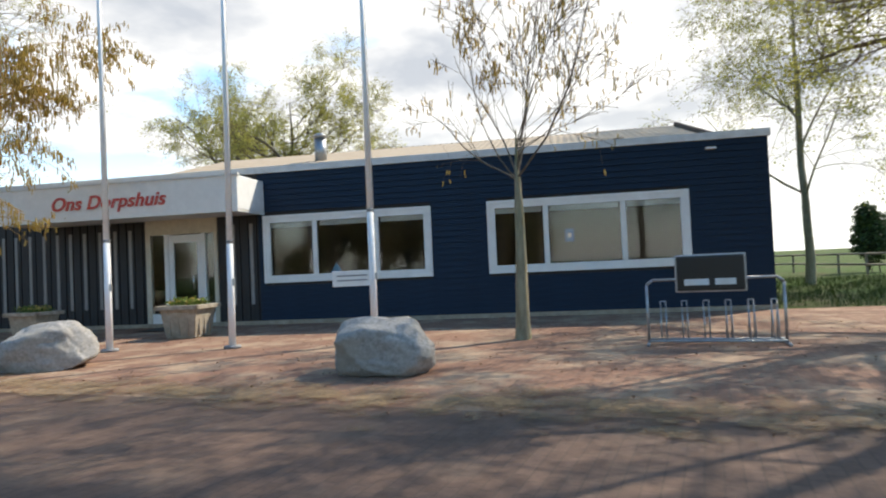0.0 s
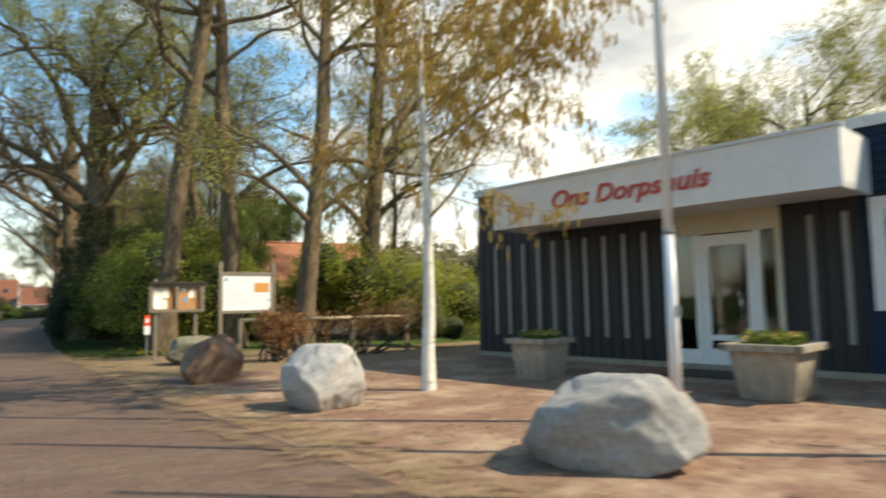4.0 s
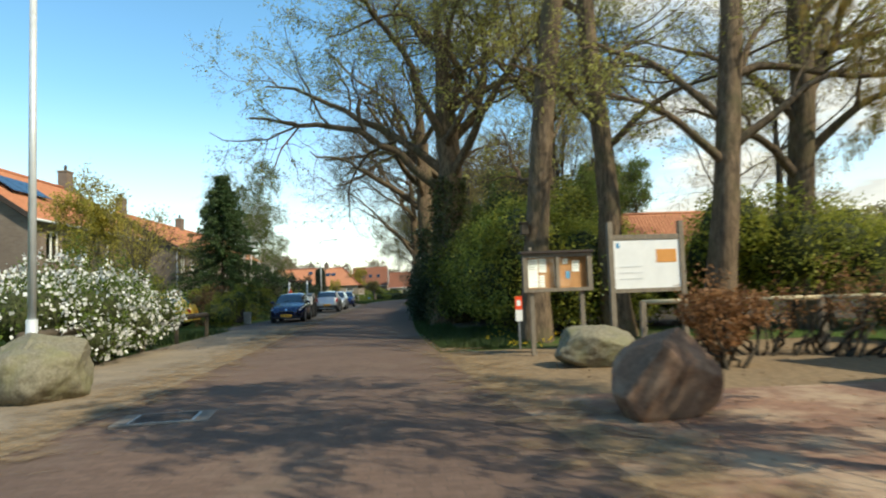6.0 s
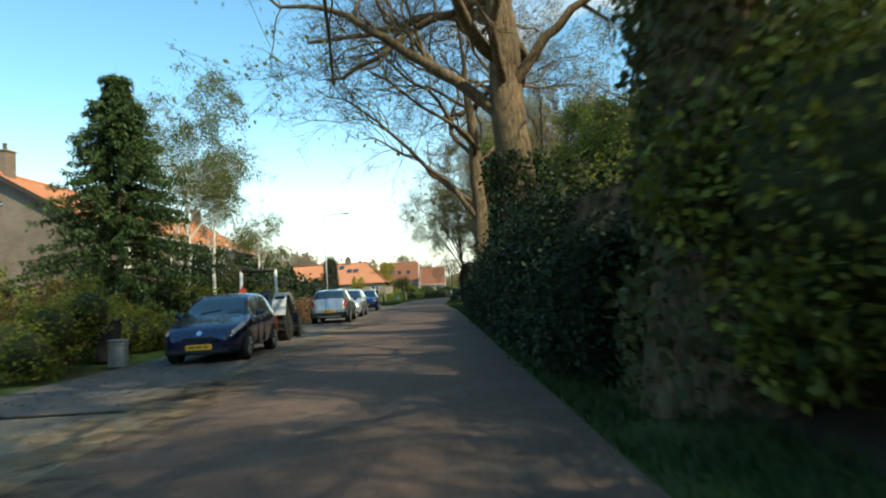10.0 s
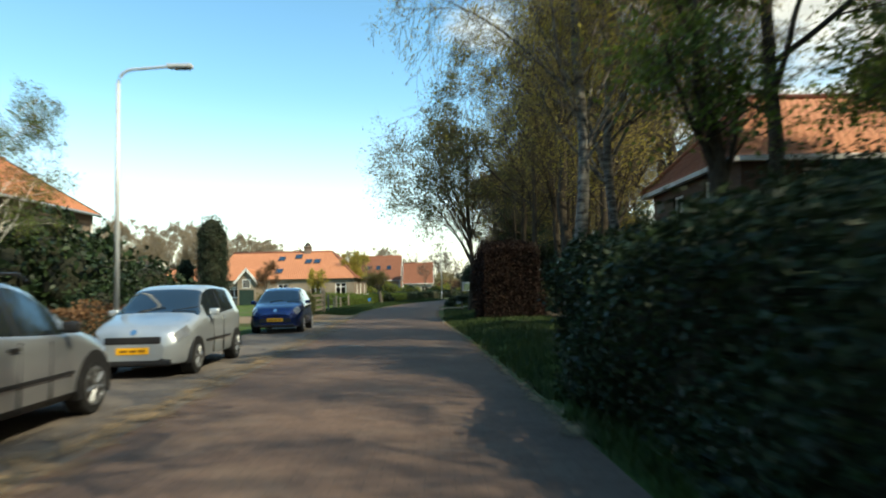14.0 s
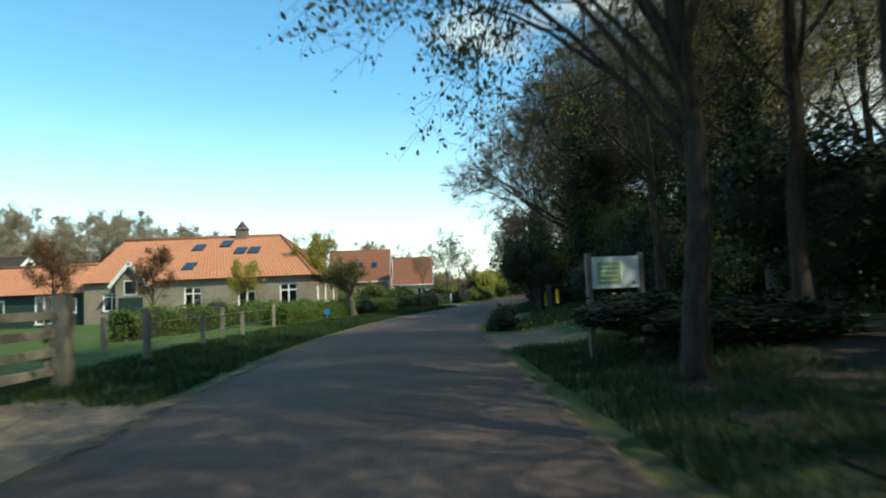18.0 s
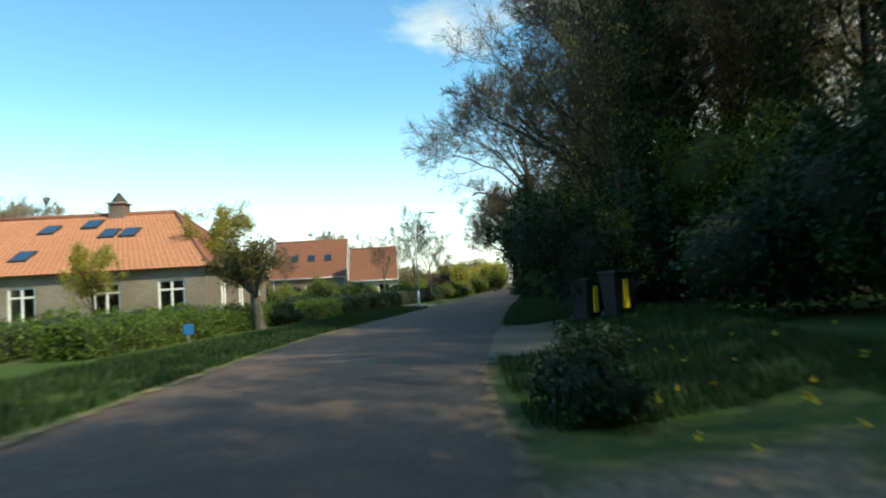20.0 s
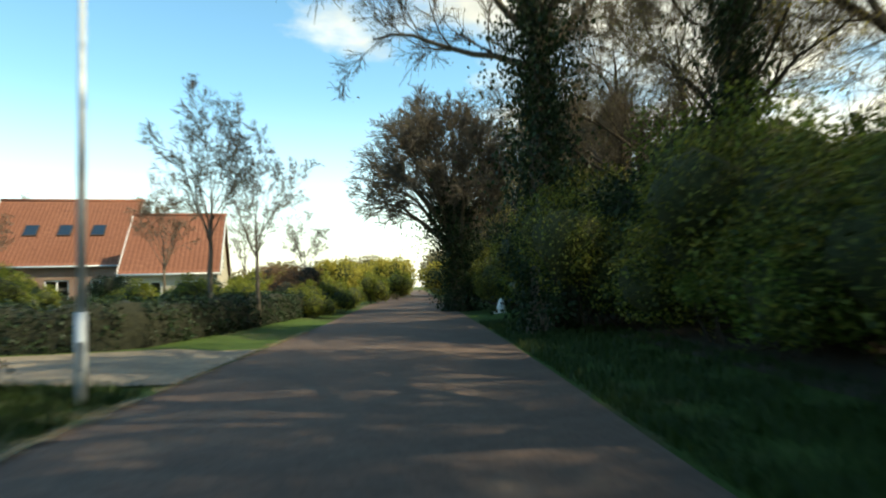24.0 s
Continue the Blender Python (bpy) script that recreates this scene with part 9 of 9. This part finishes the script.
def tractor():
    t = thing("tractor", pose(-3.25, 49.7, 0, 0, 0, 183), "old tractor with white fenders, roll bar and red transport box", "tractor")
    # nose towards -y
    for sx in (-1, 1):
        for yy, r, w in ((0.75, 0.66, 0.3), (-1.0, 0.42, 0.18)):
            wh = part("wheel", None, t)
            x = sx * (0.68 if r > 0.5 else 0.7)
            mm = pose(x, yy, r, 0, 90 * sx, 0)
            bm = bmesh.new()
            lathe(bm, [(r * 0.6, -w / 2), (r * 0.95, -w / 2), (r, -w / 2 + 0.04), (r, w / 2 - 0.04), (r * 0.95, w / 2), (r * 0.6, w / 2)], mm, 32)
            for h in range(22):
                a = h * 2 * math.pi / 22
                d = Vector((math.cos(a), math.sin(a), 0))
                bar("lug", "rubber", mm @ (d * r + Vector((0, 0, -w / 2))), mm @ (Vector((math.cos(a + 0.12), math.sin(a + 0.12), 0)) * r + Vector((0, 0, w / 2))), 0.022, wh, 4)
            part("tyre", to_mesh(bm, "tyre", "rubber"), wh)
            bm = bmesh.new()
            lathe(bm, [(r * 0.6, w * 0.1), (r * 0.6, w / 2 - 0.02), (r * 0.5, w / 2 - 0.05), (r * 0.2, w * 0.2), (r * 0.12, w * 0.42)], mm, 24)
            part("rim", to_mesh(bm, "rim", "trim"), wh)
        bm = bmesh.new()
        pts = [(sx * 0.66, 0.75 + 0.76 * math.cos(a), 0.66 + 0.76 * math.sin(a)) for a in np.linspace(0.15, 2.6, 9)]
        vs = [[bm.verts.new((p[0] + d, p[1], p[2])) for d in (-0.2, 0.2)] for p in pts]
        for a, b in zip(vs, vs[1:]):
            bm.faces.new((a[0], a[1], b[1], b[0]))
        bmesh.ops.solidify(bm, geom=list(bm.faces), thickness=0.025)
        part("fender", to_mesh(bm, "fender", "white"), t)
        box("fender_lamp", "black", sx * 0.66 - 0.13, 1.18, 1.2, sx * 0.66 + 0.13, 1.24, 1.31, t, 0.015)
        bar("roll_post", "trim", (sx * 0.52, 0.95, 0.8), (sx * 0.5, 0.9, 2.12), 0.045, t)
    bar("roll_bar", "darktrim", (-0.5, 0.9, 2.1), (0.5, 0.9, 2.1), 0.05, t)
    box("work_lamp", "darktrim", 0.3, 0.84, 2.14, 0.52, 0.96, 2.26, t, 0.02)
    box("sun_shade", "darktrim", -0.5, 0.2, 2.06, 0.5, 0.86, 2.1, t, 0.015)
    box("hood", "bluetarp", -0.28, -1.55, 0.75, 0.28, -0.2, 1.25, t, 0.07)
    box("grille", "darktrim", -0.24, -1.58, 0.78, 0.24, -1.545, 1.18, t, 0.01)
    box("gearbox", "darktrim", -0.22, -1.2, 0.45, 0.22, 1.0, 0.78, t, 0.04)
    bar("front_axle", "darktrim", (-0.65, -1.0, 0.42), (0.65, -1.0, 0.42), 0.05, t)
    bar("rear_axle", "darktrim", (-0.6, 0.75, 0.66), (0.6, 0.75, 0.66), 0.09, t)
    st = part("seat", None, t)
    box("cushion", "black", -0.24, 0.35, 0.95, 0.24, 0.8, 1.05, st, 0.04)
    box("back", "black", -0.24, 0.74, 1.05, 0.24, 0.82, 1.4, st, 0.04)
    bm = bmesh.new()
    lathe(bm, [(0.19, -0.012), (0.21, 0.0), (0.19, 0.012), (0.17, 0.0)], pose(0, 0.05, 1.4, -35), 20)
    part("steering_wheel", to_mesh(bm, "steering_wheel", "black"), t)
    bar("column", "darktrim", (0, -0.2, 1.15), (0, 0.05, 1.4), 0.025, t)
    bar("exhaust", "darktrim", (0.18, -0.7, 1.2), (0.18, -0.7, 1.9), 0.035, t)
    tb = part("transport_box", None, t, "red steel transport box on the rear lift")
    box("floor", "redbox", -0.62, 1.45, 0.3, 0.62, 2.05, 0.34, tb, 0.004)
    box("back_panel", "redbox", -0.62, 2.02, 0.34, 0.62, 2.05, 0.78, tb, 0.004)
    box("front_panel", "redbox", -0.62, 1.45, 0.34, 0.62, 1.48, 0.78, tb, 0.004)
    for x in (-0.62, 0.59):
        box("side_panel", "redbox", x, 1.48, 0.34, x + 0.03, 2.02, 0.78, tb, 0.004)
    sg = part("warning_triangle", None, t, "red-orange slow vehicle triangle")
    prism("plate", "safety", [(0.16, 1.3), (0.6, 1.3), (0.38, 1.68)], 1.26, 1.28, sg)
    bar("bracket", "darktrim", (0.38, 1.24, 0.9), (0.38, 1.24, 1.36), 0.015, sg, 6)


tractor()


def fallen(name, label, seed, n, x0, x1, y0, y1):
    """Dry leaves and bud scales lying about."""
    rng = np.random.default_rng(seed)
    at = np.c_[rng.uniform(x0, x1, n), rng.uniform(y0, y1, n), np.full(n, 0.006)]
    v, f = leaves(rng, at, 0.05, 0.6, 6.0)
    v[:, 2] = np.maximum(v[:, 2], 0.004)
    v[:, 2] = np.minimum(v[:, 2], 0.03)
    tagged(part(name, raw_mesh(name, v, f, "beech")), label, "leaf litter", kind="stuff")


fallen("fallen_leaves", "dry leaves blown over the forecourt", 151, 2600, 5.8, 14.0, -4, 24)
fallen("fallen_leaves", "dry leaves along the parking strip", 152, 1500, -4.4, -1.4, 38, 60)
fallen("fallen_leaves", "dry leaves and petals on the pavement", 153, 1400, -4.2, -0.6, 28, 43)
